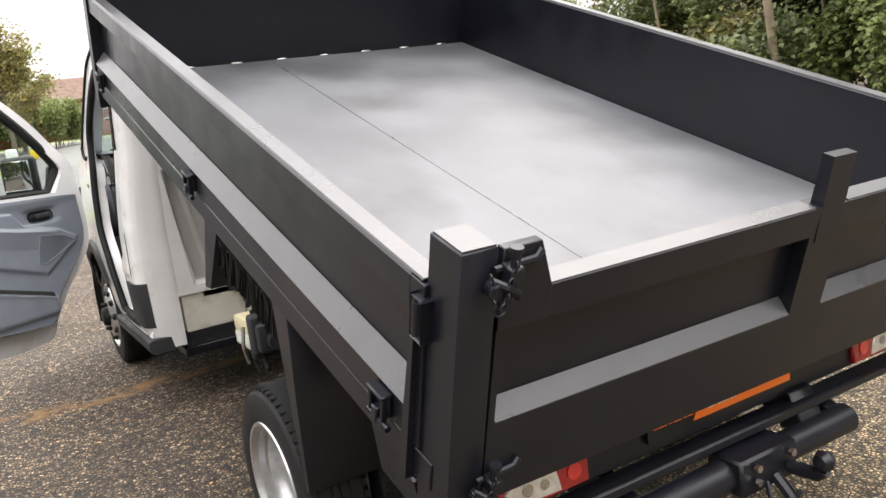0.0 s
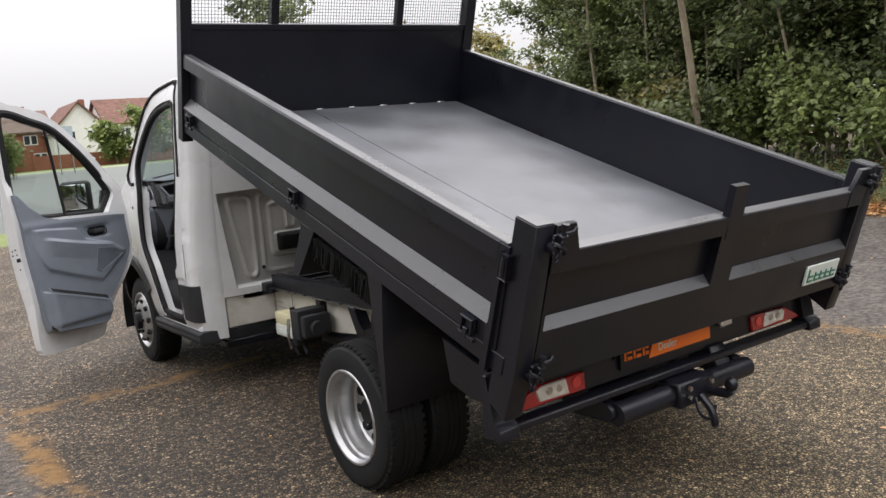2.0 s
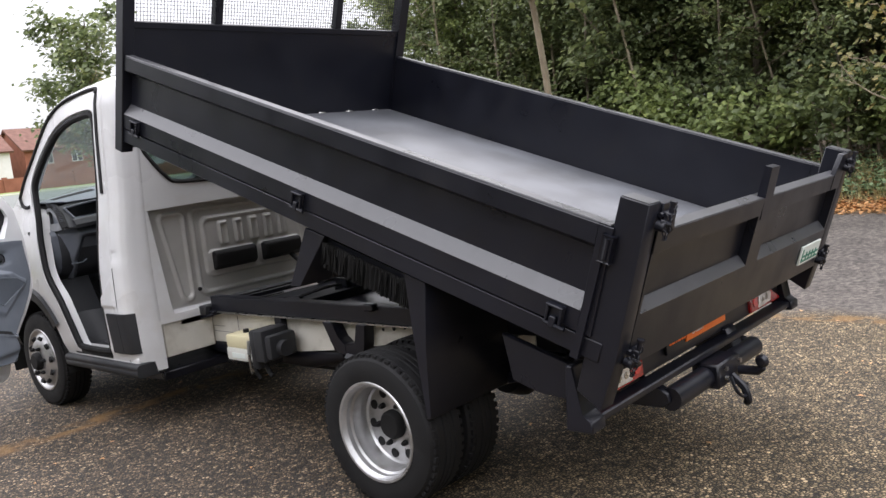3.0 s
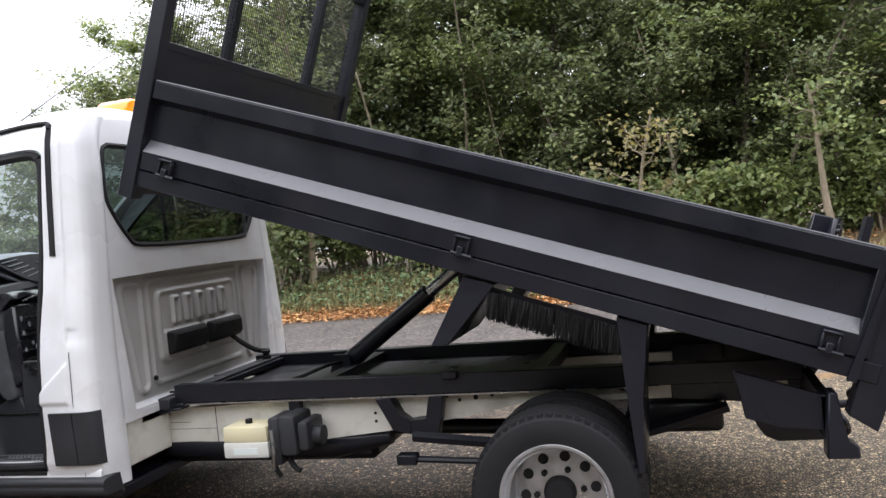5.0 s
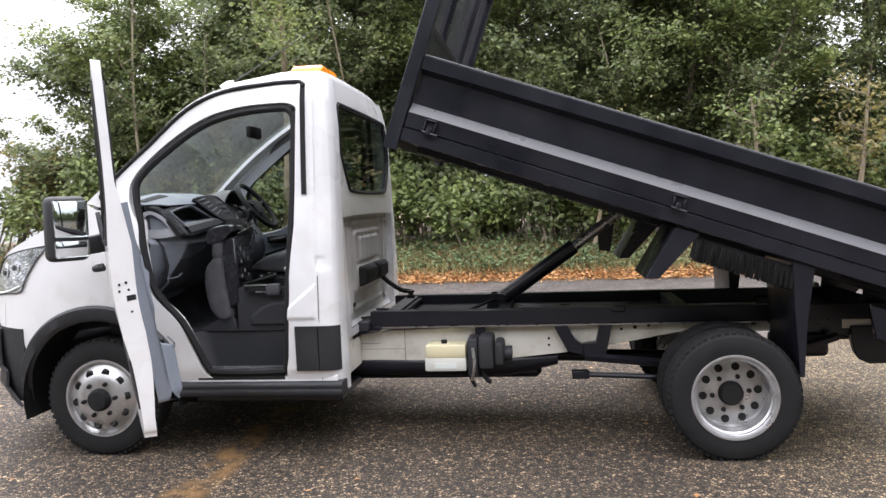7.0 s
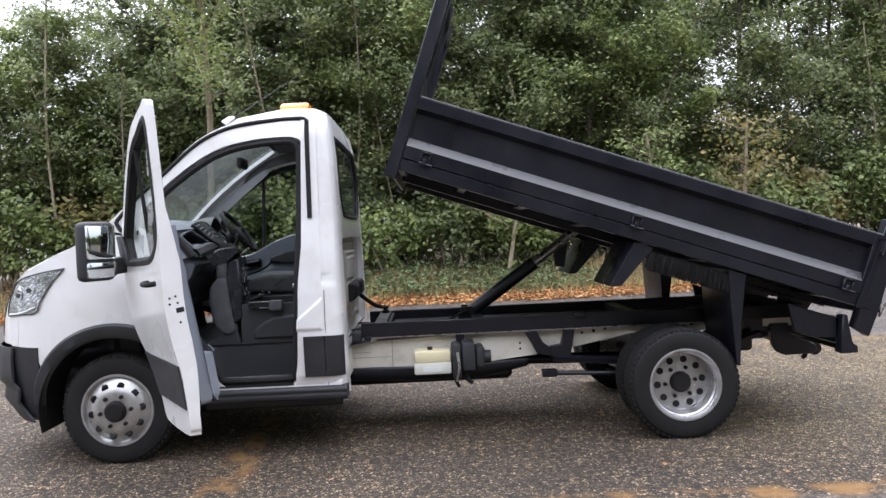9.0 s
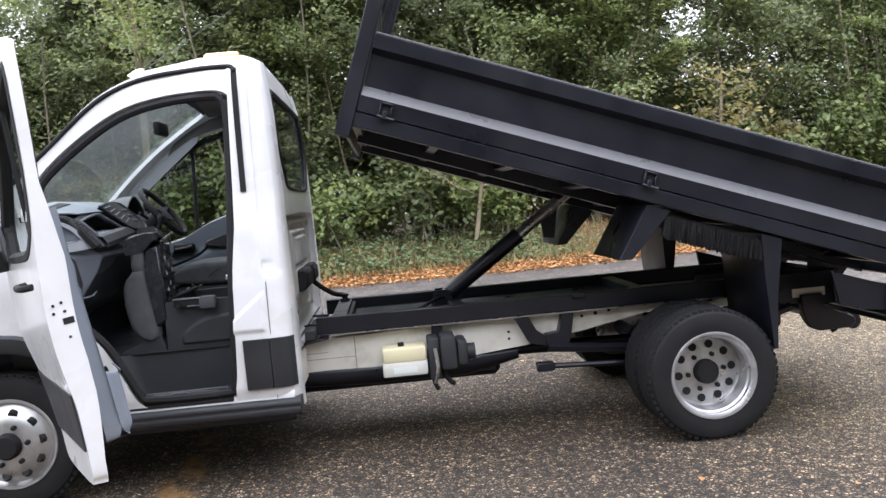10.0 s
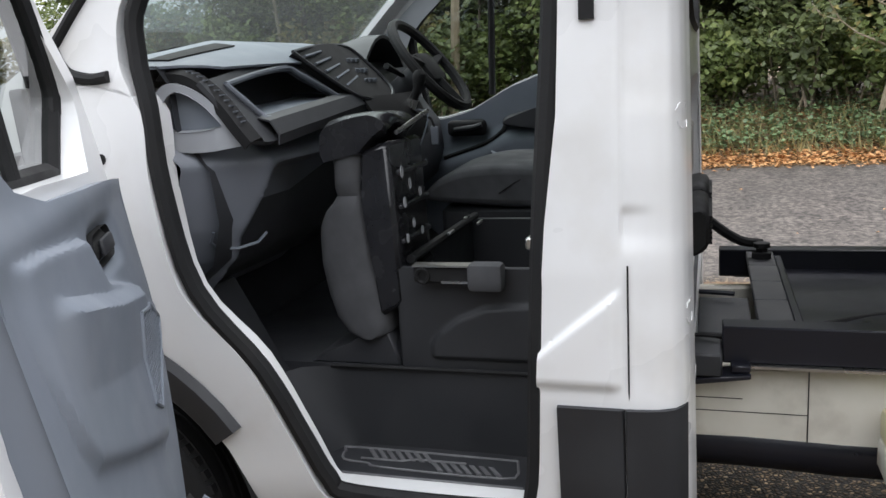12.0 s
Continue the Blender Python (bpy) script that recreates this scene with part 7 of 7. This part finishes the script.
def shrub(x, y, w, h, seed, mat, n_leaf, size, label, stems=9, name="shrub"):
    """Many thin stems from the ground, with leaves in sprays along them."""
    rng = np.random.default_rng(seed)
    z0 = float(ground_z(x, y)) - 0.03
    root = tagged(empty(name, Matrix.Translation((x, y, z0))), label, "shrub", group="undergrowth of the wood edge")
    tips = []
    for k in range(stems):
        ang, out = rng.uniform(0, 2 * math.pi), w * rng.uniform(0.2, 0.6)
        e = Vector((math.cos(ang) * out * 0.7, math.sin(ang) * out, h * rng.uniform(0.6, 1.05)))
        a = Vector((rng.normal(0, 0.12 * w), rng.normal(0, 0.16 * w), 0))
        mid = a.lerp(e, 0.55) + Vector((rng.normal(0, 0.08), rng.normal(0, 0.08), 0.12 * h))
        pts = smooth_line([a, mid, e], 4)
        bm = bmesh.new()
        add_tube(bm, pts, [0.016 * (1 - 0.8 * s) + 0.003 for s in np.linspace(0, 1, len(pts))], 5)
        part("stem", bm, M_BARK if k % 6 else M_PALEBARK, root)
        tips += pts[2:]
    c = np.array([tuple(p) for p in tips])
    sub = c[rng.integers(0, len(c), n_leaf)] + rng.normal(0, 1, (n_leaf, 3)) * np.array([0.17, 0.22, 0.16]) * max(0.6, w * 0.55)
    sub = sub[sub[:, 2] > 0.04]
    v, f = leaves(rng, sub, size, droop=0.7, face=(-0.8, 0, 0.4))
    raw_mesh("foliage", v, f, mat, root)
    return root


def plant_wood():
    rng = np.random.default_rng(11)
    # front row along the bank, close together
    y, k = -26.0, 0
    while y < 10.4:
        x = float(verge_x(y)) + rng.uniform(3.3, 4.2)
        h = rng.uniform(6.4, 8.2) if y < 6.2 else (rng.uniform(5.2, 5.8) if y < 8.6 else rng.uniform(3.8, 4.4))
        near = -10 < y
        thin = -7.5 < y < -4.5
        mat = M_LEAF if k % 4 else M_LEAF2
        tree(x, y, h, rng.uniform(1.8, 2.4), 100 + k, mat, (15000 if thin else 27000) if near else 8000, 0.092 if near else 0.16, trunk_r=rng.uniform(0.05, 0.09),
             lean=(rng.normal(-0.3, 0.3), rng.normal(0, 0.4)), low=0.17, limbs=20, clump=0.36, label="dense green hawthorn and ash tree at the wood edge")
        y += rng.uniform(1.2, 1.7)
        k += 1
    # second row, deeper in
    y = -30.0
    while y < 8.6:
        x = float(verge_x(y)) + rng.uniform(5.0, 7.5)
        if -9.5 < y < -5.5:
            y += 2.2
            continue
        tree(x, y, rng.uniform(8.5, 10.5) if y < 5 else 6.0, rng.uniform(2.8, 3.6), 300 + k, M_LEAF, 16000, 0.14, trunk_r=0.14, low=0.06, limbs=16, clump=0.55,
             label="tall dark green tree deeper in the wood")
        y += rng.uniform(1.9, 2.6)
        k += 1
    y = -34.0
    while y < 7.0:
        x = float(verge_x(y)) + rng.uniform(10.0, 13.0)
        if -13.0 < y < -8.0:
            y += 3.0
            continue
        tree(x, y, rng.uniform(9.0, 12.0) if y < 2 else 7.0, 4.2, 400 + k, M_LEAF, 10000, 0.22, trunk_r=0.16, low=0.04, limbs=16, clump=0.9,
             label="tall dark green tree deeper in the wood")
        y += rng.uniform(3.0, 4.0)
        k += 1
    # slender stems that show between the leaves
    y = -11.0
    while y < 8.5:
        x = float(verge_x(y)) + rng.uniform(2.3, 3.4)
        tree(x, y, rng.uniform(3.8, 6.5), rng.uniform(0.7, 1.1), 600 + k, M_LEAF, 1500, 0.085, trunk_r=rng.uniform(0.016, 0.034), bark=(M_BARK, M_PALEBARK)[k % 2],
             lean=(rng.normal(-0.2, 0.25), rng.normal(0, 0.7)), low=0.3, limbs=8, clump=0.34, label="slender young tree with a bare lower stem", straight=True)
        y += rng.uniform(0.7, 1.5)
        k += 1
    # leafy cover under the deeper trees
    y = -14.0
    while y < 9.5:
        x = float(verge_x(y)) + rng.uniform(3.8, 5.4)
        shrub(x, y, rng.uniform(2.0, 2.8), rng.uniform(2.0, 3.2), 650 + k, (M_LEAF, M_LEAF2)[k % 3 == 0], 3800, 0.13, "dense dark green holly and hazel under the trees", stems=9)
        y += rng.uniform(0.9, 1.3)
        k += 1
    # undergrowth
    y = -18.0
    while y < 12.0:
        x = float(verge_x(y)) + rng.uniform(1.5, 2.7)
        m = (M_LEAF2, M_LEAF2, M_LEAF2, M_LEAF, M_LEAF3)[rng.integers(0, 5)]
        shrub(x, y, rng.uniform(1.0, 1.6), rng.uniform(0.9, 2.0), 500 + k, m, 1900, 0.115, "leafy bramble and hazel undergrowth on the bank", stems=8)
        y += rng.uniform(0.5, 0.9)
        k += 1
    # unseen trees added behind the camera's way to darken reflections and side light
    y = -26.0
    while y < 30:
        tree(-17 + rng.uniform(-2, 2), y, rng.uniform(7, 10), 3.6, 700 + k, M_LEAF, 3600, 0.5, trunk_r=0.15, low=0.03, limbs=18, clump=0.9, label="unseen green tree added behind the camera")
        y += rng.uniform(2.0, 2.8)
        k += 1
    # unseen row to the rear, added for the wing mirror to reflect
    for x in np.arange(-14, 9, 2.2):
        tree(float(x), -19 + rng.uniform(-2, 2), rng.uniform(3.2, 4.4), 2.2, 800 + k, M_LEAF, 2200, 0.42, trunk_r=0.15, low=0.06, limbs=14, clump=0.8, label="unseen green tree added behind the camera")
        k += 1
    # trees beyond the wood's end, along the road
    for x, y, h, s, m in ((14.7, 33.2, 8.6, 3.3, M_LEAF), (25, 38, 6.5, 3.0, M_LEAF3), (30, 36, 7.0, 3.2, M_LEAF3), (21, 44, 7.0, 3.0, M_LEAF3), (35, 34, 8, 3.4, M_LEAF2), (3.0, 66, 7.2, 3.4, M_LEAF2), (-4, 70, 6.5, 3.4, M_LEAF2), (19.8, 84, 4.0, 2.2, M_LEAF2), (23, 83, 5.0, 2.6, M_LEAF2), (9, 83, 3.0, 2.6, M_LEAF), (4, 83, 3.0, 2.8, M_LEAF), (-1, 83, 3.4, 3, M_LEAF)):
        tree(x, y, h, s, 900 + k, m, 5000, 0.3 if y < 60 else 0.45, trunk_r=0.14, low=0.12, limbs=15, clump=0.7, label="leafy green roadside tree")
        k += 1
    # yellowing trees and garden bushes across the road
    for x, y, h, s in ((2.2, 55, 8.8, 2.9), (3.6, 66, 8.0, 2.6)):
        tree(x, y, h, s, 930 + k, M_LEAF3, 7000, 0.24, trunk_r=0.14, low=0.2, limbs=15, clump=0.7, label="tall roadside tree with yellowing leaves")
        k += 1
    for x, y, w, h, m in ((3.4, 61, 2.6, 3.4, M_LEAF), (4.6, 63, 2.8, 4.2, M_LEAF3), (5.4, 60.5, 2.6, 3.2, M_LEAF2), (6.6, 62, 2.6, 2.9, M_LEAF2)):
        shrub(x, y, w, h, 960 + k, m, 2600, 0.22, "large yellow-green garden bush beside the road", stems=14)
        k += 1


plant_wood()
# pale trunks standing in front of the leaves
tree(8.75, 5.5, 8.0, 1.9, 77, M_LEAF2, 5000, 0.09, trunk_r=0.062, bark=M_PALEBARK, lean=(-2.1, -0.65), low=0.38, limbs=12, label="young ash tree with a pale bare trunk", straight=True)
tree(9.0, -2.75, 2.6, 0.7, 79, M_LEAF2, 500, 0.10, trunk_r=0.06, bark=M_PALEBARK, lean=(-0.2, 0.35), low=0.6, limbs=5, label="broken pale tree trunk in the undergrowth", straight=True)
tree(8.7, -3.9, 2.9, 1.0, 80, M_LEAF3, 700, 0.10, trunk_r=0.055, bark=M_PALEBARK, lean=(-0.2, -0.3), low=0.45, limbs=6, label="small branching tree with pale bark and yellow leaves", straight=True)
tree(8.6, 0.2, 2.4, 0.9, 81, M_LEAF3, 400, 0.09, trunk_r=0.035, bark=M_PALEBARK, lean=(-0.4, -0.5), low=0.35, limbs=7, label="dry bent branches in the undergrowth", straight=True)


def ground_cover():
    rng = np.random.default_rng(21)
    # ivy on the bank
    n = 34000
    y = rng.uniform(-16, 13, n)
    x = verge_x(y) + 0.6 + np.abs(rng.normal(0.6, 0.6, n))
    keep = np.sin(y * 1.1 + 1.3) + np.sin(y * 0.43) + rng.normal(0, 0.5, n) > -0.5
    x, y = x[keep], y[keep]
    z = ground_z(x, y) + rng.uniform(0.02, 0.14, len(x))
    v, f = leaves(rng, np.stack([x, y, z], 1), 0.06, flat=0.3, ratio=0.9)
    tagged(raw_mesh("ivy", v, f, M_IVY), "low green ivy carpet on the bank", "ivy", kind="stuff")
    # single leaves blown on to the tarmac
    n = 130
    x, y = rng.uniform(-5.5, 4.5, n), rng.uniform(-4.5, 5.0, n)
    v, f = leaves(rng, np.stack([x, y, ground_z(x, y) + 0.006], 1), 0.032, flat=1.0, ratio=0.7)
    tagged(raw_mesh("scattered_leaves", v, f, M_LITTER), "single yellow and brown leaves on the tarmac", "fallen leaves", kind="stuff")
    # fallen leaves along the edge
    n = 36000
    y = rng.uniform(-18, 15, n)
    x = verge_x(y) + 0.30 + rng.normal(0, 0.2, n) + np.where(rng.uniform(size=n) < 0.35, rng.uniform(0, 1.8, n), 0)
    z = ground_z(x, y) + rng.uniform(0.004, 0.05, n)
    v, f = leaves(rng, np.stack([x, y, z], 1), 0.06, flat=0.6, ratio=0.7)
    tagged(raw_mesh("leaf_litter", v, f, M_LITTER), "orange-brown fallen leaves along the tarmac edge", "leaf litter", kind="stuff")
    # dry grass tufts
    n = 15000
    y = rng.uniform(-17, 15, n)
    x = verge_x(y) + 0.45 + np.abs(rng.normal(0.2, 0.6, n))
    z = ground_z(x, y)
    h = rng.uniform(0.06, 0.26, n)
    dx, dy = rng.normal(0, 0.06, n), rng.normal(0, 0.06, n)
    wx, wy = rng.normal(0, 0.006, n), rng.normal(0, 0.006, n)
    v = np.stack([np.stack([x - wx, y - wy, z], 1), np.stack([x + wx, y + wy, z], 1), np.stack([x + dx, y + dy, z + h], 1)], 1).reshape(-1, 3)
    tagged(raw_mesh("verge_grass", v, np.arange(3 * n).reshape(-1, 3), M_GRASS), "dry yellow-green grass on the verge", "grass", kind="stuff")
    # a few leaves on the tarmac
    n = 90
    p = np.stack([rng.uniform(-3.5, 7, n), rng.uniform(-5, 6, n)], 1)
    v, f = leaves(rng, np.column_stack([p, ground_z(p[:, 0], p[:, 1]) + 0.006]), 0.035, flat=2, ratio=0.7)
    tagged(raw_mesh("scattered_leaves", v, f, M_LITTER), "single fallen leaves on the tarmac", "leaf litter", kind="stuff")


ground_cover()
# ---- houses, wall and road signs beyond the road ----
M_BRICK = material("red_brick_far", (0.30, 0.11, 0.065), (0.24, 0.09, 0.055), rough=0.85, scale=1.2, fine=14, bump=0.3, dist=0.01)
M_RENDER = material("white_render", (0.74, 0.73, 0.70), (0.68, 0.67, 0.64), rough=0.85, scale=1.5, fine=30, bump=0.1)
M_TILE = material("red_brown_roof_tiles", (0.17, 0.075, 0.052), (0.12, 0.06, 0.045), rough=0.85, scale=2, fine=9, bump=0.5, dist=0.03)
M_SLATE = material("brown_roof_tiles", (0.16, 0.10, 0.075), (0.12, 0.08, 0.06), rough=0.85, scale=2, fine=9, bump=0.5, dist=0.03)
M_FARGLASS = material("dark_window_glass", (0.03, 0.035, 0.04), rough=0.08, bump=0.0)
M_YELLOW = material("yellow_bollard", (0.75, 0.55, 0.02), rough=0.4, bump=0.0)
M_BLUE = material("pale_blue_sign", (0.42, 0.5, 0.52), rough=0.4, bump=0.0)


def house(x, y, w, d, eave, ridge, wall, roof, gable_front, windows, label, wing=False):
    """A two-storey house: walls, overhanging roof, framed windows towards the road."""
    z0 = float(ground_z(x, y)) - 0.1
    root = tagged(empty("house", Matrix.Translation((x, y, z0))), label, "house", group="houses across the road")
    if gable_front:
        bm = prism([(-w / 2, 0), (w / 2, 0), (w / 2, eave), (0, ridge), (-w / 2, eave)], "y", 0, d)
        part("wall", bm, wall, root)
        for s in (-1, 1):
            slope = math.hypot(w / 2, ridge - eave)
            nx, nz = s * (ridge - eave) / slope, (w / 2) / slope
            e, r = (s * (w / 2 + 0.35), eave - 0.35 * (ridge - eave) / (w / 2)), (0, ridge)
            part("roof_slope", prism([e, r, (r[0], r[1] + 0.22), (e[0] + nx * 0.18, e[1] + nz * 0.18)], "y", -0.35, d + 0.35), roof, root)
    else:
        bm = prism([(0, 0), (d, 0), (d, eave), (d / 2, ridge), (0, eave)], "x", -w / 2, w / 2)
        part("wall", bm, wall, root)
        for s in (-1, 1):
            e, r = (d / 2 + s * (d / 2 + 0.4), eave - 0.4 * (ridge - eave) / (d / 2)), (d / 2, ridge)
            part("roof_slope", prism([e, r, (r[0], r[1] + 0.22), (e[0] + s * 0.1, e[1] + 0.18)], "x", -w / 2 - 0.35, w / 2 + 0.35), roof, root)
    for wx, wz, ww, wh in windows:
        fr = part("window", box(wx - ww / 2, wx + ww / 2, -0.06, 0.02, wz, wz + wh), M_RENDER if wall is M_BRICK else M_SIGNWHITE, root)
        for s in (-1, 1):
            part("pane", box(wx + s * ww / 4 - ww * 0.19, wx + s * ww / 4 + ww * 0.19, -0.075, -0.06, wz + 0.1, wz + wh - 0.1), M_FARGLASS, fr)
    part("chimney", box(w * 0.2, w * 0.2 + 0.6, d / 2 - 0.3, d / 2 + 0.3, ridge - 0.8, ridge + 0.7), M_BRICK, root)
    return root


house(12.6, 97, 8.0, 7, 4.4, 6.6, M_BRICK, M_SLATE, False, ((-2.2, 2.9, 1.4, 1.1), (1.8, 2.9, 1.4, 1.1), (2.6, 0.9, 1.4, 1.1)), "red brick house with a brown tiled roof")
house(18.8, 93, 5.6, 9, 4.0, 6.9, M_RENDER, M_TILE, True, ((-1.2, 2.8, 1.2, 1.2), (1.2, 2.8, 1.2, 1.2)), "white rendered gabled house with a red tiled roof")
house(28.5, 95, 13.0, 8, 4.7, 7.4, M_RENDER, M_TILE, False, ((-4.6, 2.9, 1.3, 1.2), (-1.8, 2.9, 1.3, 1.2), (1.2, 2.9, 1.3, 1.2), (4.4, 2.9, 1.3, 1.2)), "long white house with a red tiled roof")
house(43, 96, 12.0, 8, 4.7, 7.2, M_BRICK, M_TILE, False, ((-3.5, 2.9, 1.3, 1.2), (0, 2.9, 1.3, 1.2), (3.5, 2.9, 1.3, 1.2)), "red brick house with a red tiled roof")
bm = bmesh.new()
for k in range(22):
    x0 = -16 + k * 3.6
    add_box(bm, x0, x0 + 3.2, 86.0, 86.22, 1.6, 3.35)
    add_box(bm, x0 + 3.2, x0 + 3.6, 85.9, 86.32, 1.6, 3.5)
wall_ob = part("garden_wall", bm, M_BRICK, None)
tagged(wall_ob, "long red brick garden wall with piers", "wall", kind="structure")


def bollard(x, y, h):
    z0 = float(ground_z(x, y))
    root = tagged(empty("traffic_bollard", Matrix.Translation((x, y, z0))), "white and yellow plastic traffic island bollard", "bollard")
    part("shell", box(-0.2, 0.2, -0.1, 0.1, 0, h * 0.5, 0.04, 2), M_YELLOW, root)
    part("cap", box(-0.19, 0.19, -0.095, 0.095, h * 0.5, h, 0.08, 3), M_SIGNWHITE, root)


bollard(0.35, 30, 1.1)
bollard(2.6, 48, 1.1)
bollard(11.2, 57, 1.1)
z0 = float(ground_z(11.0, 62))
root = tagged(empty("road_sign", Matrix.Translation((10.6, 62, z0))), "pale blue road sign on a grey pole", "sign")
for xx in (-0.45, 0.45):
    part("pole", tube([(xx, 0, 0), (xx, 0, 3.3)], 0.045, 8), M_STEEL, root)
part("sign_arrow", prism([(-0.62, 3.05), (-0.38, 3.33), (-0.25, 3.33), (-0.48, 3.05), (-0.25, 2.77), (-0.38, 2.77)], "y", -0.095, -0.082), M_DARKHOLE, root)
part("sign_plate", box(-0.65, 0.65, -0.08, -0.04, 2.7, 3.4), M_BLUE, root)
